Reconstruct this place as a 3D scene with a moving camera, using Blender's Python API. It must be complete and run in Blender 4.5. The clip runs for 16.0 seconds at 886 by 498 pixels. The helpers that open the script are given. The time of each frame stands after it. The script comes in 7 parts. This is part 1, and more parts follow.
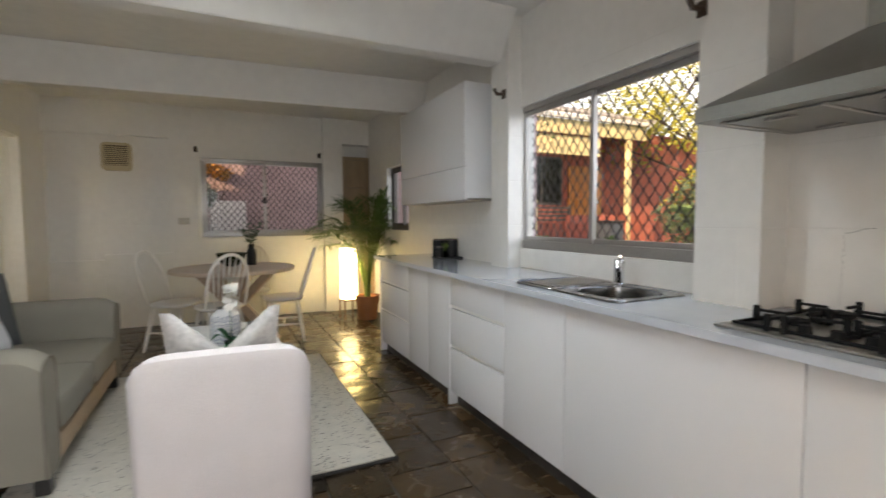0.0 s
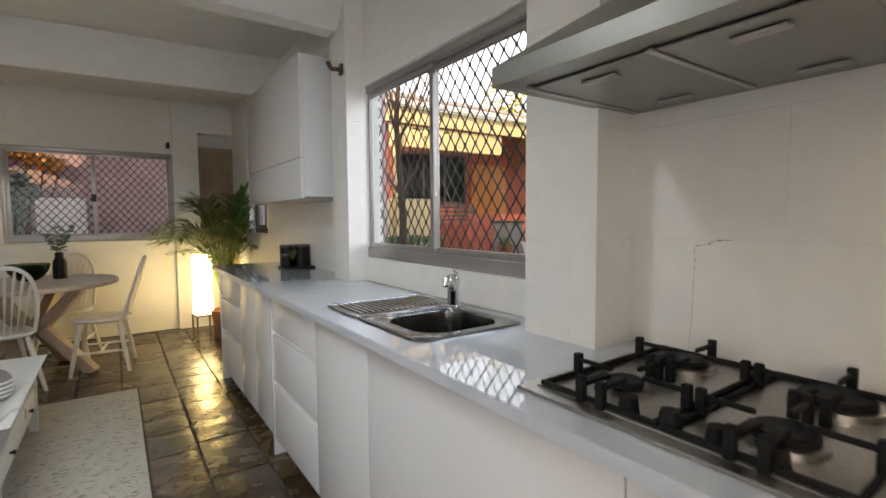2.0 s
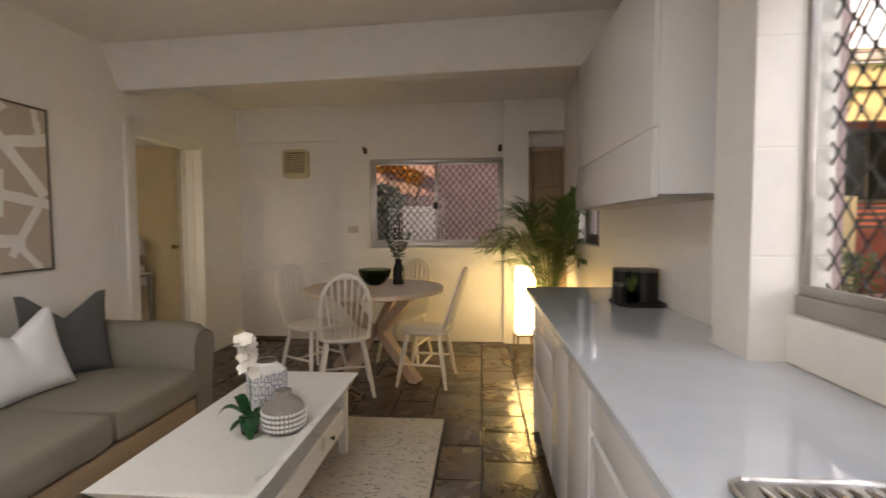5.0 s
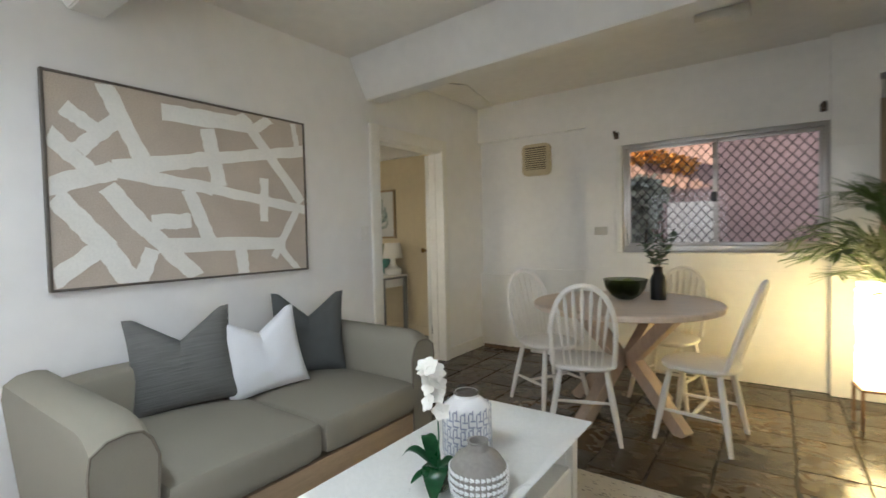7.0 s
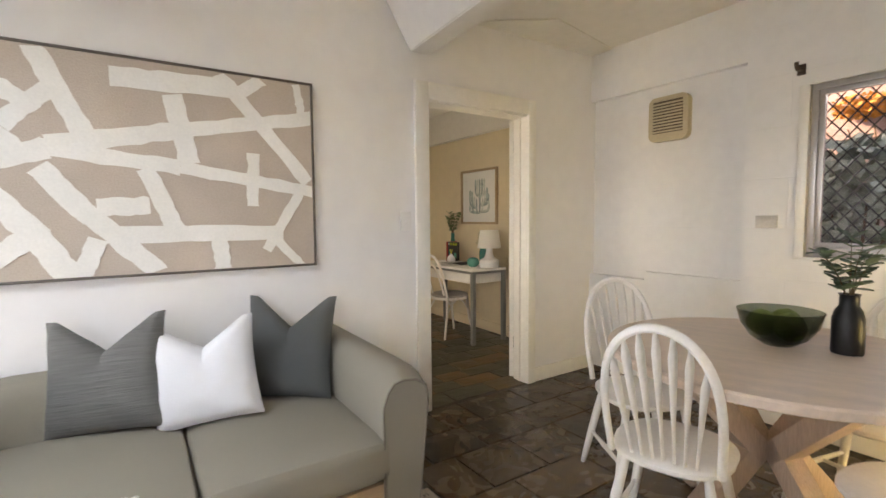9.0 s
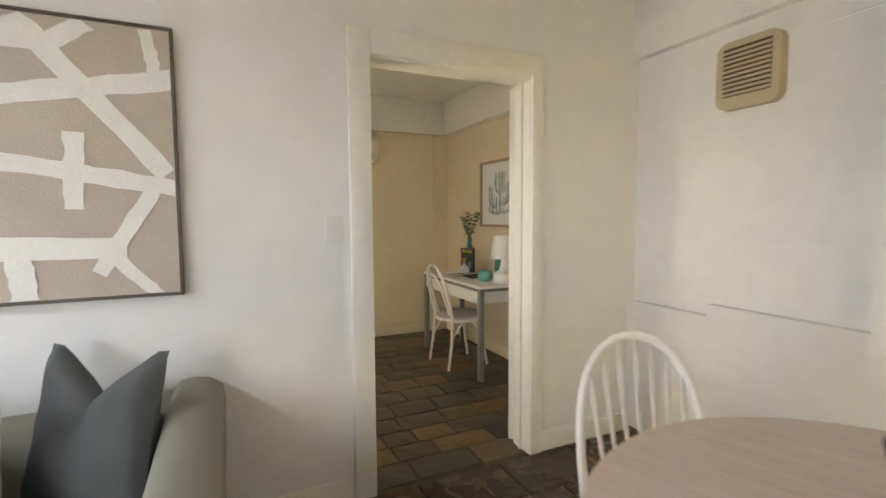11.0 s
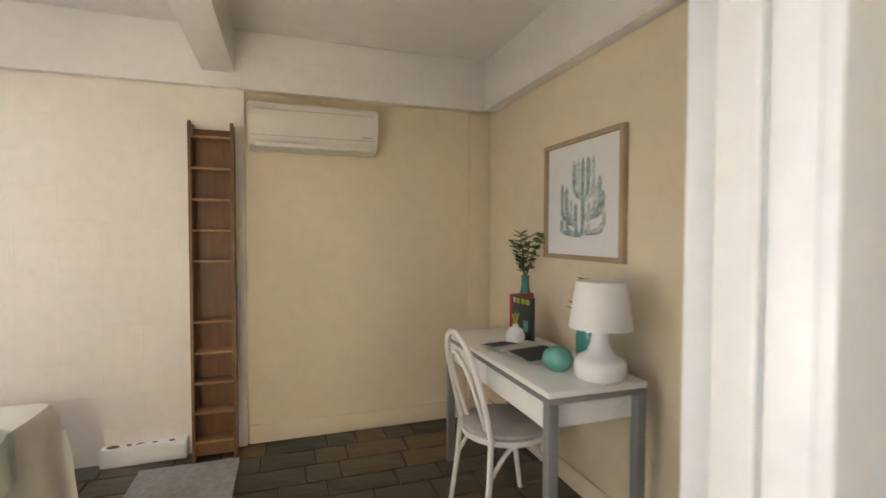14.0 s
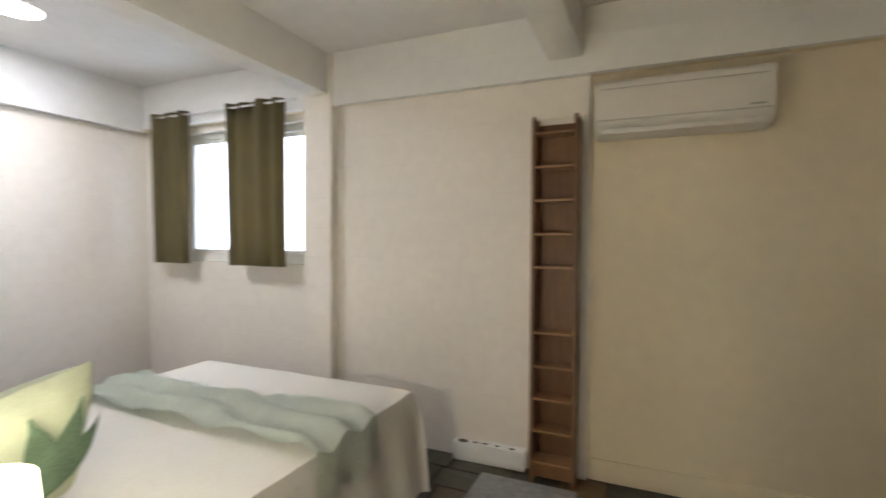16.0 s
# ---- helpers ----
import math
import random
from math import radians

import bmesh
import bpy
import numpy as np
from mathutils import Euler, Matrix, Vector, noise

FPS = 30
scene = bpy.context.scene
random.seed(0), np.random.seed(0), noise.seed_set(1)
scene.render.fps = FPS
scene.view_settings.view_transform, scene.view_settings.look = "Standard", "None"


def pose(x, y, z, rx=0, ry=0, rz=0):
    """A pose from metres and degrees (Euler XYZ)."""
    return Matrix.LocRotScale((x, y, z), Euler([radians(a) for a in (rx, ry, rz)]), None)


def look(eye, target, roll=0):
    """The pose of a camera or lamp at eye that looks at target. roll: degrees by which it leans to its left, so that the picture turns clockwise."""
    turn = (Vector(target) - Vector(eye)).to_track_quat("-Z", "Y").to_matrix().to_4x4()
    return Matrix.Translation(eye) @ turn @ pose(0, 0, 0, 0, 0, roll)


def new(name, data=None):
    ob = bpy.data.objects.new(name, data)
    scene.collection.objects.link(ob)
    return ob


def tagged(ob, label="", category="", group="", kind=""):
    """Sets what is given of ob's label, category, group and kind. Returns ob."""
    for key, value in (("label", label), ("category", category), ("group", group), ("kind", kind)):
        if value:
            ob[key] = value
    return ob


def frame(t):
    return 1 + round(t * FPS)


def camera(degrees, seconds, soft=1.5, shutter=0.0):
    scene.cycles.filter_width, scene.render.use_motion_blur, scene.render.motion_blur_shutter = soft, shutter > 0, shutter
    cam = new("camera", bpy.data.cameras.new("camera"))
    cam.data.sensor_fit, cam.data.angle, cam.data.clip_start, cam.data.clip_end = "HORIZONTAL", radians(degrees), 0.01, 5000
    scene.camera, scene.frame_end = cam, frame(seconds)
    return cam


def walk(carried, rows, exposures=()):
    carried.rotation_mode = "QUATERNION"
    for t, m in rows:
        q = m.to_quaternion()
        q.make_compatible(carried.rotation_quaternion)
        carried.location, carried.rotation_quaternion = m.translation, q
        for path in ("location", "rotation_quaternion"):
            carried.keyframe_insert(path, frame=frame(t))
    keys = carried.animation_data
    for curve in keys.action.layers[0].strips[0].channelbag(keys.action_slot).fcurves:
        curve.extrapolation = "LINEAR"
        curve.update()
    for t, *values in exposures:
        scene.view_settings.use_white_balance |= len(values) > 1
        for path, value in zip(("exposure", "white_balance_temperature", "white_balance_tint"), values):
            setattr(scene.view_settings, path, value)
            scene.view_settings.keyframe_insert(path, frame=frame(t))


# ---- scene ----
cam = camera(86.9, 16.0, shutter=0.5)
PATH = [
    (0, (-0.098, 0.251, 1.237), (0.76, 2.053, 1.113), -0.3),
    (0.5, (0.065, 0.249, 1.236), (1.113, 1.948, 1.11), -0.6),
    (1, (0.254, 0.26, 1.251), (1.384, 1.904, 1.12), -0.6),
    (1.5, (0.414, 0.335, 1.248), (1.56, 1.97, 1.12), -0.5),
    (2, (0.607, 0.492, 1.259), (1.751, 2.128, 1.128), -0.4),
    (2.5, (0.757, 0.636, 1.266), (1.868, 2.294, 1.138), -0.3),
    (3, (0.866, 0.799, 1.294), (1.809, 2.559, 1.167), -0.4),
    (3.5, (0.909, 1.029, 1.286), (1.549, 2.92, 1.166), -0.4),
    (4, (0.916, 1.245, 1.293), (1.261, 3.212, 1.177), -0.3),
    (4.5, (0.924, 1.414, 1.295), (1.022, 3.408, 1.186), -0.3),
    (5, (0.933, 1.585, 1.295), (0.769, 3.575, 1.189), -0.3),
    (5.2, (0.926, 1.625, 1.291), (0.662, 3.605, 1.186), -0.3),
    (7.3, (0.854, 2.397, 1.241), (-0.429, 3.929, 1.154), -1.0),
    (7.5, (0.852, 2.494, 1.26), (-0.501, 3.963, 1.15), -0.7),
    (8, (0.825, 2.79, 1.264), (-0.662, 4.122, 1.144), -0.7),
    (8.5, (0.833, 3.129, 1.271), (-0.753, 4.341, 1.142), -0.7),
    (9, (0.797, 3.478, 1.281), (-0.867, 4.58, 1.148), -0.5),
    (9.5, (0.758, 3.83, 1.284), (-0.967, 4.833, 1.151), -0.4),
    (10, (0.738, 4.17, 1.288), (-1.023, 5.108, 1.157), -0.2),
    (10.2, (0.726, 4.294, 1.302), (-1.055, 5.193, 1.164), -0.1),
    (11.2, (0.13, 4.49, 1.325), (-1.68, 5.325, 1.18), -0.4),
    (11.8, (-0.17, 4.63, 1.338), (-2.0, 5.42, 1.195), -0.5),
    (12.3, (-0.324, 4.916, 1.345), (-2.178, 5.655, 1.212), -0.6),
    (12.5, (-0.473, 4.962, 1.337), (-2.329, 5.697, 1.208), -0.7),
    (13, (-0.781, 5.076, 1.33), (-2.637, 5.813, 1.226), -0.6),
    (13.5, (-1.106, 5.225, 1.352), (-2.963, 5.962, 1.263), -0.1),
    (14, (-1.42, 5.363, 1.338), (-3.313, 6.003, 1.273), 0.1),
    (14.5, (-1.652, 5.451, 1.339), (-3.589, 5.944, 1.282), 0.1),
    (15, (-1.825, 5.521, 1.34), (-3.813, 5.742, 1.291), 0.3),
    (15.5, (-1.883, 5.461, 1.358), (-3.862, 5.183, 1.296), 0.1),
    (16, (-1.913, 5.401, 1.334), (-3.75, 4.613, 1.284), 0.3),
]
walk(cam, [(t, look(eye, target, roll)) for t, eye, target, roll in PATH],
     exposures=[(0, 0.55, 6700, 14), (1.5, 0.55, 6700, 14), (2.5, 0.5, 6800, 14), (3.5, 0.42, 7500, 19), (4.5, 0.45, 7800, 22), (5.2, 0.55, 7700, 22), (7.4, 1.15, 6150, 10), (8.2, 1.4, 6600, 15), (9.0, 1.7, 6700, 18), (10.0, 1.76, 6800, 19), (12.5, 1.92, 6000, 7), (13.0, 1.95, 6200, 14), (13.5, 2.0, 6200, 19), (14.0, 2.08, 5800, 18), (14.6, 2.25, 5400, 16), (15.2, 2.08, 5400, 17), (16, 1.56, 5650, 15)])

# ---- world, sun, large lights ----
world = bpy.data.worlds.new("sky")
scene.world = world
world.use_nodes = True
wn = world.node_tree.nodes
sky = wn.new("ShaderNodeTexSky")
sky.sky_type, sky.sun_disc = "NISHITA", False
sky.sun_elevation, sky.sun_rotation = radians(24), radians(-118)
world.node_tree.links.new(sky.outputs[0], wn["Background"].inputs[0])
sky.dust_density, sky.air_density, sky.ozone_density = 6.0, 0.8, 0.4
wn["Background"].inputs[1].default_value = 0.15


def lamp_light(name, kind, m, energy, colour, size=1.0, size_y=None, spread=None):
    data = bpy.data.lights.new(name, kind)
    data.energy, data.color = energy, colour
    if kind == "AREA":
        data.shape, data.size, data.size_y = "RECTANGLE", size, size_y or size
        if spread:
            data.spread = radians(spread)
    elif kind == "POINT":
        data.shadow_soft_size = size
    ob = new(name, data)
    ob.matrix_world = m
    return ob


sun_data = bpy.data.lights.new("sun", "SUN")
sun_data.energy, sun_data.angle, sun_data.color = 5.0, radians(0.5), (1.0, 0.72, 0.42)
sun = new("sun", sun_data)
sun.matrix_world = look((0, 0, 20), (0.85, 0.45, 20 - 0.43))

# daylight standing in the openings; the garden door is assumed, out of view
lamp_light("daylight_garden_door", "AREA", look((-0.85, -1.16, 1.25), (-0.95, 1.6, 0.35)), 14, (0.86, 0.94, 1.0), 1.6, 1.7, 130)
# assumed ceiling tube, out of view, placed to brighten worktop and tables
lamp_light("assumed_batten_light", "AREA", look((-0.15, 2.0, 2.50), (-0.05, 2.5, 0.0)), 14, (0.82, 0.94, 1.0), 1.2, 0.10, 150)
lamp_light("daylight_bedroom_window", "AREA", look((-4.84, 2.55, 1.65), (-3.4, 2.55, 1.65)), 8, (0.80, 0.91, 1.0), 1.4, 1.2)
# added fill panel, unseen in the side yard, brightens the west wall
lamp_light("fill_side_yard", "AREA", look((4.2, 1.25, 1.9), (1.85, 2.25, 1.5)), 21, (0.86, 0.93, 1.0), 1.3, 1.3)
# unseen panel added above the window, bluish sky light for reveal and worktop
lamp_light("fill_kitchen_window", "AREA", look((2.7, 2.0, 3.0), (1.75, 2.6, 1.4)), 18, (0.66, 0.83, 1.0), 1.4, 0.8)

# ---- materials ----


def material(name, base, rough=0.6, metal=0.0, scale=6.0, spread=0.12, bump=0.15, grain=60.0, coat=0.0, island=0.0, stretch=None, spec=0.5, block=None):
    """Base colour with stains at a large scale, grain at a small one, and relief."""
    mat = bpy.data.materials.new(name)
    mat.use_nodes = True
    n, l = mat.node_tree.nodes, mat.node_tree.links
    b = n["Principled BSDF"]
    b.inputs["Roughness"].default_value, b.inputs["Metallic"].default_value = rough, metal
    b.inputs["Coat Weight"].default_value = coat
    b.inputs["Coat Roughness"].default_value = 0.03
    b.inputs["Specular IOR Level"].default_value = spec
    co = n.new("ShaderNodeTexCoord")
    mp = n.new("ShaderNodeMapping")
    if stretch:
        mp.inputs["Scale"].default_value = stretch
    l.new(co.outputs["Object"], mp.inputs[0])
    big, small = n.new("ShaderNodeTexNoise"), n.new("ShaderNodeTexNoise")
    big.inputs["Scale"].default_value, big.inputs["Detail"].default_value = scale, 5
    small.inputs["Scale"].default_value, small.inputs["Detail"].default_value = grain, 4
    l.new(mp.outputs[0], big.inputs[0]), l.new(mp.outputs[0], small.inputs[0])
    mixv = n.new("ShaderNodeMath")
    mixv.operation = "ADD"
    l.new(big.outputs[0], mixv.inputs[0]), l.new(small.outputs[0], mixv.inputs[1])
    ramp = n.new("ShaderNodeMapRange")
    ramp.inputs["From Min"].default_value, ramp.inputs["From Max"].default_value = 0.7, 1.3
    ramp.inputs["To Min"].default_value, ramp.inputs["To Max"].default_value = 1 - spread, 1 + spread
    l.new(mixv.outputs[0], ramp.inputs[0])
    mul = n.new("ShaderNodeVectorMath")
    mul.operation = "SCALE"
    mul.inputs[0].default_value = base
    l.new(ramp.outputs[0], mul.inputs["Scale"])
    last = mul
    if island:
        info = n.new("ShaderNodeObjectInfo")
        r2 = n.new("ShaderNodeMapRange")
        r2.inputs["To Min"].default_value, r2.inputs["To Max"].default_value = 1 - island, 1 + island
        l.new(info.outputs["Random"], r2.inputs[0])
        m2 = n.new("ShaderNodeVectorMath")
        m2.operation = "SCALE"
        l.new(mul.outputs[0], m2.inputs[0]), l.new(r2.outputs[0], m2.inputs["Scale"])
        last = m2
    l.new(last.outputs[0], b.inputs["Base Color"])
    rr = n.new("ShaderNodeMapRange")
    rr.inputs["From Min"].default_value, rr.inputs["From Max"].default_value = 0.3, 0.7
    rr.inputs["To Min"].default_value, rr.inputs["To Max"].default_value = max(0.02, rough * 0.85), min(1, rough * 1.15)
    l.new(big.outputs[0], rr.inputs[0]), l.new(rr.outputs[0], b.inputs["Roughness"])
    if bump:
        bp = n.new("ShaderNodeBump")
        bp.inputs["Strength"].default_value, bp.inputs["Distance"].default_value = bump, 0.004
        l.new(mixv.outputs[0], bp.inputs["Height"]), l.new(bp.outputs[0], b.inputs["Normal"])
        if block:
            # shallow joints of painted blockwork, laid out along the wall
            sep, com, along, br = n.new("ShaderNodeSeparateXYZ"), n.new("ShaderNodeCombineXYZ"), n.new("ShaderNodeMath"), n.new("ShaderNodeTexBrick")
            l.new(co.outputs["Object"], sep.inputs[0]), l.new(sep.outputs[0], along.inputs[0]), l.new(sep.outputs[1], along.inputs[1])
            l.new(along.outputs[0], com.inputs[0]), l.new(sep.outputs[2], com.inputs[1]), l.new(com.outputs[0], br.inputs[0])
            br.inputs["Scale"].default_value, br.inputs["Mortar Size"].default_value, br.inputs["Mortar Smooth"].default_value = 1.0, 0.004, 0.6
            br.inputs["Brick Width"].default_value, br.inputs["Row Height"].default_value = block
            b2 = n.new("ShaderNodeBump")
            b2.invert = True
            b2.inputs["Strength"].default_value, b2.inputs["Distance"].default_value = 0.34, 0.004
            l.new(br.outputs["Fac"], b2.inputs["Height"]), l.new(bp.outputs[0], b2.inputs["Normal"]), l.new(b2.outputs[0], b.inputs["Normal"])
    return mat


def glow(name, colour, strength):
    mat = bpy.data.materials.new(name)
    mat.use_nodes = True
    b = mat.node_tree.nodes["Principled BSDF"]
    b.inputs["Base Color"].default_value = (*colour, 1)
    b.inputs["Emission Color"].default_value = (*colour, 1)
    b.inputs["Emission Strength"].default_value = strength
    return mat


def glass(name, tint=(1, 1, 1), rough=0.0):
    mat = bpy.data.materials.new(name)
    mat.use_nodes = True
    b = mat.node_tree.nodes["Principled BSDF"]
    b.inputs["Base Color"].default_value = (*tint, 1)
    b.inputs["Transmission Weight"].default_value, b.inputs["Roughness"].default_value, b.inputs["IOR"].default_value = 1.0, rough, 1.18
    return mat


def slate(name, dark, mid, light, rough, spread):
    """Cleft slate: each tile takes its own tone between three colours, with layered relief."""
    mat = bpy.data.materials.new(name)
    mat.use_nodes = True
    n, l = mat.node_tree.nodes, mat.node_tree.links
    b = n["Principled BSDF"]
    co, info = n.new("ShaderNodeTexCoord"), n.new("ShaderNodeObjectInfo")
    off = n.new("ShaderNodeVectorMath")
    off.operation = "ADD"
    l.new(co.outputs["Object"], off.inputs[0])
    sc = n.new("ShaderNodeMath")
    sc.operation, sc.inputs[1].default_value = "MULTIPLY", 37.0
    l.new(info.outputs["Random"], sc.inputs[0]), l.new(sc.outputs[0], off.inputs[1])
    cloud, fine = n.new("ShaderNodeTexNoise"), n.new("ShaderNodeTexNoise")
    cloud.inputs["Scale"].default_value, cloud.inputs["Detail"].default_value, cloud.inputs["Distortion"].default_value = 7, 6, 1.2
    fine.inputs["Scale"].default_value, fine.inputs["Detail"].default_value = 45, 5
    l.new(off.outputs[0], cloud.inputs[0]), l.new(off.outputs[0], fine.inputs[0])
    tone = n.new("ShaderNodeMath")
    tone.operation = "MULTIPLY_ADD"
    tone.inputs[1].default_value = spread
    l.new(info.outputs["Random"], tone.inputs[0])
    m3 = n.new("ShaderNodeMath")
    m3.operation, m3.inputs[1].default_value = "MULTIPLY", 1.0 - spread
    l.new(cloud.outputs[0], m3.inputs[0]), l.new(m3.outputs[0], tone.inputs[2])
    ramp = n.new("ShaderNodeValToRGB")
    e = ramp.color_ramp.elements
    e[0].position, e[0].color = 0.2, (*dark, 1)
    e[1].position, e[1].color = 0.85, (*light, 1)
    e.new(0.55).color = (*mid, 1)
    l.new(tone.outputs[0], ramp.inputs[0]), l.new(ramp.outputs[0], b.inputs["Base Color"])
    rr = n.new("ShaderNodeMapRange")
    rr.inputs["To Min"].default_value, rr.inputs["To Max"].default_value = rough * 0.7, rough * 1.4
    l.new(cloud.outputs[0], rr.inputs[0]), l.new(rr.outputs[0], b.inputs["Roughness"])
    add = n.new("ShaderNodeMath")
    add.operation = "MULTIPLY_ADD"
    add.inputs[1].default_value = 0.05
    l.new(fine.outputs[0], add.inputs[0]), l.new(cloud.outputs[0], add.inputs[2])
    bp = n.new("ShaderNodeBump")
    bp.inputs["Strength"].default_value, bp.inputs["Distance"].default_value = 0.40, 0.010
    l.new(add.outputs[0], bp.inputs["Height"]), l.new(bp.outputs[0], b.inputs["Normal"])
    return mat


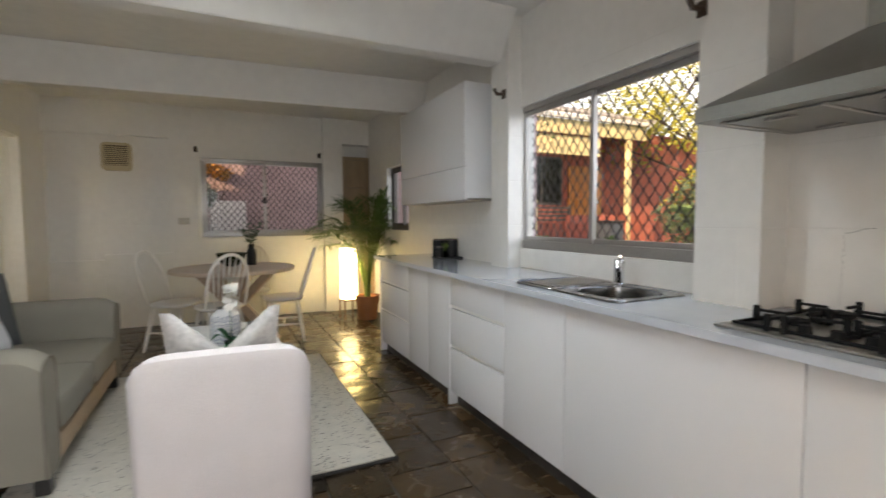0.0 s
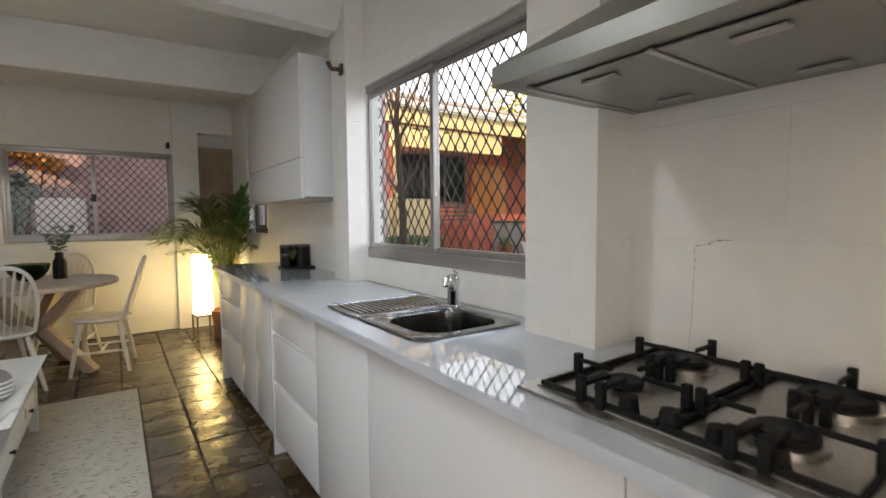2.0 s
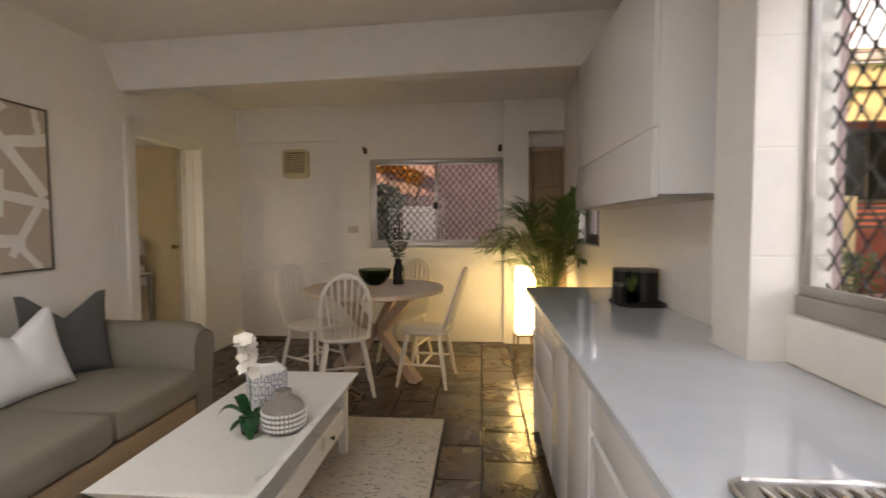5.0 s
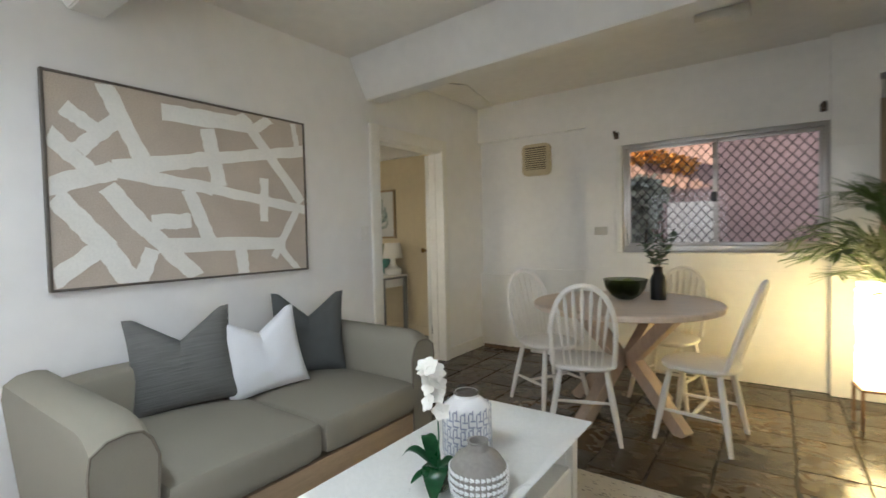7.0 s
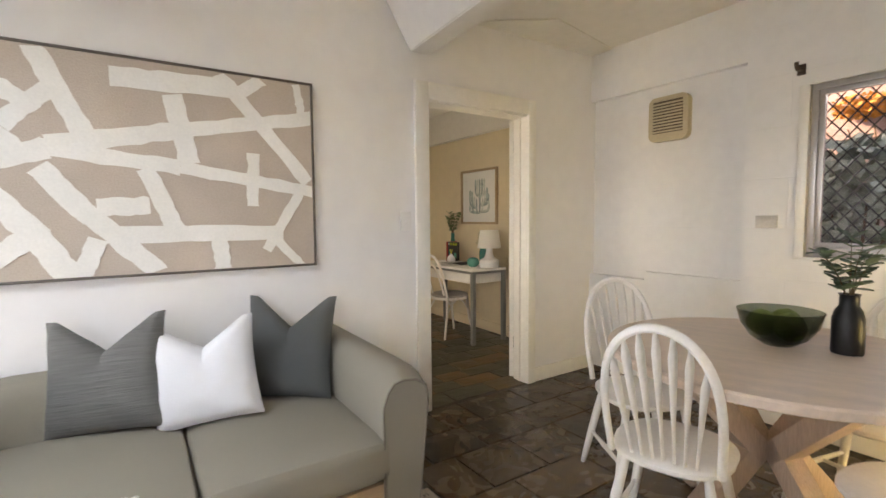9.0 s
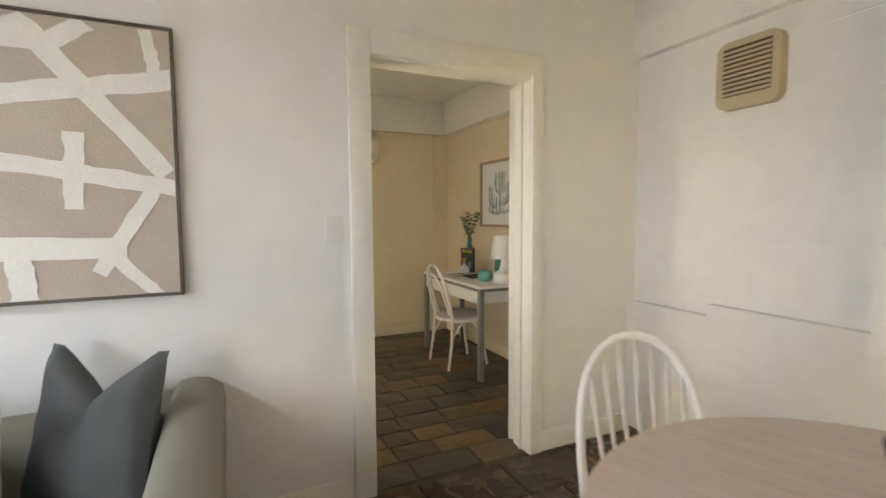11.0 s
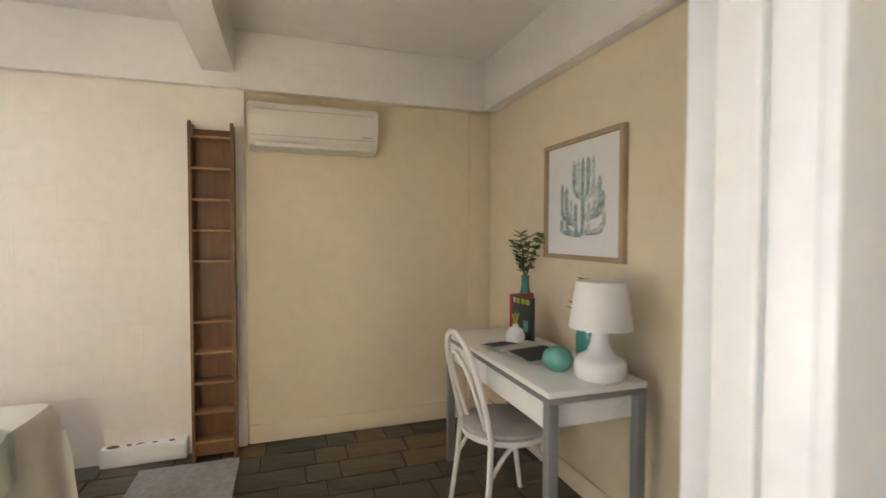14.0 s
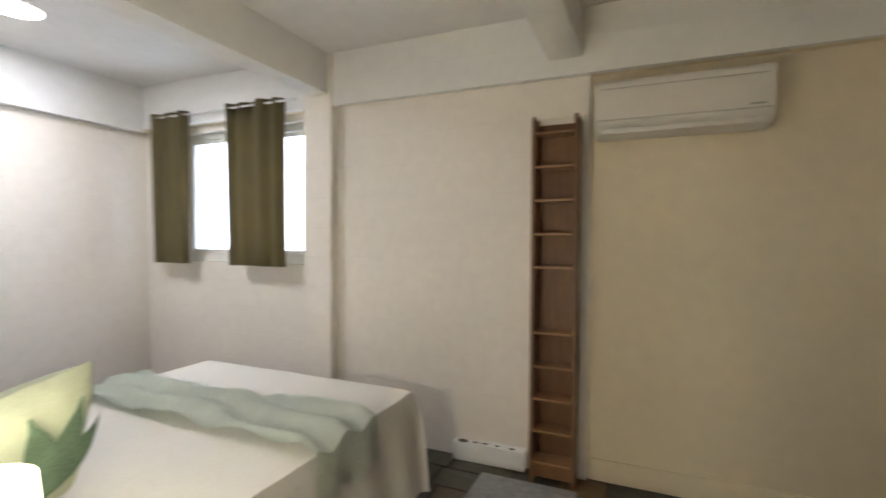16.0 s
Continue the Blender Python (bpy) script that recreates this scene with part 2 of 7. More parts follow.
M = dict(
    wall=material("white_wall_paint", (0.80, 0.78, 0.74), 0.55, scale=1.6, spread=0.035, bump=0.5, grain=14, block=(0.60, 0.30)),
    plaster=material("white_plaster_paint", (0.80, 0.79, 0.78), 0.55, scale=1.4, spread=0.03, bump=0.45, grain=9),
    sink=material("sink_steel", (0.30, 0.295, 0.285), 0.15, 1.0, scale=3, spread=0.06, bump=0.01, grain=60),
    cream=material("cream_wall_paint", (0.76, 0.66, 0.47), 0.6, scale=1.3, spread=0.04, bump=0.4, grain=12),
    # whiter than the cream paint, window daylight put into the colour
    pale=material("daylit_wall_paint", (0.80, 0.74, 0.65), 0.6, scale=1.3, spread=0.04, bump=0.5, grain=14, block=(0.40, 0.20)),
    hood=material("dull_brushed_steel", (0.33, 0.325, 0.30), 0.38, 1.0, scale=2, spread=0.05, bump=0.01, grain=90),
    ceiling=material("ceiling_paint", (0.78, 0.76, 0.72), 0.8, scale=1.2, spread=0.04, bump=0.25, grain=10),
    trim=material("gloss_white_trim", (0.80, 0.78, 0.72), 0.35, scale=3, spread=0.04, bump=0.2, grain=20),
    gloss=material("white_gloss_laminate", (0.80, 0.80, 0.81), 0.13, scale=0.8, spread=0.01, bump=0, grain=5, coat=0.2),
    bench=material("pale_stone_bench", (0.58, 0.62, 0.68), 0.04, scale=9, spread=0.05, bump=0.0, grain=180, coat=0.6),
    steel=material("brushed_steel", (0.55, 0.54, 0.50), 0.30, 1.0, scale=2, spread=0.04, bump=0.015, grain=90),
    chrome=material("chrome", (0.75, 0.75, 0.76), 0.08, 1.0, scale=4, spread=0.03, bump=0.0),
    alum=material("grey_aluminium", (0.42, 0.40, 0.38), 0.36, 0.7, scale=5, spread=0.08, bump=0.05),
    iron=material("black_cast_iron", (0.008, 0.008, 0.008), 0.65, scale=12, spread=0.2, bump=0.3, spec=0.25),
    black=material("black_ceramic", (0.008, 0.008, 0.009), 0.4, scale=8, spread=0.2, bump=0.1, spec=0.3),
    mesh=material("dark_powder_coat", (0.035, 0.033, 0.035), 0.5, scale=8, spread=0.2, bump=0.0),
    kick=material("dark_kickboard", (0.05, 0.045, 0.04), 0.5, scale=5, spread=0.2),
    sofa=material("oatmeal_linen", (0.25, 0.228, 0.185), 0.95, scale=5, spread=0.07, bump=0.35, grain=420),
    piping=material("taupe_piping", (0.17, 0.145, 0.115), 0.9, scale=8, spread=0.1, bump=0.2),
    sofa_base=material("pale_oak_rail", (0.40, 0.29, 0.19), 0.6, scale=3, spread=0.15, bump=0.2, grain=40, stretch=(12, 1, 12)),
    char=material("charcoal_linen", (0.085, 0.09, 0.09), 0.95, scale=5, spread=0.12, bump=0.4, grain=350),
    rib=material("grey_ribbed_weave", (0.12, 0.12, 0.115), 0.95, scale=9, spread=0.16, bump=0.8, grain=12, stretch=(0.7, 0.7, 14)),
    white_cloth=material("white_cotton", (0.68, 0.69, 0.72), 0.9, scale=5, spread=0.04, bump=0.35, grain=260),
    pink_cloth=material("pale_boucle", (0.74, 0.69, 0.68), 0.95, scale=6, spread=0.05, bump=0.5, grain=240),
    chair=material("white_chair_paint", (0.81, 0.78, 0.73), 0.4, scale=8, spread=0.05, bump=0.1),
    limed=material("limed_wood", (0.64, 0.52, 0.42), 0.5, scale=2.5, spread=0.13, bump=0.3, grain=26, stretch=(1, 9, 1)),
    limed_leg=material("limed_wood_leg", (0.50, 0.38, 0.29), 0.55, scale=3, spread=0.16, bump=0.3, grain=26, stretch=(6, 6, 1)),
    rug=material("woven_cream_rug", (0.56, 0.52, 0.45), 1.0, scale=12, spread=0.10, bump=0.8, grain=130),
    rug_fleck=material("grey_rug_fleck", (0.13, 0.12, 0.11), 1.0, scale=12, spread=0.2, bump=0.3),
    rug_edge=material("black_rug_binding", (0.015, 0.014, 0.013), 0.9, scale=8, spread=0.2),
    white_lac=material("white_table_lacquer", (0.83, 0.82, 0.79), 0.3, scale=4, spread=0.04, bump=0.08),
    knob_black=material("black_knob", (0.02, 0.018, 0.018), 0.4),
    canvas=material("taupe_canvas_paint", (0.50, 0.43, 0.36), 0.85, scale=5, spread=0.10, bump=0.6, grain=160),
    canvas_white=material("white_brushed_paint", (0.78, 0.77, 0.73), 0.8, scale=9, spread=0.05, bump=0.25, grain=90),
    frame_dark=material("dark_bronze_frame", (0.10, 0.085, 0.07), 0.45, scale=5, spread=0.15),
    frame_oak=material("oak_frame", (0.42, 0.31, 0.19), 0.55, scale=4, spread=0.15, bump=0.2, stretch=(8, 1, 1)),
    paper=material("print_paper", (0.80, 0.80, 0.78), 0.9, scale=5, spread=0.02, bump=0.05),
    ink_pale=material("pale_sage_ink", (0.54, 0.59, 0.56), 0.9, scale=25, spread=0.35, bump=0.0),
    ink_teal=material("teal_grey_ink", (0.33, 0.41, 0.41), 0.9, scale=22, spread=0.5, bump=0.0),
    leaf=material("green_leaf", (0.09, 0.15, 0.03), 0.45, scale=20, spread=0.35, bump=0.1),
    leaf_grey=material("grey_green_leaf", (0.085, 0.125, 0.075), 0.5, scale=20, spread=0.35, bump=0.1),
    leaf_orchid=material("orchid_leaf", (0.015, 0.10, 0.035), 0.3, scale=15, spread=0.25),
    petal=material("white_petal", (0.80, 0.78, 0.72), 0.6, scale=20, spread=0.05),
    stem=material("brown_stem", (0.10, 0.07, 0.035), 0.7, scale=20, spread=0.3),
    terracotta=material("terracotta", (0.30, 0.13, 0.06), 0.8, scale=8, spread=0.2),
    stoneware=material("grey_stoneware", (0.25, 0.23, 0.21), 0.8, scale=12, spread=0.12, bump=0.3),
    porcelain=material("white_porcelain", (0.80, 0.80, 0.80), 0.2, scale=6, spread=0.02, bump=0.02),
    blue_line=material("blue_grey_glaze", (0.30, 0.33, 0.42), 0.35, scale=20, spread=0.15, bump=0.0),
    moss=material("moss_ball", (0.09, 0.12, 0.02), 0.95, scale=25, spread=0.4, bump=1.0),
    bakelite=material("aged_cream_plastic", (0.52, 0.44, 0.28), 0.5, scale=6, spread=0.08),
    niche_wood=material("faded_tan_timber", (0.40, 0.30, 0.19), 0.55, scale=4, spread=0.15, bump=0.2, stretch=(8, 8, 1)),
    plastic=material("white_plastic", (0.78, 0.77, 0.74), 0.35, scale=6, spread=0.03, bump=0.05),
    ac=material("off_white_plastic", (0.70, 0.66, 0.58), 0.35, scale=4, spread=0.03, bump=0.03),
    # lighter copy of the rack's pine, for light caught by the shelf edges
    walnut_lit=material("stained_pine_lit", (0.34, 0.19, 0.085), 0.5, scale=5, spread=0.2, bump=0.2, stretch=(1, 8, 8)),
    walnut=material("stained_pine", (0.19, 0.095, 0.038), 0.5, scale=4, spread=0.25, bump=0.25, stretch=(8, 8, 1)),
    desk_leg=material("grey_metal_paint", (0.22, 0.225, 0.22), 0.45, scale=6, spread=0.06),
    teal=material("teal_glaze", (0.05, 0.22, 0.19), 0.15, scale=6, spread=0.12, bump=0.05),
    jade=material("jade_glaze", (0.13, 0.36, 0.29), 0.12, scale=6, spread=0.10, bump=0.05),
    shade=material("white_lamp_shade", (0.80, 0.79, 0.75), 0.9, scale=8, spread=0.03, bump=0.2, grain=250),
    brass=material("aged_brass", (0.30, 0.17, 0.06), 0.3, 1.0, scale=8, spread=0.2),
    seat_grey=material("greyed_wood_seat", (0.42, 0.39, 0.36), 0.6, scale=5, spread=0.12, bump=0.2, stretch=(1, 8, 1)),
    curtain=material("olive_curtain", (0.16, 0.13, 0.055), 0.8, scale=6, spread=0.15, bump=0.3, grain=200),
    quilt=material("cream_quilt", (0.78, 0.75, 0.68), 0.9, scale=4, spread=0.03, bump=0.4, grain=60),
    throw=material("sage_throw", (0.76, 0.80, 0.70), 0.95, scale=8, spread=0.10, bump=0.6, grain=150),
    mat_grey=material("grey_woven_mat", (0.30, 0.30, 0.29), 1.0, scale=30, spread=0.25, bump=0.8, grain=160),
    grout=material("dark_grout", (0.045, 0.038, 0.03), 0.7, scale=8, spread=0.25, bump=0.4),
    slate=slate("dark_slate", (0.028, 0.019, 0.011), (0.066, 0.042, 0.021), (0.128, 0.078, 0.036), 0.25, 0.45),
    slate_bed=slate("mixed_slate", (0.030, 0.031, 0.022), (0.072, 0.064, 0.040), (0.175, 0.090, 0.028), 0.33, 0.52),
    crack=material("crack_shadow", (0.12, 0.11, 0.10), 0.9, scale=30, spread=0.4),
    rubble=material("crumbled_mortar", (0.13, 0.085, 0.05), 0.9, scale=20, spread=0.5, bump=0.8, grain=60),
    bracket=material("brown_bracket", (0.06, 0.035, 0.02), 0.5, scale=10, spread=0.2),
    book_red=material("red_book_cloth", (0.35, 0.03, 0.03), 0.6), book_dark=material("dark_book_cover", (0.02, 0.025, 0.025), 0.4),
    lime=material("lime_green_print", (0.35, 0.45, 0.03), 0.6), photo=material("grey_photo_print", (0.035, 0.033, 0.035), 0.7, scale=14, spread=0.5),
    yellow=material("yellow_reed", (0.6, 0.5, 0.05), 0.7),
    fence=material("mauve_brick_paint", (0.42, 0.31, 0.31), 0.85, scale=4, spread=0.2, bump=0.5, block=(0.30, 0.12)),
    redwall=material("red_brick", (0.42, 0.13, 0.09), 0.85, scale=4, spread=0.2, bump=0.5, block=(0.24, 0.085)),
    render_cream=material("cream_render", (0.78, 0.66, 0.36), 0.8, scale=2, spread=0.1, bump=0.3),
    roof_pale=material("pale_metal_roof", (0.40, 0.36, 0.31), 0.5, scale=4, spread=0.1, bump=0.2),
    roof=material("terracotta_roof", (0.32, 0.15, 0.08), 0.8, scale=4, spread=0.2, bump=0.4),
    grass=material("lawn", (0.06, 0.12, 0.03), 0.9, scale=3, spread=0.35, bump=0.8, grain=40),
    paving=material("pink_paving", (0.38, 0.26, 0.23), 0.85, scale=3, spread=0.15, bump=0.4),
    bark=material("bark", (0.09, 0.06, 0.04), 0.9, scale=10, spread=0.3, bump=0.8),
    leaf_gold=material("autumn_leaf", (0.34, 0.33, 0.03), 0.6, scale=6, spread=0.4),
    leaf_bright=material("hedge_leaf", (0.13, 0.20, 0.07), 0.6, scale=8, spread=0.4),
    leaf_amber=material("amber_leaf", (0.55, 0.27, 0.05), 0.6, scale=6, spread=0.4),
    leaf_silver=material("silver_leaf", (0.24, 0.27, 0.22), 0.6, scale=10, spread=0.4),
    blossom=material("pink_blossom", (0.45, 0.17, 0.19), 0.7, scale=10, spread=0.3),
    # orange of the sunlit patch, put into the colour
    amber=material("sunlit_orange_panel", (0.62, 0.26, 0.06), 0.5, scale=4, spread=0.15, bump=0.2, stretch=(8, 8, 1)),
    cushion_grey=material("grey_printed_cotton", (0.50, 0.48, 0.45), 0.9, scale=14, spread=0.22, bump=0.3, grain=60),
    print_linen=material("sage_printed_linen", (0.56, 0.60, 0.42), 0.9, scale=7, spread=0.12, bump=0.35, grain=200),
    leaf_print=material("dark_green_print", (0.13, 0.20, 0.12), 0.85, scale=14, spread=0.35, bump=0.2, grain=150),
    hob_plate=material("dulled_hob_steel", (0.42, 0.41, 0.38), 0.32, 1.0, scale=6, spread=0.15, bump=0.02, grain=90),
    glass=glass("window_glass"),
    smoke_bowl=glass("smoked_bowl_glass", (0.30, 0.34, 0.28), 0.06),
    smoke=glass("dark_glass", (0.25, 0.3, 0.25), 0.02),
    paper_glow=glow("lit_paper_shade", (1.0, 0.82, 0.42), 7.5),
    bed_glow=glow("lit_bedside_shade", (1.0, 0.86, 0.5), 3.0),
    haze=glow("pale_evening_sky", (0.90, 0.95, 1.0), 1.6),
    grime=material("grimy_sealant", (0.34, 0.31, 0.27), 0.7, scale=20, spread=0.4),
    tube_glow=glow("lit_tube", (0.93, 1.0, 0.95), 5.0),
    down_glow=glow("lit_ceiling_lens", (1.0, 0.97, 0.9), 4.0),
    seam=material("grey_plastic_seam", (0.52, 0.49, 0.43), 0.6),
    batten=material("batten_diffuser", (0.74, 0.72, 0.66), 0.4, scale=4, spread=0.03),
)

M["haze"].node_tree.nodes["Principled BSDF"].inputs["Base Color"].default_value = (0, 0, 0, 1)
M["haze"].node_tree.nodes["Principled BSDF"].inputs["Specular IOR Level"].default_value = 0.0

# ---- building tools ----


def smooth(me, angle=40):
    for p in me.polygons:
        p.use_smooth = p.area < 0.03
    me.set_sharp_from_angle(angle=radians(angle))


def part(name, bm, mat, parent=None, label="", flat=False):
    bmesh.ops.recalc_face_normals(bm, faces=bm.faces)
    me = bpy.data.meshes.new(name)
    bm.to_mesh(me)
    bm.free()
    me.materials.append(M[mat] if isinstance(mat, str) else mat)
    if not flat:
        smooth(me)
    ob = new(name, me)
    ob.parent = parent
    if label:
        tagged(ob, label)
    return ob


def thing(name, x, y, z, rz, label, category, group=""):
    ob = new(name)
    ob.matrix_basis = pose(x, y, z, 0, 0, rz)
    ob.empty_display_size = 0.1
    return tagged(ob, label, category, group)


def structure(name, bm, label, category, mat="wall"):
    return tagged(part(name, bm, mat, None), label, category, kind="structure")


def box(bm, x0, y0, z0, x1, y1, z1, bevel=0.0, seg=2, m=None):
    x0, x1, y0, y1, z0, z1 = min(x0, x1), max(x0, x1), min(y0, y1), max(y0, y1), min(z0, z1), max(z0, z1)
    mat = Matrix.Translation(((x0 + x1) / 2, (y0 + y1) / 2, (z0 + z1) / 2)) @ Matrix.Diagonal((x1 - x0, y1 - y0, z1 - z0, 1))
    if bevel:
        t = bmesh.new()
        bmesh.ops.create_cube(t, size=1, matrix=mat)
        bmesh.ops.bevel(t, geom=t.edges[:], offset=min(bevel, 0.45 * min(x1 - x0, y1 - y0, z1 - z0)), segments=seg, profile=0.6, affect="EDGES")
        join(bm, t, m)
    else:
        bmesh.ops.create_cube(bm, size=1, matrix=(m @ mat) if m else mat)
    return bm


def join(bm, t, m=None):
    if m:
        bmesh.ops.transform(t, matrix=m, verts=t.verts)
    me = bpy.data.meshes.new("t")
    t.to_mesh(me)
    t.free()
    bm.from_mesh(me)
    bpy.data.meshes.remove(me)


def rod(bm, a, b, r0, r1=None, seg=12):
    a, b = Vector(a), Vector(b)
    d = b - a
    m = Matrix.Translation((a + b) / 2) @ d.to_track_quat("Z", "Y").to_matrix().to_4x4()
    bmesh.ops.create_cone(bm, cap_ends=True, segments=seg, radius1=r0, radius2=r0 if r1 is None else r1, depth=d.length, matrix=m)
    return bm


def tube(bm, pts, radii, seg=8, flat=1.0):
    """A swept tube through points; flat squashes it across its second axis."""
    pts = [Vector(p) for p in pts]
    if not hasattr(radii, "__len__"):
        radii = [radii] * len(pts)
    rings, side = [], None
    for i, p in enumerate(pts):
        d = (pts[min(i + 1, len(pts) - 1)] - pts[max(i - 1, 0)]).normalized()
        if side is None:
            side = d.orthogonal().normalized() if abs(d.z) > 0.9 else d.cross(Vector((0, 0, 1))).normalized()
        side = (side - d * side.dot(d)).normalized()
        up = d.cross(side)
        rings.append([bm.verts.new(p + radii[i] * (math.cos(a) * side + flat * math.sin(a) * up)) for a in (2 * math.pi * k / seg for k in range(seg))])
    for r, s in zip(rings, rings[1:]):
        for k in range(seg):
            bm.faces.new((r[k], r[(k + 1) % seg], s[(k + 1) % seg], s[k]))
    bm.faces.new(rings[0][::-1]), bm.faces.new(rings[-1])
    return bm


def lathe(bm, prof, seg=28, at=(0, 0, 0), close=False):
    """A turned shape from (radius, height) pairs."""
    rings = []
    for r, z in prof:
        if r < 1e-5:
            rings.append([bm.verts.new((at[0], at[1], at[2] + z))])
        else:
            rings.append([bm.verts.new((at[0] + r * math.cos(a), at[1] + r * math.sin(a), at[2] + z)) for a in (2 * math.pi * k / seg for k in range(seg))])
    for r, s in zip(rings, rings[1:]):
        for k in range(seg):
            q = [r[k % len(r)], r[(k + 1) % len(r)], s[(k + 1) % len(s)], s[k % len(s)]]
            q = list(dict.fromkeys(q))
            if len(q) > 2:
                bm.faces.new(q)
    return bm


def slab(bm, outline, z0, z1):
    """A prism over a flat outline of (x, y)."""
    lo = [bm.verts.new((x, y, z0)) for x, y in outline]
    hi = [bm.verts.new((x, y, z1)) for x, y in outline]
    n = len(lo)
    for k in range(n):
        bm.faces.new((lo[k], lo[(k + 1) % n], hi[(k + 1) % n], hi[k]))
    bm.faces.new(lo[::-1]), bm.faces.new(hi)
    return bm


def round_rect(x0, y0, x1, y1, r, n=5):
    out = []
    for cx, cy, a0 in ((x1 - r, y1 - r, 0), (x0 + r, y1 - r, 90), (x0 + r, y0 + r, 180), (x1 - r, y0 + r, 270)):
        for k in range(n + 1):
            a = radians(a0 + 90 * k / n)
            out.append((cx + r * math.cos(a), cy + r * math.sin(a)))
    return out


def rng(seed):
    return random.Random(seed)

# ---- the shell of the two rooms ----
CEIL, CEIL_BED = 2.60, 2.56


def boxes(rows, bevel=0.0):
    bm = bmesh.new()
    for r in rows:
        box(bm, *r, bevel=bevel)
    return bm


structure("wall_west", boxes([(-1.80, -1.3, 0, -1.92, 5.085, CEIL), (-1.80, 5.955, 0, -1.92, 6.80, CEIL), (-1.80, 5.085, 2.035, -1.92, 5.955, CEIL)]),
          "white painted plaster partition wall with a doorway", "wall", "plaster")
structure("wall_north", boxes([
    (-1.80, 6.68, 0, -1.29, 6.90, 0.80), (-1.29, 6.68, 0, -0.62, 6.90, 0.862), (-1.80, 6.735, 0.80, -0.62, 6.90, 2.22),
    (-1.80, 6.68, 2.22, -0.62, 6.90, CEIL), (-0.62, 6.68, 0, -0.29, 6.80, CEIL), (-0.29, 6.68, 0, 1.17, 6.80, 1.04),
    (-0.29, 6.68, 2.01, 1.17, 6.80, CEIL), (1.17, 6.62, 0, 1.43, 6.805, CEIL), (1.43, 6.62, 2.27, 1.82, 6.90, CEIL),
    (1.43, 6.62, 0, 1.82, 6.90, 0.95), (1.43, 6.80, 0.95, 1.82, 6.90, 2.27), (1.82, 6.62, 0, 2.05, 6.90, CEIL)]),
    "white painted masonry wall with a filled-in recess and a niche", "wall")
structure("wall_east", boxes([
    (1.80, -1.3, 0, 1.895, 1.27, CEIL), (1.645, 1.27, 0, 1.895, 1.53, CEIL), (1.78, 1.53, 0, 1.895, 2.95, 1.04),
    (1.78, 1.53, 2.0, 1.895, 2.95, CEIL), (1.68, 2.95, 0, 1.895, 3.165, CEIL), (1.80, 3.165, 0, 1.895, 5.12, CEIL),
    (1.80, 5.12, 0, 1.895, 5.85, 1.12), (1.80, 5.12, 1.88, 1.895, 5.85, CEIL), (1.80, 5.85, 0, 1.895, 6.62, CEIL)]),
    "white painted kitchen wall with piers beside the window", "wall")
structure("wall_east_brick", boxes([
    (1.898, -1.3, 0, 1.94, 1.50, CEIL), (1.898, 1.50, 0, 1.94, 2.98, 0.98), (1.898, 1.50, 2.06, 1.94, 2.98, CEIL), (1.898, 2.98, 0, 1.94, 5.12, CEIL),
    (1.898, 5.12, 0, 1.94, 5.85, 1.12), (1.898, 5.12, 1.88, 1.94, 5.85, CEIL), (1.898, 5.85, 0, 1.94, 6.62, CEIL)]),
    "mauve brick outer face of the kitchen wall", "wall", "fence")
structure("wall_south", boxes([(-1.92, -1.3, 0, -1.7, -1.2, CEIL), (0.5, -1.3, 0, 2.05, -1.2, CEIL), (-1.7, -1.3, 2.15, 0.5, -1.2, CEIL)]),
          "white painted wall with a wide garden door", "wall")
structure("wall_bedroom_west", boxes([
    (-4.60, 5.13, 0, -4.8, 6.90, CEIL_BED), 
    (-4.52, 1.4, 2.214, -4.60, 6.72, CEIL_BED)]),
    "cream painted block wall with a high window and white upper band", "wall", "cream")
# walls by the window carry its daylight in a whiter colour
structure("wall_bedroom_pier", boxes([(-4.565, 3.475, 0, -4.8, 5.13, CEIL_BED), (-4.50, 3.25, 0, -4.8, 3.475, CEIL_BED)]), "block wall with hairline joints and a pier, coloured whiter for daylight", "wall", "pale")
structure("wall_bedroom_window", boxes([(-4.60, 1.3, 0, -4.8, 3.25, 1.13), (-4.60, 1.3, 2.16, -4.8, 3.25, CEIL_BED), (-4.60, 1.3, 1.13, -4.8, 1.90, 2.16), (-4.60, 3.19, 1.13, -4.8, 3.25, 2.16)]), "block wall round the bedroom window, coloured whiter for daylight", "wall", "pale")
structure("wall_bedroom_north", boxes([(-4.60, 6.80, 0, -1.92, 6.90, 2.24), (-4.60, 6.80, 2.24, -1.92, 6.90, CEIL_BED)]), "cream painted plaster wall", "wall", "cream")
structure("wall_bedroom_south", boxes([(-4.60, 1.41, 0, -1.92, 1.51, CEIL_BED)]), "plaster wall, coloured whiter near the window", "wall", "pale")
# white bands at the top of the bedroom walls
structure("trim_bedroom_band_west", boxes([(-4.515, 1.42, 2.212, -4.555, 6.722, CEIL_BED)], 0.004), "white painted band under the bedroom ceiling", "trim")
structure("trim_bedroom_band_north", boxes([(-4.514, 6.72, 2.212, -1.93, 6.80, CEIL_BED)], 0.004), "white painted band under the bedroom ceiling", "trim")
structure("trim_bedroom_band_south", boxes([(-4.514, 1.51, 2.19, -1.93, 1.58, CEIL_BED)], 0.004), "white painted band under the bedroom ceiling", "trim")


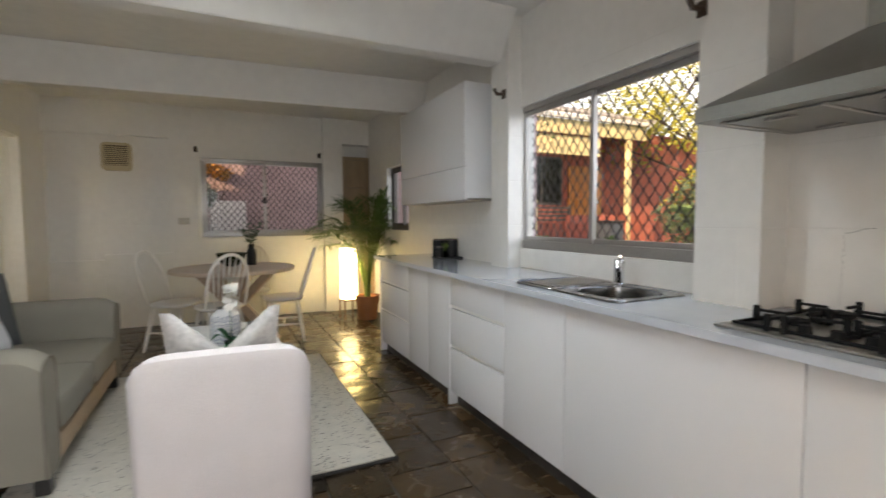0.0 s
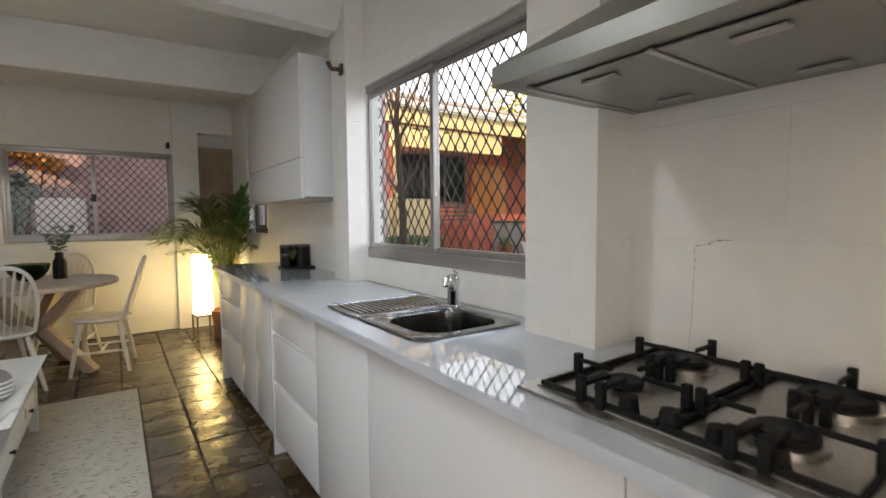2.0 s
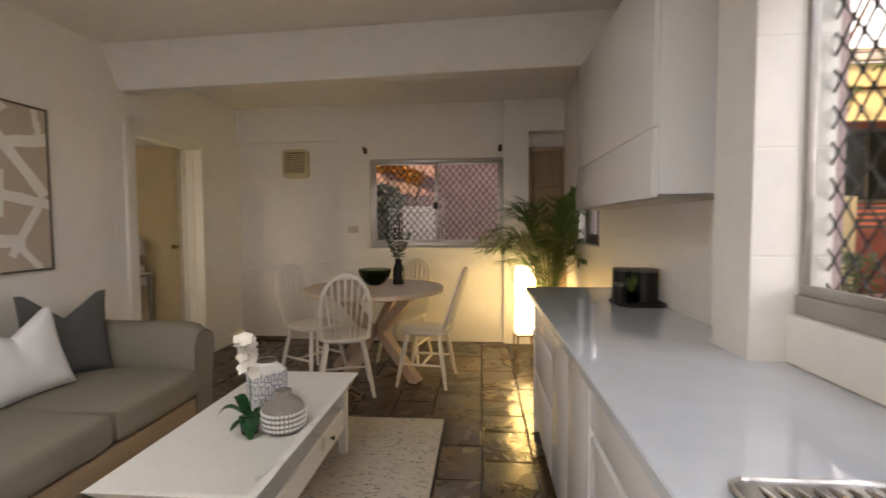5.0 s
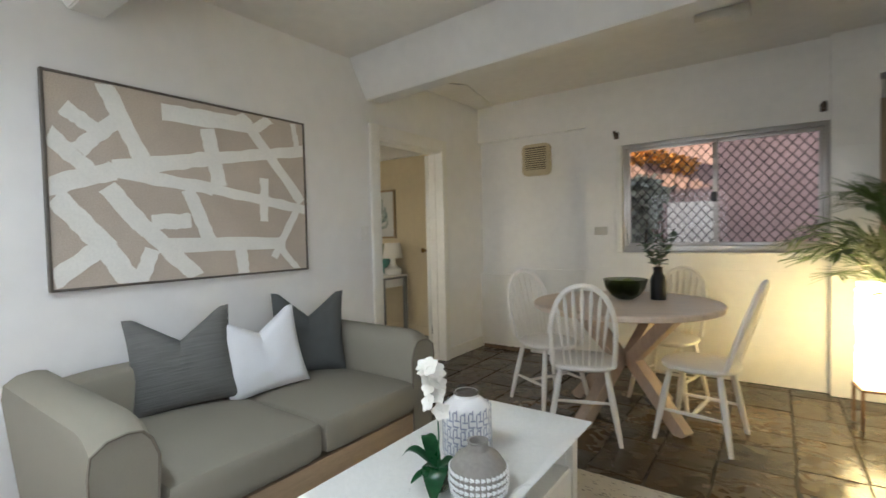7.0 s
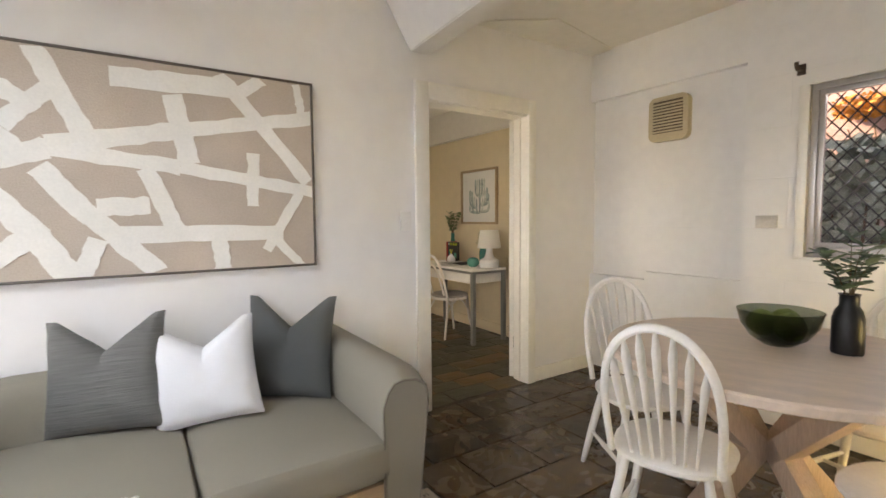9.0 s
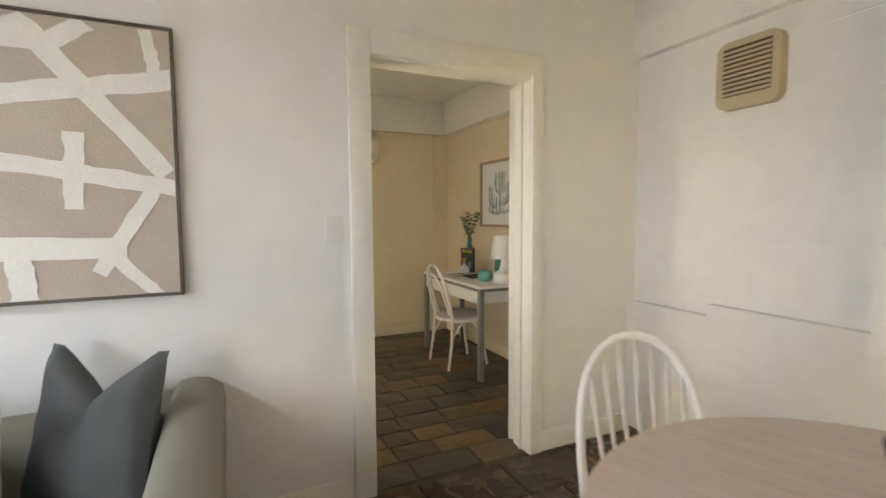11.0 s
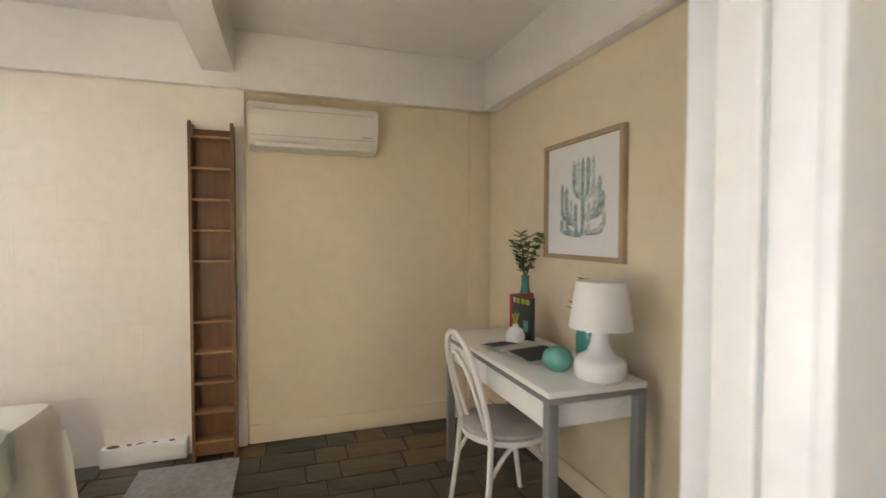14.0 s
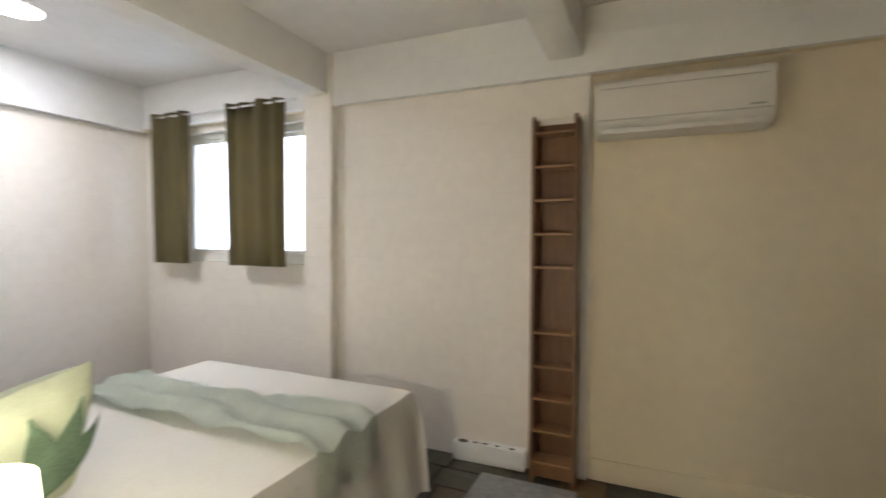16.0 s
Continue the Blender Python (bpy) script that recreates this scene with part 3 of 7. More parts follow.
def skew_beam(ys_left, ys_right, x0, x1, zb, zt):
    """A boxed ceiling beam with a splayed front: ys are front top, front bottom, back."""
    bm = bmesh.new()
    ends = []
    for x, (ft, fb, bk) in ((x0, ys_left), (x1, ys_right)):
        ends.append([bm.verts.new(v) for v in ((x, ft, zt), (x, fb, zb), (x, bk, zb + 0.004), (x, bk, zt))])
    a, b = ends
    for k in range(4):
        bm.faces.new((a[k], a[(k + 1) % 4], b[(k + 1) % 4], b[k]))
    bm.faces.new(a[::-1]), bm.faces.new(b)
    bmesh.ops.bevel(bm, geom=bm.edges[:], offset=0.006, segments=2, affect="EDGES")
    return bm


structure("ceiling", boxes([(-1.92, -1.3, CEIL, 2.05, 6.90, CEIL + 0.12)]), "white painted plaster ceiling", "ceiling", "ceiling")
structure("ceiling_bedroom", boxes([(-4.8, 1.3, CEIL_BED, -1.92, 6.90, CEIL_BED + 0.12)]), "white painted bedroom ceiling", "ceiling", "ceiling")
# unseen boxes above the ceilings, sized to shade the garden wall
structure("wall_upper_storey", boxes([(-2.85, -1.35, 2.73, 2.10, 6.95, 3.9), (-4.85, 1.25, 2.73, -2.85, 6.95, 3.3)]), "unseen block over the house that shades the garden wall", "wall", "fence")
structure("beam_dining", skew_beam((4.79, 4.965, 5.11), (4.57, 4.70, 4.85), -1.799, 1.799, 2.315, CEIL), "white boxed ceiling beam with a splayed face", "beam", "ceiling")
structure("beam_living", skew_beam((2.84, 3.045, 3.19), (2.84, 3.045, 3.19), -1.799, 1.679, 2.317, CEIL), "white boxed ceiling beam with a splayed face", "beam", "ceiling")
structure("beam_bedroom", boxes([(-4.514, 4.908, 2.30, -1.93, 5.085, CEIL_BED)], 0.006), "white painted timber ceiling beam", "beam", "ceiling")
structure("beam_bedroom_south", boxes([(-4.514, 3.285, 2.29, -1.93, 3.445, CEIL_BED)], 0.006), "white painted timber ceiling beam", "beam", "ceiling")
structure("floor", boxes([(-4.8, -1.3, -0.12, 2.05, 6.90, -0.012)]), "dark mortar bed under the slate floor tiles", "floor", "grout")

# skirtings
sk = bmesh.new()
for r in ((-1.785, -1.2, 0, -1.80, 4.97, 0.11), (-1.785, 6.03, 0, -1.80, 6.68, 0.11)):
    box(sk, *r, bevel=0.005)
structure("baseboard", sk, "white painted skirting board", "baseboard", "trim")
sk = bmesh.new()
for r in ((-4.58, 5.14, 0, -4.60, 6.80, 0.12), (-4.6, 6.78, 0, -1.95, 6.80, 0.11)):
    box(sk, *r, bevel=0.006)
structure("baseboard_bedroom", sk, "cream painted skirting board", "baseboard", "cream")
blk = bmesh.new()
box(blk, -4.50, 4.36, 0.0, -4.565, 4.80, 0.115, bevel=0.012)
bmesh.ops.subdivide_edges(blk, edges=blk.edges[:], cuts=3, use_grid_fill=True)
for vv in blk.verts:
    vv.co += Vector((0.016, 0.010, 0.020)) * noise.noise(vv.co * 16) + Vector((0.006, 0.006, 0.008)) * noise.noise(vv.co * 55)
tagged(part("plaster_plinth", blk, "wall"), "rough white plaster plinth at the foot of the wall", "plinth")

for hy, hr in ((4.42, 0.022), (4.50, 0.011), (4.56, 0.016), (4.63, 0.010), (4.72, 0.012)):
    hb = bmesh.new()
    bmesh.ops.create_icosphere(hb, subdivisions=2, radius=hr, matrix=Matrix.Translation((-4.532 + hr * 0.6, hy, 0.114)) @ Matrix.Diagonal((0.9, 1.5, 0.35, 1)))
    for vv in hb.verts:
        vv.co += Vector((0.006, 0.008, 0.002)) * noise.noise(vv.co * 70)
    part("chip", hb, "stem", bpy.data.objects["plaster_plinth"], "dark chipped hole in the plaster")
structure("trim_bedroom_corner", boxes([(-4.583, 6.63, 0.0, -4.60, 6.80, 2.21)], 0.006), "cream painted corner pier", "trim", "cream")
# thin white slab added to show the bright wedge on the ceiling
pb = bmesh.new()
slab(pb, [(-1.798, 5.50), (-1.70, 5.54), (-1.44, 5.90), (-1.60, 6.675), (-1.798, 6.675)], CEIL - 0.012, CEIL - 0.002)
structure("trim_ceiling_patch", pb, "thin white slab added for the bright wedge on the dining ceiling", "trim", "trim")

rb = bmesh.new()
box(rb, -1.76, 6.645, 0.0, -1.22, 6.678, 0.034, bevel=0.006)
bmesh.ops.subdivide_edges(rb, edges=[e for e in rb.edges if e.calc_length() > 0.3], cuts=26, use_grid_fill=True)
for vv in rb.verts:
    vv.co += Vector((0.006, -0.014, 0.016)) * noise.noise(vv.co * 34)
    vv.co.y = min(vv.co.y, 6.678)
tagged(part("mortar_rubble", rb, "rubble"), "crumbled brown mortar along the foot of the wall", "rubble")

# door casing and open door
cs = bmesh.new()
for r in ((-1.775, 4.985, 0, -1.80, 5.085, 2.145), (-1.775, 5.955, 0, -1.80, 6.03, 2.145), (-1.775, 5.085, 2.035, -1.80, 5.955, 2.145)):
    box(cs, *r, bevel=0.006)
for r in ((-1.798, 5.070, 0, -1.94, 5.087, 2.04), (-1.798, 5.953, 0, -1.94, 5.97, 2.04), (-1.798, 5.087, 2.025, -1.94, 5.953, 2.042)):
    box(cs, *r, bevel=0.003)
for r in ((-1.86, 5.087, 0, -1.875, 5.10, 2.03), (-1.86, 5.94, 0, -1.875, 5.953, 2.03)):
    box(cs, *r, bevel=0.003)
structure("trim_doorway", cs, "white painted timber door casing", "trim", "trim")
dr = thing("door_1", -1.965, 5.955, 0, 37, "cream painted flush door standing open into the bedroom", "door")
tagged(dr, kind="structure")
b = bmesh.new()
box(b, 0.02, 0, 0.01, -0.02, 0.82, 2.02, bevel=0.003)
part("leaf", b, "trim", dr)
b = bmesh.new()
lathe(b, [(0, 0), (0.028, 0), (0.03, 0.006), (0.012, 0.012), (0.011, 0.03), (0.024, 0.04), (0.03, 0.055), (0.024, 0.07), (0, 0.073)], 20)
kn = part("door_knob", b, "brass", dr, "aged brass door knob")
kn.matrix_basis = pose(-0.021, 0.75, 1.06, 0, -90, 0)
for z in (0.25, 1.78):
    b = bmesh.new()
    rod(b, (0.022, 0.0, z), (0.022, 0.0, z + 0.09), 0.009)
    box(b, 0.02, 0.002, z, 0.024, 0.035, z + 0.09)
    part("hinge", b, "chrome", dr, "worn metal butt hinge")

# ---- windows ----


def diamond_mesh(w, h, cw, ch, r):
    """Expanded diamond grille of width w and height h in the local xz plane."""
    bm = bmesh.new()
    nx, nz = int(round(w / cw)), int(round(h / ch))
    cw, ch = w / nx, h / nz

    def strip(a, b):
        d = Vector((b[0] - a[0], 0, b[1] - a[1])).normalized()
        n = Vector((-d.z, 0, d.x)) * r
        p, q = Vector((a[0], 0, a[1])), Vector((b[0], 0, b[1]))
        y = Vector((0, r * 0.9, 0))
        lo = [bm.verts.new(v) for v in (p + n, p + y, p - n, p - y)]
        hi = [bm.verts.new(v) for v in (q + n, q + y, q - n, q - y)]
        for k in range(4):
            bm.faces.new((lo[k], lo[(k + 1) % 4], hi[(k + 1) % 4], hi[k]))

    for i in range(nx):
        for j in range(nz):
            x, z = i * cw, j * ch
            m = (x + cw / 2, z + ch / 2)
            strip((x + cw / 2, z), (x + cw, z + ch / 2)), strip((x + cw, z + ch / 2), (x + cw / 2, z + ch))
            strip((x + cw / 2, z + ch), (x, z + ch / 2)), strip((x, z + ch / 2), (x + cw / 2, z))
    for i in range(nx + 1):
        for j in range(nz):
            if i < nx:
                box(bm, i * cw + cw / 2 - 0.005, -0.004, j * ch - 0.008, i * cw + cw / 2 + 0.005, 0.004, j * ch + 0.008)
            box(bm, i * cw - 0.005, -0.004, j * ch + ch / 2 - 0.008, i * cw + 0.005, 0.004, j * ch + ch / 2 + 0.008)
    return bm


def sliding_window(name, m, w, h, label, frame_mat, cw=0.073, ch=0.092, split=0.5, grille=True, f=0.035):
    """A two-sash sliding window; local x across, y outwards, z up."""
    win = new(name)
    win.matrix_basis = m
    tagged(win, label, "window", kind="structure")
    b = bmesh.new()
    for r in ((0, 0, 0, w, 0.07, f + 0.02), (0, 0, h - f, w, 0.07, h), (0, 0, f + 0.02, f, 0.07, h - f), (w - f, 0, f + 0.02, w, 0.07, h - f)):
        box(b, *r, bevel=0.003)
    part("window_frame", b, frame_mat, win)
    s = split * w
    for x0, x1, y in ((f, s + 0.02, 0.012), (s - 0.02, w - f, 0.036)):
        b = bmesh.new()
        z0, z1, t = f + 0.02, h - f, 0.028
        for r in ((x0, y, z0, x1, y + 0.022, z0 + t), (x0, y, z1 - t, x1, y + 0.022, z1), (x0, y, z0 + t, x0 + t, y + 0.022, z1 - t), (x1 - t, y, z0 + t, x1, y + 0.022, z1 - t)):
            box(b, *r, bevel=0.002)
        sash = part("sash", b, frame_mat, win)
        b = bmesh.new()
        box(b, x0 + t, y + 0.008, z0 + t, x1 - t, y + 0.012, z1 - t)
        pane = part("pane", b, "glass", sash, "clear window glass")
        pane.visible_shadow = False
    if grille:
        b = diamond_mesh(w - 2 * f, h - 2 * f - 0.02, cw, ch, 0.0042)
        g = part("security_grille", b, "mesh", win, "dark diamond security mesh", flat=True)
        g.matrix_basis = pose(f, 0.085, f + 0.02)
    return win


w = sliding_window("window_1", pose(1.80, 3.0, 1.04, 0, 0, -90), 1.50, 0.96, "grey aluminium sliding kitchen window with diamond security mesh", "alum", split=0.46)
w2 = sliding_window("window_2", pose(-0.29, 6.70, 1.04), 1.46, 0.97, "grey aluminium sliding dining window with diamond security mesh", "alum")
b = bmesh.new()
box(b, -0.05, -0.035, -0.02, 1.51, 0.01, 0.0, bevel=0.004), box(b, -0.05, -0.03, -0.02, 0.0, 0.0, 0.97, bevel=0.004)
part("window_trim", b, "trim", w2, "white painted window trim")
b = bmesh.new()
box(b, 0.70, -0.012, 0.42, 0.745, 0.012, 0.50, bevel=0.006)
part("latch", b, "knob_black", w2, "black window latch")
w3 = sliding_window("window_3", pose(1.86, 5.85, 1.12, 0, 0, -90), 0.73, 0.76, "small dark-framed side window", "frame_dark", grille=False)
w4 = sliding_window("window_4", pose(-4.66, 1.90, 1.13, 0, 0, 90), 1.29, 1.03, "white framed sliding bedroom window", "trim", grille=False, f=0.05)
# garden door on the unseen south side, assumed from the daylight
w5 = sliding_window("window_5", pose(0.5, -1.21, 0.0, 0, 0, 180), 2.2, 2.15, "wide aluminium garden door with clear glass", "alum", grille=False)

# ---- kitchen ----
FRONT, TOP = 1.26, 0.905


def kitchen_unit(y0, y1, kind, label):
    u = thing("kitchen_cabinet", FRONT, y0, 0, 0, label, "cabinet", "kitchen base cabinets")
    w = y1 - y0
    b = bmesh.new()
    box(b, 0.022, 0.002, 0.10, 0.50, w - 0.002, 0.70 if kind == "door" and 0.9 < y0 < 2.0 else 0.872)
    part("body", b, "gloss", u)
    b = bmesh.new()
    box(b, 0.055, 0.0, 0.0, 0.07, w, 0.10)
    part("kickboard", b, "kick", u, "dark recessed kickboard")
    rows = [(0.10, 0.872)] if kind == "door" else [(0.10, 0.395), (0.415, 0.66), (0.68, 0.872)]
    for z0, z1 in rows:
        b = bmesh.new()
        box(b, 0, 0.002, z0, 0.02, w - 0.002, z1 - 0.004, bevel=0.002)
        part("door" if kind == "door" else "drawer_front", b, "gloss", u)
    if kind == "drawer":
        for z in (0.405, 0.67):
            b = bmesh.new()
            box(b, 0.012, 0.004, z - 0.010, 0.02, w - 0.004, z + 0.010)
            part("finger_rail", b, "plastic", u, "recessed finger rail")
    return u


for y0, y1, kind in ((-0.9, -0.28, "door"), (-0.28, 0.32, "door"), (0.32, 0.92, "door"), (0.92, 1.86, "door"), (1.86, 2.35, "door"), (2.35, 3.0, "drawer"), (3.03, 3.37, "door"), (3.37, 3.76, "door"), (3.76, 4.47, "drawer")):
    kitchen_unit(y0, y1, kind, "white gloss kitchen base cabinet with " + ("three handleless drawers" if kind == "drawer" else "a flush handleless door"))
b = bmesh.new()
box(b, FRONT - 0.004, 3.003, 0.0, FRONT + 0.5, 3.027, 0.872, bevel=0.002)
tagged(part("cabinet_panel", b, "gloss"), "white gloss divider panel reaching the floor", "panel")
b = bmesh.new()
box(b, FRONT - 0.004, 4.473, 0.0, 1.795, 4.49, 0.872, bevel=0.002)
tagged(part("cabinet_panel", b, "gloss"), "white gloss end panel of the kitchen cabinets", "panel")

b = bmesh.new()
for r in ((1.315, -0.9, 1.795, 1.615), (1.315, 2.0, 1.795, 4.50), (1.208, -0.9, 1.315, 4.50), (1.70, 1.615, 1.795, 2.0)):
    box(b, r[0], r[1], 0.875, r[2], r[3], TOP)
box(b, 1.205, -0.9, 0.877, 1.208, 4.50, TOP - 0.002)
tagged(part("worktop", b, "bench"), "pale grey stone kitchen worktop along the wall", "worktop")
# sealant along the wall
b = bmesh.new()
box(b, 1.777, 1.54, TOP + 0.001, 1.7815, 2.94, TOP + 0.003), box(b, 1.797, 0.0, TOP + 0.001, 1.801, 1.26, TOP + 0.004)
tagged(part("sealant_bead", b, "grime"), "grimy sealant bead where worktop meets wall", "sealant")

# sink
sink = thing("kitchen_sink", 0, 0, TOP, 0, "stainless steel inset sink with a ribbed drainer on the worktop", "sink")
b = bmesh.new()
loops = [((1.29, 1.595, 1.72, 2.03), 0.05, 0.002), ((1.295, 1.60, 1.715, 2.025), 0.05, 0.007), ((1.345, 1.635, 1.680, 1.955), 0.10, 0.007), ((1.352, 1.642, 1.673, 1.948), 0.10, 0.002),
         ((1.362, 1.652, 1.663, 1.938), 0.10, -0.13), ((1.39, 1.68, 1.635, 1.91), 0.08, -0.15), ((1.49, 1.79, 1.53, 1.82), 0.012, -0.155)]
rings = [[b.verts.new((x, y, z)) for x, y in round_rect(*r, rad, 6)] for r, rad, z in loops]
for r, s in zip(rings, rings[1:]):
    for k in range(len(r)):
        b.faces.new((r[k], r[(k + 1) % len(r)], s[(k + 1) % len(r)], s[k]))
b.faces.new(rings[-1])
part("bowl", b, "sink", sink)
b = bmesh.new()
slab(b, round_rect(1.29, 2.0, 1.72, 2.305, 0.035), 0.001, 0.0065)
part("drainer", b, "sink", sink)
b = bmesh.new()
for k in range(15):
    x = 1.335 + 0.0245 * k
    tube(b, [(x, 2.045, 0.005), (x, 2.06, 0.0085), (x, 2.255, 0.0085), (x, 2.28, 0.005)], 0.0042, 6)
rim = round_rect(1.294, 2.004, 1.716, 2.301, 0.035)
tube(b, [(x, y, 0.0065) for x, y in rim + rim[:1]], 0.004, 6)
part("drainer_ribs", b, "chrome", sink)
b = bmesh.new()
lathe(b, [(0, 0.004), (0.03, 0.004), (0.036, 0.001), (0.036, 0)], 20, (1.51, 1.805, -0.155))
part("drain", b, "chrome", sink, "chrome drain cup")
tap = thing("mixer_tap", 1.677, 1.955, TOP + 0.005, 0, "chrome single lever mixer tap standing behind the sink", "tap")
b = bmesh.new()
lathe(b, [(0, 0), (0.029, 0), (0.029, 0.008), (0.023, 0.014), (0.023, 0.085), (0.027, 0.095), (0.027, 0.115), (0.018, 0.128), (0, 0.13)], 24)
part("tap_body", b, "chrome", tap)
b = bmesh.new()
tube(b, [(0, 0, 0.07), (-0.025, -0.022, 0.10), (-0.062, -0.055, 0.12), (-0.078, -0.07, 0.12), (-0.085, -0.076, 0.10)], [0.018, 0.018, 0.017, 0.017, 0.015], 12)
part("spout", b, "chrome", tap)
b = bmesh.new()
tube(b, [(0, 0, 0.12), (0.012, -0.005, 0.135), (-0.006, -0.012, 0.143), (-0.03, -0.036, 0.148)], [0.014, 0.013, 0.009, 0.007], 10, 0.6)
part("lever", b, "chrome", tap)

# hob
hob = thing("gas_hob", 0.02, 0.04, TOP, 0, "stainless gas hob with black iron trivets set in the worktop", "hob")
b = bmesh.new()
box(b, 1.255, 0.555, 0.001, 1.775, 1.145, 0.009, bevel=0.003), box(b, 1.285, 0.585, 0.009, 1.745, 1.115, 0.012, bevel=0.002)
part("plate", b, "hob_plate", hob)
for bx, by, br in ((1.40, 0.72, 0.046), (1.63, 0.72, 0.058), (1.40, 0.99, 0.036), (1.63, 0.99, 0.046)):
    b = bmesh.new()
    lathe(b, [(0, 0.022), (br * 1.25, 0.022), (br * 1.25, 0.012), (0, 0.012)], 22, (bx, by, 0))
    burner = part("burner", b, "hob_plate", hob)
    b = bmesh.new()
    lathe(b, [(0, 0.036), (br * 0.9, 0.036), (br, 0.031), (br, 0.023), (0, 0.023)], 22, (bx, by, 0))
    part("burner_cap", b, "iron", burner, "black enamel burner cap")
for y0, y1 in ((0.60, 0.85), (0.86, 1.11)):
    b = bmesh.new()
    for x in (1.295, 1.735):
        box(b, x - 0.004, y0, 0.012, x + 0.004, y1, 0.022, bevel=0.0015)
    for y in (y0 + 0.006, y1 - 0.006):
        box(b, 1.295, y - 0.004, 0.012, 1.735, y + 0.004, 0.022, bevel=0.0015)
    yc = (y0 + y1) / 2
    for cx in (1.40, 1.63):
        for dx, dy in ((1, 0), (-1, 0), (0, 1), (0, -1)):
            for off in (-0.022, 0.022) if dx == -1 else (0.0,):
                e = (cx + dx * 0.112, yc + dy * 0.118 + off)
                i = (cx + dx * 0.042, yc + dy * 0.038 + off * 0.6)
                box(b, min(e[0], i[0]) - 0.004, min(e[1], i[1]) - 0.004, 0.042, max(e[0], i[0]) + 0.004, max(e[1], i[1]) + 0.004, 0.051, bevel=0.0015)
                box(b, e[0] - 0.008, e[1] - 0.008, 0.009, e[0] + 0.008, e[1] + 0.008, 0.060, bevel=0.003)
    part("trivet", b, "iron", hob, "black cast iron trivet")
for k in range(4):
    b = bmesh.new()
    lathe(b, [(0, 0.04), (0.015, 0.04), (0.019, 0.012), (0, 0.012)], 16, (1.315, 0.70 + 0.075 * k, 0))
    part("control_knob", b, "iron", hob, "black control knob")

# extractor hood
hood = thing("extractor_hood", 0, 0, 0, 0, "brushed steel canopy extractor hood mounted above the hob", "extractor hood")
HX0, HX1, HY0, HY1, HZ = 1.295, 1.798, 0.33, 1.285, 1.543
b = bmesh.new()
lo = [(HX0, HY0), (HX1, HY0), (HX1, HY1), (HX0, HY1)]
hi = [(1.52, 0.66), (HX1, 0.66), (HX1, 0.94), (1.52, 0.94)]
v = [[b.verts.new((x, y, z)) for x, y in pts] for pts, z in ((lo, HZ), (lo, HZ + 0.042), (hi, HZ + 0.215))]
for r, s in zip(v, v[1:]):
    for k in range(4):
        b.faces.new((r[k], r[(k + 1) % 4], s[(k + 1) % 4], s[k]))
b.faces.new(v[0][::-1]), b.faces.new(v[2])
part("canopy", b, "hood", hood)
b = bmesh.new()
box(b, 1.52, 0.66, HZ + 0.211, HX1, 0.94, CEIL - 0.002, bevel=0.002)
part("chimney", b, "hood", hood)
for k in range(3):
    b = bmesh.new()
    y = 0.40 + 0.28 * k
    box(b, 1.36, y, HZ - 0.006, 1.74, y + 0.262, HZ - 0.001, bevel=0.002)
    f = part("grease_filter", b, "hood", hood)
    for dx in (1.40, 1.68):
        b = bmesh.new()
        box(b, dx, y + 0.09, HZ - 0.013, dx + 0.025, y + 0.17, HZ - 0.008, bevel=0.003)
        part("filter_latch", b, "alum", f)
for k in range(4):
    b = bmesh.new()
    box(b, 1.35, 0.385 + 0.28 * k, HZ - 0.009, 1.75, 0.397 + 0.28 * k, HZ - 0.0005, bevel=0.002)
    part("divider", b, "steel", hood, "brighter steel divider bar")
for k in range(5):
    b = bmesh.new()
    lathe(b, [(0, 0.005), (0.0045, 0.005), (0.0065, 0.001), (0.0065, 0)], 14)
    o = part("button", b, "chrome", hood)
    o.matrix_basis = pose(HX0 - 0.001, 0.54 + 0.02 * k, HZ + 0.021, 0, -90, 0)

# wall cabinet
wc = thing("wall_cabinet", 1.53, 3.29, 1.385, 0, "white gloss wall cabinet hung over the worktop", "cabinet")
b = bmesh.new()
box(b, 0.02, 0.0, 0.012, 0.268, 1.33, 0.855, bevel=0.002)
part("body", b, "gloss", wc)
for z0, z1 in ((0.0, 0.243), (0.246, 0.855)):
    b = bmesh.new()
    box(b, 0.0, 0.0, z0, 0.0195, 1.33, z1, bevel=0.002)
    part("door", b, "gloss", wc)
b = bmesh.new()
box(b, 0.03, 0.02, -0.004, 0.26, 1.31, 0.010)
part("light_rail", b, "alum", wc, "aluminium underside rail")

# things on the worktop
tray = thing("serving_tray", 1.66, 3.92, TOP, 0, "small dark oval tray on the worktop", "tray")
b = bmesh.new()
slab(b, round_rect(-0.09, -0.14, 0.14, 0.12, 0.07), 0.001, 0.012)
part("tray_base", b, "black", tray)


def canister(x, y, r, h, label):
    t = thing("canister", x, y, TOP + 0.013, 0, label, "canister", "black canisters on the tray")
    b = bmesh.new()
    lathe(b, [(0, 0), (r, 0), (r, h), (0, h)], 28)
    part("jar", b, "black", t)
    b = bmesh.new()
    lathe(b, [(0, h + 0.014), (r * 0.97, h + 0.014), (r, h + 0.008), (r, h + 0.001), (0, h + 0.001)], 28)
    part("lid", b, "frame_dark", t, "dark bamboo lid")


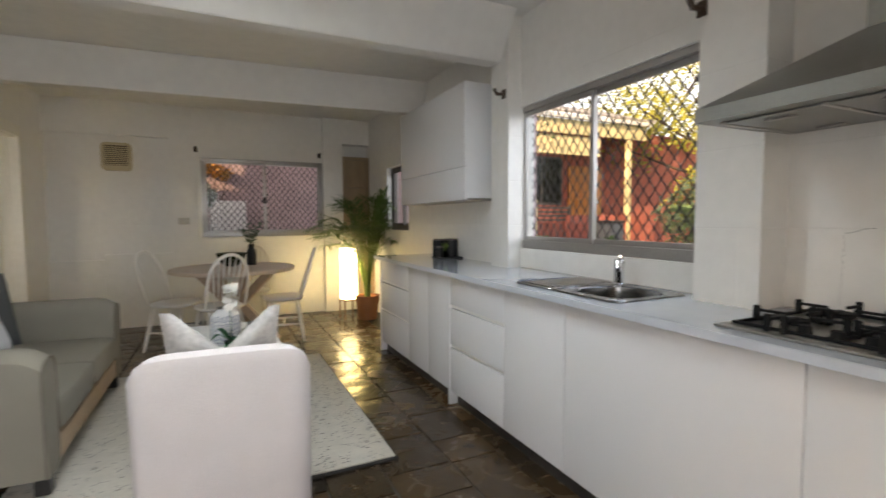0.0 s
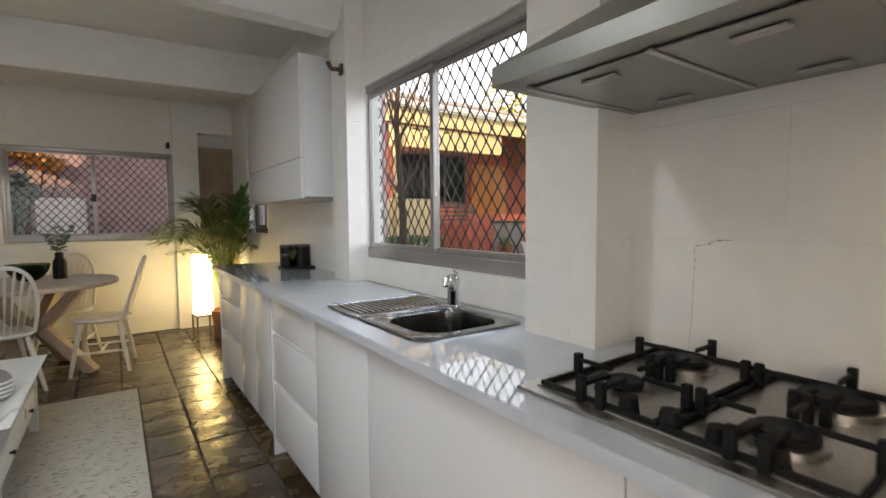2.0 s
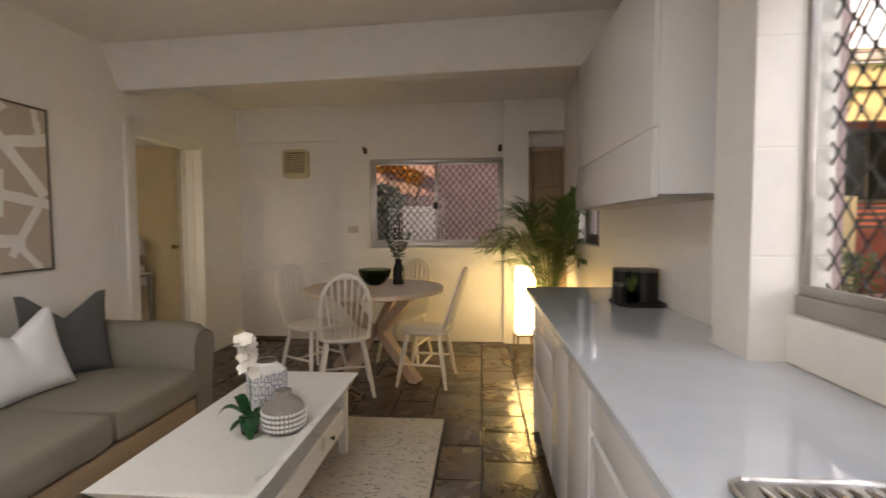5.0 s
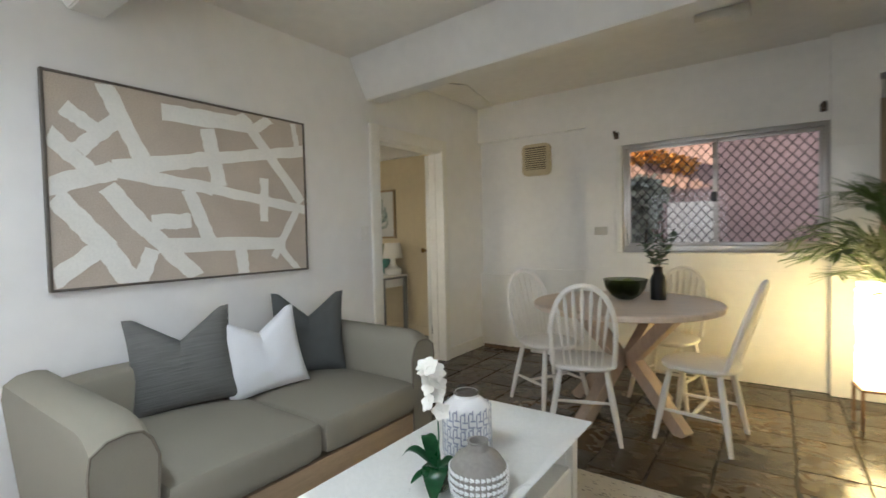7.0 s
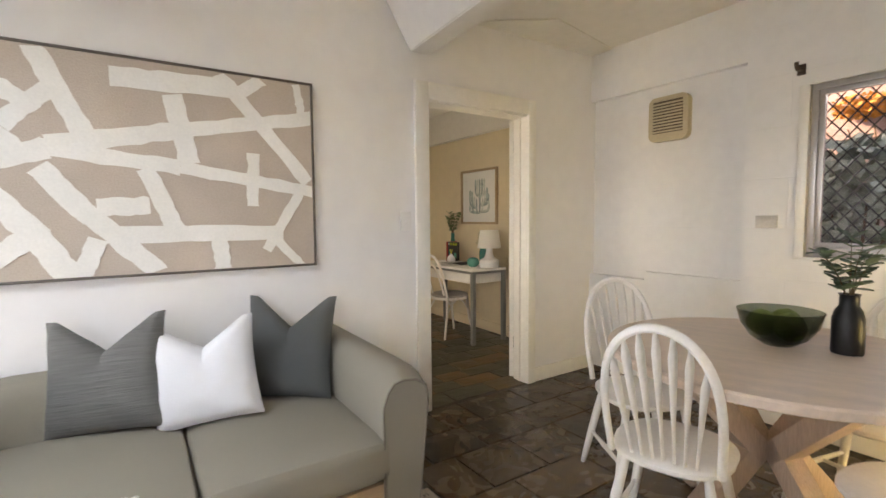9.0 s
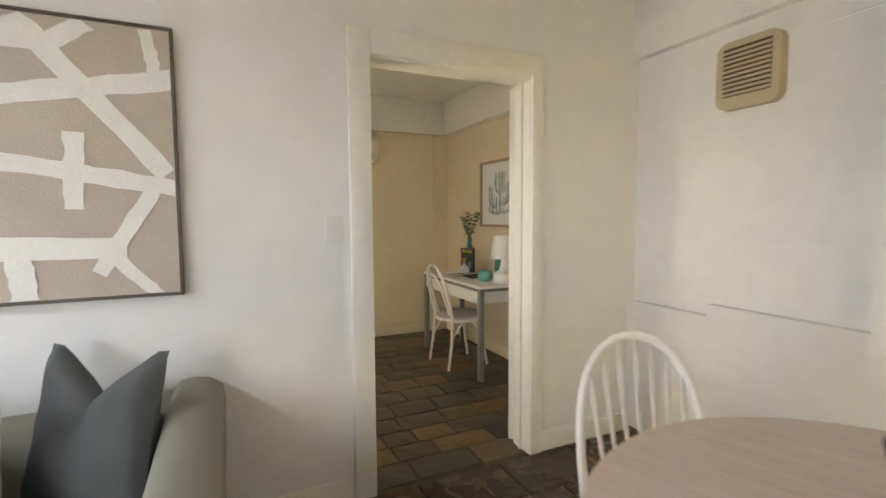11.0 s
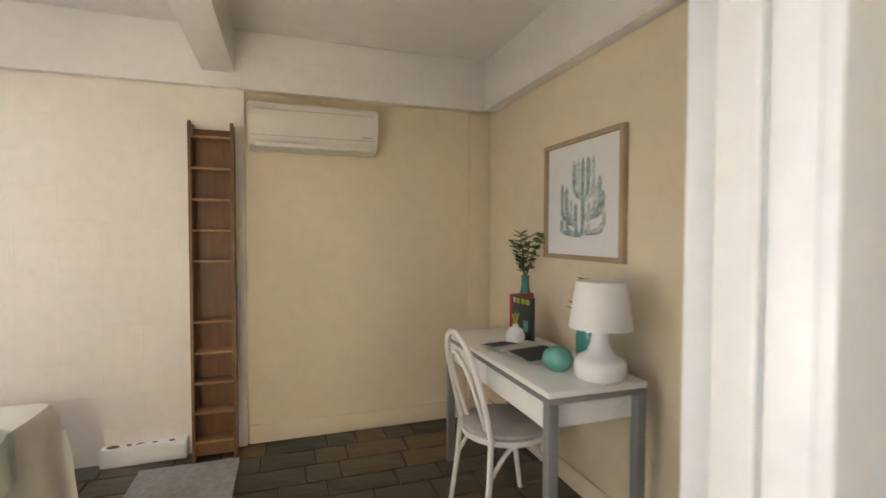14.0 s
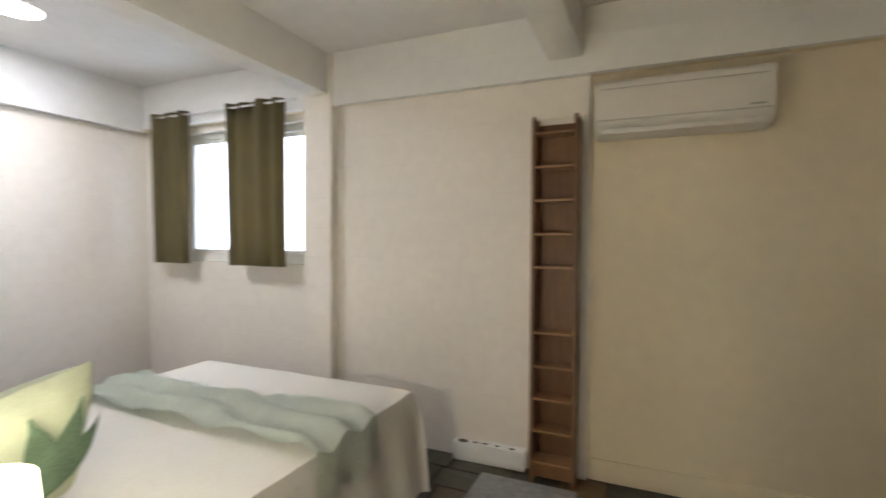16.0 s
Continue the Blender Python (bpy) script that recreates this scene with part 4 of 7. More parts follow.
canister(1.728, 3.93, 0.062, 0.142, "large black canister with a bamboo lid")
canister(1.645, 4.00, 0.052, 0.138, "black canister with a bamboo lid")
canister(1.595, 3.87, 0.030, 0.080, "small black canister with a lid")
hp = thing("herb_pot", 1.645, 3.87, TOP + 0.013, 0, "tiny potted green herb between black canisters", "plant")
b = bmesh.new()
lathe(b, [(0, 0), (0.022, 0), (0.027, 0.05), (0, 0.05)], 16)
part("pot", b, "smoke", hp)
b, r_ = bmesh.new(), rng(5)
for k in range(46):
    a, e = r_.uniform(0, 6.28), r_.uniform(0.005, 0.03)
    tube(b, [(0, 0, 0.05), (e * 0.6 * math.cos(a), e * 0.6 * math.sin(a), 0.08), (e * math.cos(a), e * math.sin(a), r_.uniform(0.09, 0.13))], [0.003, 0.004, 0.001], 4)
part("foliage", b, "leaf", hp)

# ---- living things ----


def hook(x, y, z, rz, label):
    t = thing("curtain_bracket", x, y, z, rz, label, "bracket", "old curtain brackets")
    b = bmesh.new()
    box(b, -0.02, -0.012, -0.03, 0.02, 0.0, 0.03, bevel=0.003)
    part("plate", b, "bracket", t)
    b = bmesh.new()
    tube(b, [(0, -0.01, 0), (0, -0.06, -0.005), (0, -0.075, 0.015), (0, -0.08, 0.03)], 0.012, 8)
    part("hook", b, "bracket", t)


hook(1.78, 3.0, 2.09, -90, "rusty brown curtain bracket beside the kitchen window")
bpy.data.objects["curtain_bracket"].location.x = 1.68
hook(1.645, 1.52, 2.06, -90, "rusty brown curtain bracket beside the kitchen window")
hook(-0.335, 6.68, 2.10, 0, "dark curtain bracket beside the dining window")
hook(1.13, 6.68, 2.10, 0, "dark curtain bracket beside the dining window")


def windsor_chair(x, y, rz, label):
    """Faces local +y, back at -y."""
    c = thing("dining_chair", x, y, 0, rz, label, "chair", "chairs round the dining table")
    b = bmesh.new()
    n = 32
    outline = []
    for k in range(n):
        a = 2 * math.pi * k / n
        ex = math.copysign(abs(math.cos(a)) ** 0.8, math.cos(a)) * (0.205 if math.sin(a) > 0 else 0.20)
        outline.append((ex, math.copysign(abs(math.sin(a)) ** 0.8, math.sin(a)) * 0.205))
    rings = [[b.verts.new((px * s, py * s, z)) for px, py in outline] for s, z in ((0.9, 0.418), (1.0, 0.432), (1.0, 0.446), (0.93, 0.455), (0.5, 0.447))]
    for r, s in zip(rings, rings[1:]):
        for k in range(n):
            b.faces.new((r[k], r[(k + 1) % n], s[(k + 1) % n], s[k]))
    b.faces.new(rings[0][::-1]), b.faces.new(rings[-1])
    part("seat", b, "chair", c)
    feet = {}
    for sx in (-1, 1):
        for sy in (-1, 1):
            t_, f_ = Vector((sx * 0.13, sy * 0.13, 0.425)), Vector((sx * 0.205, sy * 0.20, 0.0))
            b = bmesh.new()
            p = [t_.lerp(f_, q) for q in (0, 0.15, 0.35, 0.6, 0.85, 1)]
            tube(b, p, [0.014, 0.017, 0.019, 0.018, 0.015, 0.012], 10)
            part("leg", b, "chair", c)
            feet[sx, sy] = t_.lerp(f_, 0.58)
    for sx in (-1, 1):
        b = bmesh.new()
        tube(b, [feet[sx, -1], feet[sx, -1].lerp(feet[sx, 1], 0.5), feet[sx, 1]], [0.008, 0.012, 0.008], 8)
        part("side_stretcher", b, "chair", c)
    b = bmesh.new()
    a_, e_ = feet[-1, -1].lerp(feet[-1, 1], 0.5), feet[1, -1].lerp(feet[1, 1], 0.5)
    tube(b, [a_, a_.lerp(e_, 0.5), e_], [0.008, 0.013, 0.008], 8)
    part("cross_stretcher", b, "chair", c)

    def back(u, v):
        return Vector((u, -0.165 - 0.16 * v, 0.45 + 0.49 * v))

    b = bmesh.new()
    pts = []
    for k in range(25):
        a = math.pi * k / 24
        u = -0.20 * math.cos(a)
        v = math.sin(a) ** 0.62
        pts.append(back(u * (0.86 + 0.14 * v), v))
    tube(b, pts, 0.0125, 8, 1.25)
    part("bow", b, "chair", c)
    for k in range(7):
        u = -0.135 + 0.045 * k
        top = (1 - (abs(u) * 1.12 / 0.20) ** 2) ** 0.31
        b = bmesh.new()
        rows = [(0.0, 0.006), (top * 0.30, 0.007), (top * 0.42, 0.011), (top * 0.84, 0.017), (top * 0.90, 0.013), (top * 0.99, 0.005)]
        pp = [back(u * (0.75 + 0.37 * v), v) for v, _ in rows]
        tube(b, pp, [r for _, r in rows], 8, 0.45)
        part("spindle", b, "chair", c)
    return c


windsor_chair(-0.125, 5.095, 19, "white painted arrow-back dining chair drawn up to the table")
windsor_chair(0.485, 5.385, 82, "white painted arrow-back dining chair tucked under the round table")
windsor_chair(-0.51, 5.475, -120, "white painted arrow-back dining chair beside the wall recess")
windsor_chair(0.20, 5.99, 168, "white painted arrow-back dining chair below the window")

tb = thing("dining_table", 0.02, 5.50, 0, 20, "round limed timber dining table on a crossed trestle base", "table")
b = bmesh.new()
lathe(b, [(0, 0.727), (0.582, 0.727), (0.592, 0.733), (0.594, 0.757), (0.587, 0.765), (0, 0.765)], 64)
part("tabletop", b, "limed", tb)
b = bmesh.new()
lathe(b, [(0, 0.705), (0.30, 0.705), (0.30, 0.726), (0, 0.726)], 32)
part("top_plate", b, "limed_leg", tb)
for k in range(4):
    a = radians(45 + 90 * k)
    d = Vector((math.cos(a), math.sin(a), 0))
    for lo_, hi_ in (((0.43, 0.0), (0.03, 0.42)), ((0.03, 0.36), (0.36, 0.705))):
        p, q = d * lo_[0] + Vector((0, 0, lo_[1])), d * hi_[0] + Vector((0, 0, hi_[1]))
        m = Matrix.Translation((p + q) / 2) @ (q - p).to_track_quat("Z", "Y").to_matrix().to_4x4()
        b = bmesh.new()
        ln = (q - p).length / 2
        box(b, -0.04, -0.04, -ln, 0.04, 0.04, ln, bevel=0.004, m=m)
        if lo_[1] == 0.0:
            bmesh.ops.bisect_plane(b, geom=b.verts[:] + b.edges[:] + b.faces[:], plane_co=(0, 0, 0.001), plane_no=(0, 0, -1), clear_outer=True)
            bmesh.ops.holes_fill(b, edges=b.edges[:])
        part("leg", b, "limed_leg", tb)

bw = thing("fruit_bowl", 0.0, 5.61, 0.766, 0, "dark smoked mesh bowl filled with green moss balls", "bowl")
b = bmesh.new()
lathe(b, [(0, 0.0), (0.055, 0.0), (0.098, 0.03), (0.132, 0.08), (0.147, 0.137), (0.142, 0.139), (0.126, 0.082), (0.091, 0.036), (0.05, 0.01), (0, 0.01)], 40)
part("bowl_shell", b, "smoke_bowl", bw, "ribbed smoked glass shell")
for px, py, pr in ((-0.052, -0.028, 0.053), (0.05, -0.032, 0.055), (0.0, 0.055, 0.055)):
    b = bmesh.new()
    bmesh.ops.create_icosphere(b, subdivisions=3, radius=pr, matrix=Matrix.Translation((px, py, 0.082)))
    for vv in b.verts:
        vv.co += vv.normal * 0.006 * noise.noise(vv.co * 60)
    part("moss_ball", b, "moss", bw)


def leaf_blade(bm, base, tip, width, droop=0.0):
    """A pointed leaf with a folded middle."""
    base, tip = Vector(base), Vector(tip)
    d = tip - base
    side = d.cross(Vector((0, 0, 1)))
    side = side.normalized() if side.length > 1e-4 else Vector((1, 0, 0))
    up = side.cross(d).normalized()
    mid = []
    for q, w_ in ((0.0, 0.05), (0.3, 0.85), (0.6, 1.0), (0.85, 0.55), (1.0, 0.02)):
        p = base + d * q - Vector((0, 0, droop * q * q))
        mid.append((bm.verts.new(p - side * width * w_ / 2 + up * width * 0.12), bm.verts.new(p), bm.verts.new(p + side * width * w_ / 2 + up * width * 0.12)))
    for a, c in zip(mid, mid[1:]):
        bm.faces.new((a[0], a[1], c[1], c[0])), bm.faces.new((a[1], a[2], c[2], c[1]))


def sprig_vase(x, y, z, rz, prof, mat, label, height, spread, n, leaf, seed, leafmat="leaf_grey"):
    t = thing("vase", x, y, z, rz, label, "vase")
    b = bmesh.new()
    lathe(b, prof, 28)
    part("vase_body", b, mat, t)
    r_ = rng(seed)
    top = max(p[1] for p in prof)
    st, lf = bmesh.new(), bmesh.new()
    for k in range(n):
        a = 2 * math.pi * k / n + r_.uniform(-0.4, 0.4)
        s = spread * r_.uniform(0.5, 1.0)
        h = height * r_.uniform(0.7, 1.0)
        pts = [Vector((0.3 * s * q * math.cos(a) + 0.7 * s * q * q * math.cos(a), s * q * math.sin(a) * (0.3 + 0.7 * q), top - 0.06 + (h + 0.06) * q)) for q in (0, 0.25, 0.5, 0.75, 1)]
        tube(st, pts, [0.0025, 0.0025, 0.002, 0.0015, 0.001], 5)
        for q in (0.35, 0.5, 0.62, 0.74, 0.86, 0.97):
            i = min(3, int(q * 4))
            p = pts[i].lerp(pts[i + 1], q * 4 - i)
            for sd in (-1, 1):
                b2 = a + sd * r_.uniform(0.8, 1.7)
                leaf_blade(lf, p, p + Vector((math.cos(b2), math.sin(b2), r_.uniform(-0.1, 0.7))) * leaf * r_.uniform(0.7, 1.1), leaf * 0.78)
    part("stem", st, "stem", t)
    part("foliage", lf, leafmat, t)
    return t


sprig_vase(0.20, 5.67, 0.766, 0, [(0, 0), (0.048, 0), (0.05, 0.01), (0.05, 0.13), (0.042, 0.16), (0.030, 0.18), (0.030, 0.215), (0.035, 0.222), (0.027, 0.222), (0.026, 0.18), (0, 0.05)],
           "black", "matte black bottle vase with leafy sprigs on the dining table", 0.21, 0.13, 6, 0.055, 11)

# rug
rug = thing("rug", 0, 0, 0, 0, "cream flecked woven rug with a black bound edge", "rug")
b = bmesh.new()
box(b, -1.02, 2.47, 0.0, 0.70, 4.60, 0.012, bevel=0.004)
part("binding", b, "rug_edge", rug)
b = bmesh.new()
bmesh.ops.create_grid(b, x_segments=60, y_segments=74, size=0.5, matrix=Matrix.Translation((-0.162, 3.533, 0.019)) @ Matrix.Diagonal((1.70, 2.09, 1, 1)))
for vv in b.verts:
    vv.co.z += 0.0025 * noise.noise(vv.co * 30)
bmesh.ops.solidify(b, geom=b.faces[:], thickness=0.006)
part("woven_top", b, "rug", rug)
b, r_ = bmesh.new(), rng(3)
for k in range(2600):
    x, y = r_.uniform(-1.0, 0.68), r_.uniform(2.5, 4.57)
    if -0.9 < x < -0.35 and r_.random() < 0.5:
        continue
    ln, wd = r_.uniform(0.006, 0.028), r_.uniform(0.0015, 0.004)
    q = [b.verts.new(v_) for v_ in ((x - ln / 2, y - wd, 0.0235), (x + ln / 2, y - wd * 0.6, 0.0235), (x + ln / 2, y + wd * 0.6, 0.0235), (x - ln / 2, y + wd, 0.0235))]
    b.faces.new(q)
tagged(part("fleck_weave", b, "rug_fleck", rug), "grey woven flecks", kind="stuff")

# coffee table
ct = thing("coffee_table", -0.05, 3.545, 0.016, 0, "white lacquered coffee table with a tray top and one drawer", "table")
b = bmesh.new()
W, L = 0.235, 0.56
out = [(-0.285, -0.62), (0.285, -0.62), (0.285, 0.62), (-0.285, 0.62)]
inn = [(-0.262, -0.597), (0.262, -0.597), (0.262, 0.597), (-0.262, 0.597)]
bot = [(-W, -0.57), (W, -0.57), (W, 0.57), (-W, 0.57)]
tr = [[b.verts.new((x, y, z)) for x, y in pts] for pts, z in ((bot, 0.375), (out, 0.435), (inn, 0.435), ([(x * 0.88, y * 0.95) for x, y in bot], 0.392))]
for r, s in zip(tr, tr[1:]):
    for k in range(4):
        b.faces.new((r[k], r[(k + 1) % 4], s[(k + 1) % 4], s[k]))
b.faces.new(tr[0][::-1]), b.faces.new(tr[-1])
part("tray_top", b, "white_lac", ct)
for sx in (-1, 1):
    for sy in (-1, 1):
        b = bmesh.new()
        x, y = sx * (W - 0.025), sy * 0.545
        tt = bmesh.new()
        bmesh.ops.create_cone(tt, cap_ends=True, segments=4, radius1=0.028, radius2=0.036, depth=0.375, matrix=Matrix.Translation((x, y, 0.1885)) @ pose(0, 0, 0, 0, 0, 45))
        join(b, tt)
        part("leg", b, "white_lac", ct)
b = bmesh.new()
box(b, -W + 0.03, -0.52, 0.13, W - 0.03, 0.52, 0.15, bevel=0.002)
part("shelf", b, "white_lac", ct)
b = bmesh.new()
for r in ((-W + 0.012, -0.52, 0.15, -W + 0.03, 0.52, 0.374), (-W + 0.03, -0.535, 0.15, W - 0.03, -0.515, 0.374), (-W + 0.03, 0.515, 0.15, W - 0.03, 0.535, 0.374), (-W + 0.03, -0.515, 0.262, W - 0.012, 0.515, 0.272)):
    box(b, *r, bevel=0.002)
part("apron", b, "white_lac", ct)
b = bmesh.new()
box(b, W - 0.028, -0.515, 0.152, W - 0.008, 0.515, 0.265, bevel=0.003)
dw = part("drawer_front", b, "white_lac", ct)
for y in (-0.28, 0.28):
    b = bmesh.new()
    lathe(b, [(0, 0.022), (0.009, 0.02), (0.012, 0.014), (0.005, 0.008), (0.006, 0)], 14)
    o = part("drawer_knob", b, "knob_black", dw, "small black drawer knob")
    o.matrix_basis = pose(W - 0.008, y, 0.21, 0, 90, 0)
TT = 0.016 + 0.392

v1 = thing("ginger_jar", -0.085, 3.70, TT + 0.001, 0, "white ceramic jar with a blue-grey fret pattern on the coffee table", "jar")
b = bmesh.new()
lathe(b, [(0, 0), (0.072, 0), (0.088, 0.02), (0.092, 0.05), (0.092, 0.17), (0.085, 0.20), (0.06, 0.222), (0.047, 0.232), (0.047, 0.25), (0.04, 0.25), (0.04, 0.225), (0, 0.21)], 40)
jar = part("jar_body", b, "porcelain", v1)
b = bmesh.new()
lathe(b, [(0.042, 0.251), (0.048, 0.251), (0.048, 0.243), (0.042, 0.243)], 32)
part("rim", b, "frame_dark", v1, "dark glazed rim")
b = bmesh.new()
lathe(b, [(0.0, 0.236), (0.0395, 0.236), (0.0395, 0.2495), (0.0385, 0.2495), (0.0385, 0.238), (0, 0.238)], 32)
part("liner", b, "frame_dark", v1, "dark inside of the neck")
b = bmesh.new()


def fret(bm, r, a0, z0, a1, z1, wd):
    n = max(1, int(abs(a1 - a0) / 0.12))
    lo = []
    for k in range(n + 1):
        a = a0 + (a1 - a0) * k / n
        lo.append([bm.verts.new((rr * math.cos(a), rr * math.sin(a), z)) for rr, z in ((r, z0), (r, z1))])
    for p, q in zip(lo, lo[1:]):
        bm.faces.new((p[0], q[0], q[1], p[1]))


for k in range(10):
    a = 2 * math.pi * k / 10
    w_, h_ = 0.05, 0.006
    for rep in range(3):
        z = 0.020 + 0.060 * rep
        for aa, zz in ((0.0, z), (0.31, z + 0.005)):
            fret(b, 0.0927, a + aa, zz, a + aa + 0.26, zz + h_, 0)
            fret(b, 0.0927, a + aa, zz, a + aa + w_, zz + 0.05, 0)
            fret(b, 0.0927, a + aa + 0.10, zz + 0.022, a + aa + 0.30, zz + 0.022 + h_, 0)
            fret(b, 0.0927, a + aa + 0.16, zz + 0.022, a + aa + 0.16 + w_, zz + 0.062, 0)
            fret(b, 0.0927, a + aa + 0.04, zz + 0.05, a + aa + 0.16, zz + 0.05 + h_, 0)
tagged(part("fret_pattern", b, "blue_line", jar), "blue-grey painted fret lines")

v2 = thing("stoneware_vase", 0.075, 3.515, TT + 0.001, 0, "squat grey stoneware vase with white braided bands on the coffee table", "vase")
b = bmesh.new()
lathe(b, [(0, 0), (0.07, 0), (0.088, 0.02), (0.094, 0.055), (0.090, 0.095), (0.07, 0.125), (0.036, 0.145), (0.032, 0.165), (0.036, 0.172), (0.028, 0.172), (0.026, 0.15), (0, 0.13)], 40)
sv = part("vase_body", b, "stoneware", v2)
for z, rr in ((0.024, 0.091), (0.045, 0.0945), (0.066, 0.0945), (0.087, 0.0925)):
    b = bmesh.new()
    for k in range(34):
        a = 2 * math.pi * k / 34
        for sg in (-1, 1):
            p = Vector((rr * math.cos(a), rr * math.sin(a), z + sg * 0.004))
            q = Vector((rr * math.cos(a + 0.13), rr * math.sin(a + 0.13), z))
            tube(b, [p, q], 0.0042, 5)
    part("braid_band", b, "porcelain", sv, "white raised braid")

orc = thing("orchid", -0.055, 3.47, TT + 0.001, 20, "white potted orchid with dark green leaves on the coffee table", "plant")
b = bmesh.new()
lathe(b, [(0, 0), (0.035, 0), (0.045, 0.07), (0.041, 0.07), (0.036, 0.06), (0, 0.055)], 24)
part("pot", b, "smoke", orc, "small dark glass pot")


def strap_leaf(a, reach, width, rise, fall):
    """A broad fleshy leaf that climbs from the crown and bends over."""
    bm, rows = bmesh.new(), []
    d, sd = Vector((math.cos(a), math.sin(a), 0)), Vector((-math.sin(a), math.cos(a), 0))
    for i in range(10):
        q = i / 9
        w_ = width / 2 * math.sin(math.pi * min(1, 0.16 + 0.80 * q)) ** 0.7
        c = d * reach * (q ** 0.8) + Vector((0, 0, 0.065 + rise * math.sin(1.6 * q) - fall * q ** 2.2))
        rows.append([bm.verts.new(c + sd * w_ * k + Vector((0, 0, 0.25 * w_ * abs(k)))) for k in (-1, -0.5, 0, 0.5, 1)])
    for p, q in zip(rows, rows[1:]):
        for k in range(4):
            bm.faces.new((p[k], p[k + 1], q[k + 1], q[k]))
    bmesh.ops.solidify(bm, geom=bm.faces[:], thickness=0.002)
    part("leaf", bm, "leaf_orchid", orc)


for a, reach, width, rise, fall in ((-1.45, 0.085, 0.085, 0.045, 0.105), (3.2, 0.12, 0.05, 0.09, 0.06), (2.3, 0.10, 0.055, 0.10, 0.03), (4.0, 0.10, 0.035, 0.01, 0.03), (0.4, 0.09, 0.06, 0.05, 0.09)):
    strap_leaf(a, reach, width, rise, fall)
b = bmesh.new()
sp = [Vector((0, 0, 0.05)), Vector((0.005, 0.01, 0.16)), Vector((0.0, 0.012, 0.30)), Vector((-0.004, 0.0, 0.385)), Vector((-0.01, -0.025, 0.415))]
tube(b, sp, 0.003, 6)
part("stem", b, "leaf_orchid", orc)
r_ = rng(9)
for k in range(11):
    q = 0.42 + 0.58 * k / 10
    i = min(3, int(q * 4))
    p = sp[i].lerp(sp[i + 1], q * 4 - i) + Vector((0.016 * (-1) ** k, r_.uniform(-0.03, 0.0), 0))
    b = bmesh.new()
    m = Matrix.Translation(p) @ pose(0, 0, 0, 60 + r_.uniform(-30, 30), r_.uniform(-30, 30), r_.uniform(-60, 60))
    t = bmesh.new()
    for j in range(5):
        a = 2 * math.pi * j / 5
        leaf_blade(t, (0, 0, 0), (0.034 * math.cos(a), 0.034 * math.sin(a), 0.006), 0.03)
    join(b, t, m)
    part("blossom", b, "petal", orc)

# ---- sofa, armchair, cushions ----


def cushion_mesh(w, h, d, notch=0.0, seed=0, fold=0.0):
    """A filled square cushion standing in the local xz plane; notch is the depth of the karate chop in its top."""
    bm, n = bmesh.new(), 22
    grid = {}
    for s in (-1, 1):
        for i in range(n + 1):
            for j in range(n + 1):
                u, v = 2 * i / n - 1, 2 * j / n - 1
                if s == 1 and (i in (0, n) or j in (0, n)):
                    grid[s, i, j] = grid[-1, i, j]
                    continue
                x = u * w / 2 * (1 - 0.07 * (1 - v * v))
                z = h / 2 + v * h / 2 * (1 - 0.05 * (1 - u * u))
                puff = ((1 - u ** 4) * (1 - v ** 4)) ** 0.55
                if notch and v > -0.4:
                    k = max(0, (v + 0.4) / 1.4)
                    z -= notch * k ** 1.5 * max(0, 1 - abs(u) * 1.25)
                    puff *= 1 - 0.45 * k * max(0, 1 - abs(u) * 3)
                y = s * d / 2 * puff + fold * 0.015 * math.sin(5 * u + 4 * v + seed) + 0.008 * noise.noise(Vector((u * 3 + seed, v * 3, s)))
                grid[s, i, j] = bm.verts.new((x, y, z))
    for s in (-1, 1):
        for i in range(n):
            for j in range(n):
                q = [grid[s, i, j], grid[s, i + 1, j], grid[s, i + 1, j + 1], grid[s, i, j + 1]]
                bm.faces.new(q if s < 0 else q[::-1])
    return bm


def cushion(m, w, h, d, mat, label, notch=0.1, seed=0):
    o = part("cushion", cushion_mesh(w, h, d, notch, seed), mat)
    o.matrix_basis = m
    return tagged(o, label, "cushion", "sofa cushions")


def soft_box(bm, x0, y0, z0, x1, y1, z1, r, puff=0.0):
    t = bmesh.new()
    bmesh.ops.create_cube(t, size=1, matrix=Matrix.Translation(((x0 + x1) / 2, (y0 + y1) / 2, (z0 + z1) / 2)) @ Matrix.Diagonal((x1 - x0, y1 - y0, z1 - z0, 1)))
    bmesh.ops.subdivide_edges(t, edges=t.edges[:], cuts=7, use_grid_fill=True)
    c, hs = Vector(((x0 + x1) / 2, (y0 + y1) / 2, (z0 + z1) / 2)), Vector(((x1 - x0) / 2, (y1 - y0) / 2, (z1 - z0) / 2))
    for vv in t.verts:
        p = vv.co - c
        core = Vector([max(-(h - r), min(h - r, a)) for a, h in zip(p, hs)])
        d = p - core
        if d.length > 1e-6:
            p = core + d.normalized() * min(d.length, r)
        q = Vector([a / h for a, h in zip(p, hs)])
        p.z += puff * (1 - q.x ** 2) * (1 - q.y ** 2) * (1 if p.z > 0 else 0.2)
        vv.co = c + p
    join(bm, t)


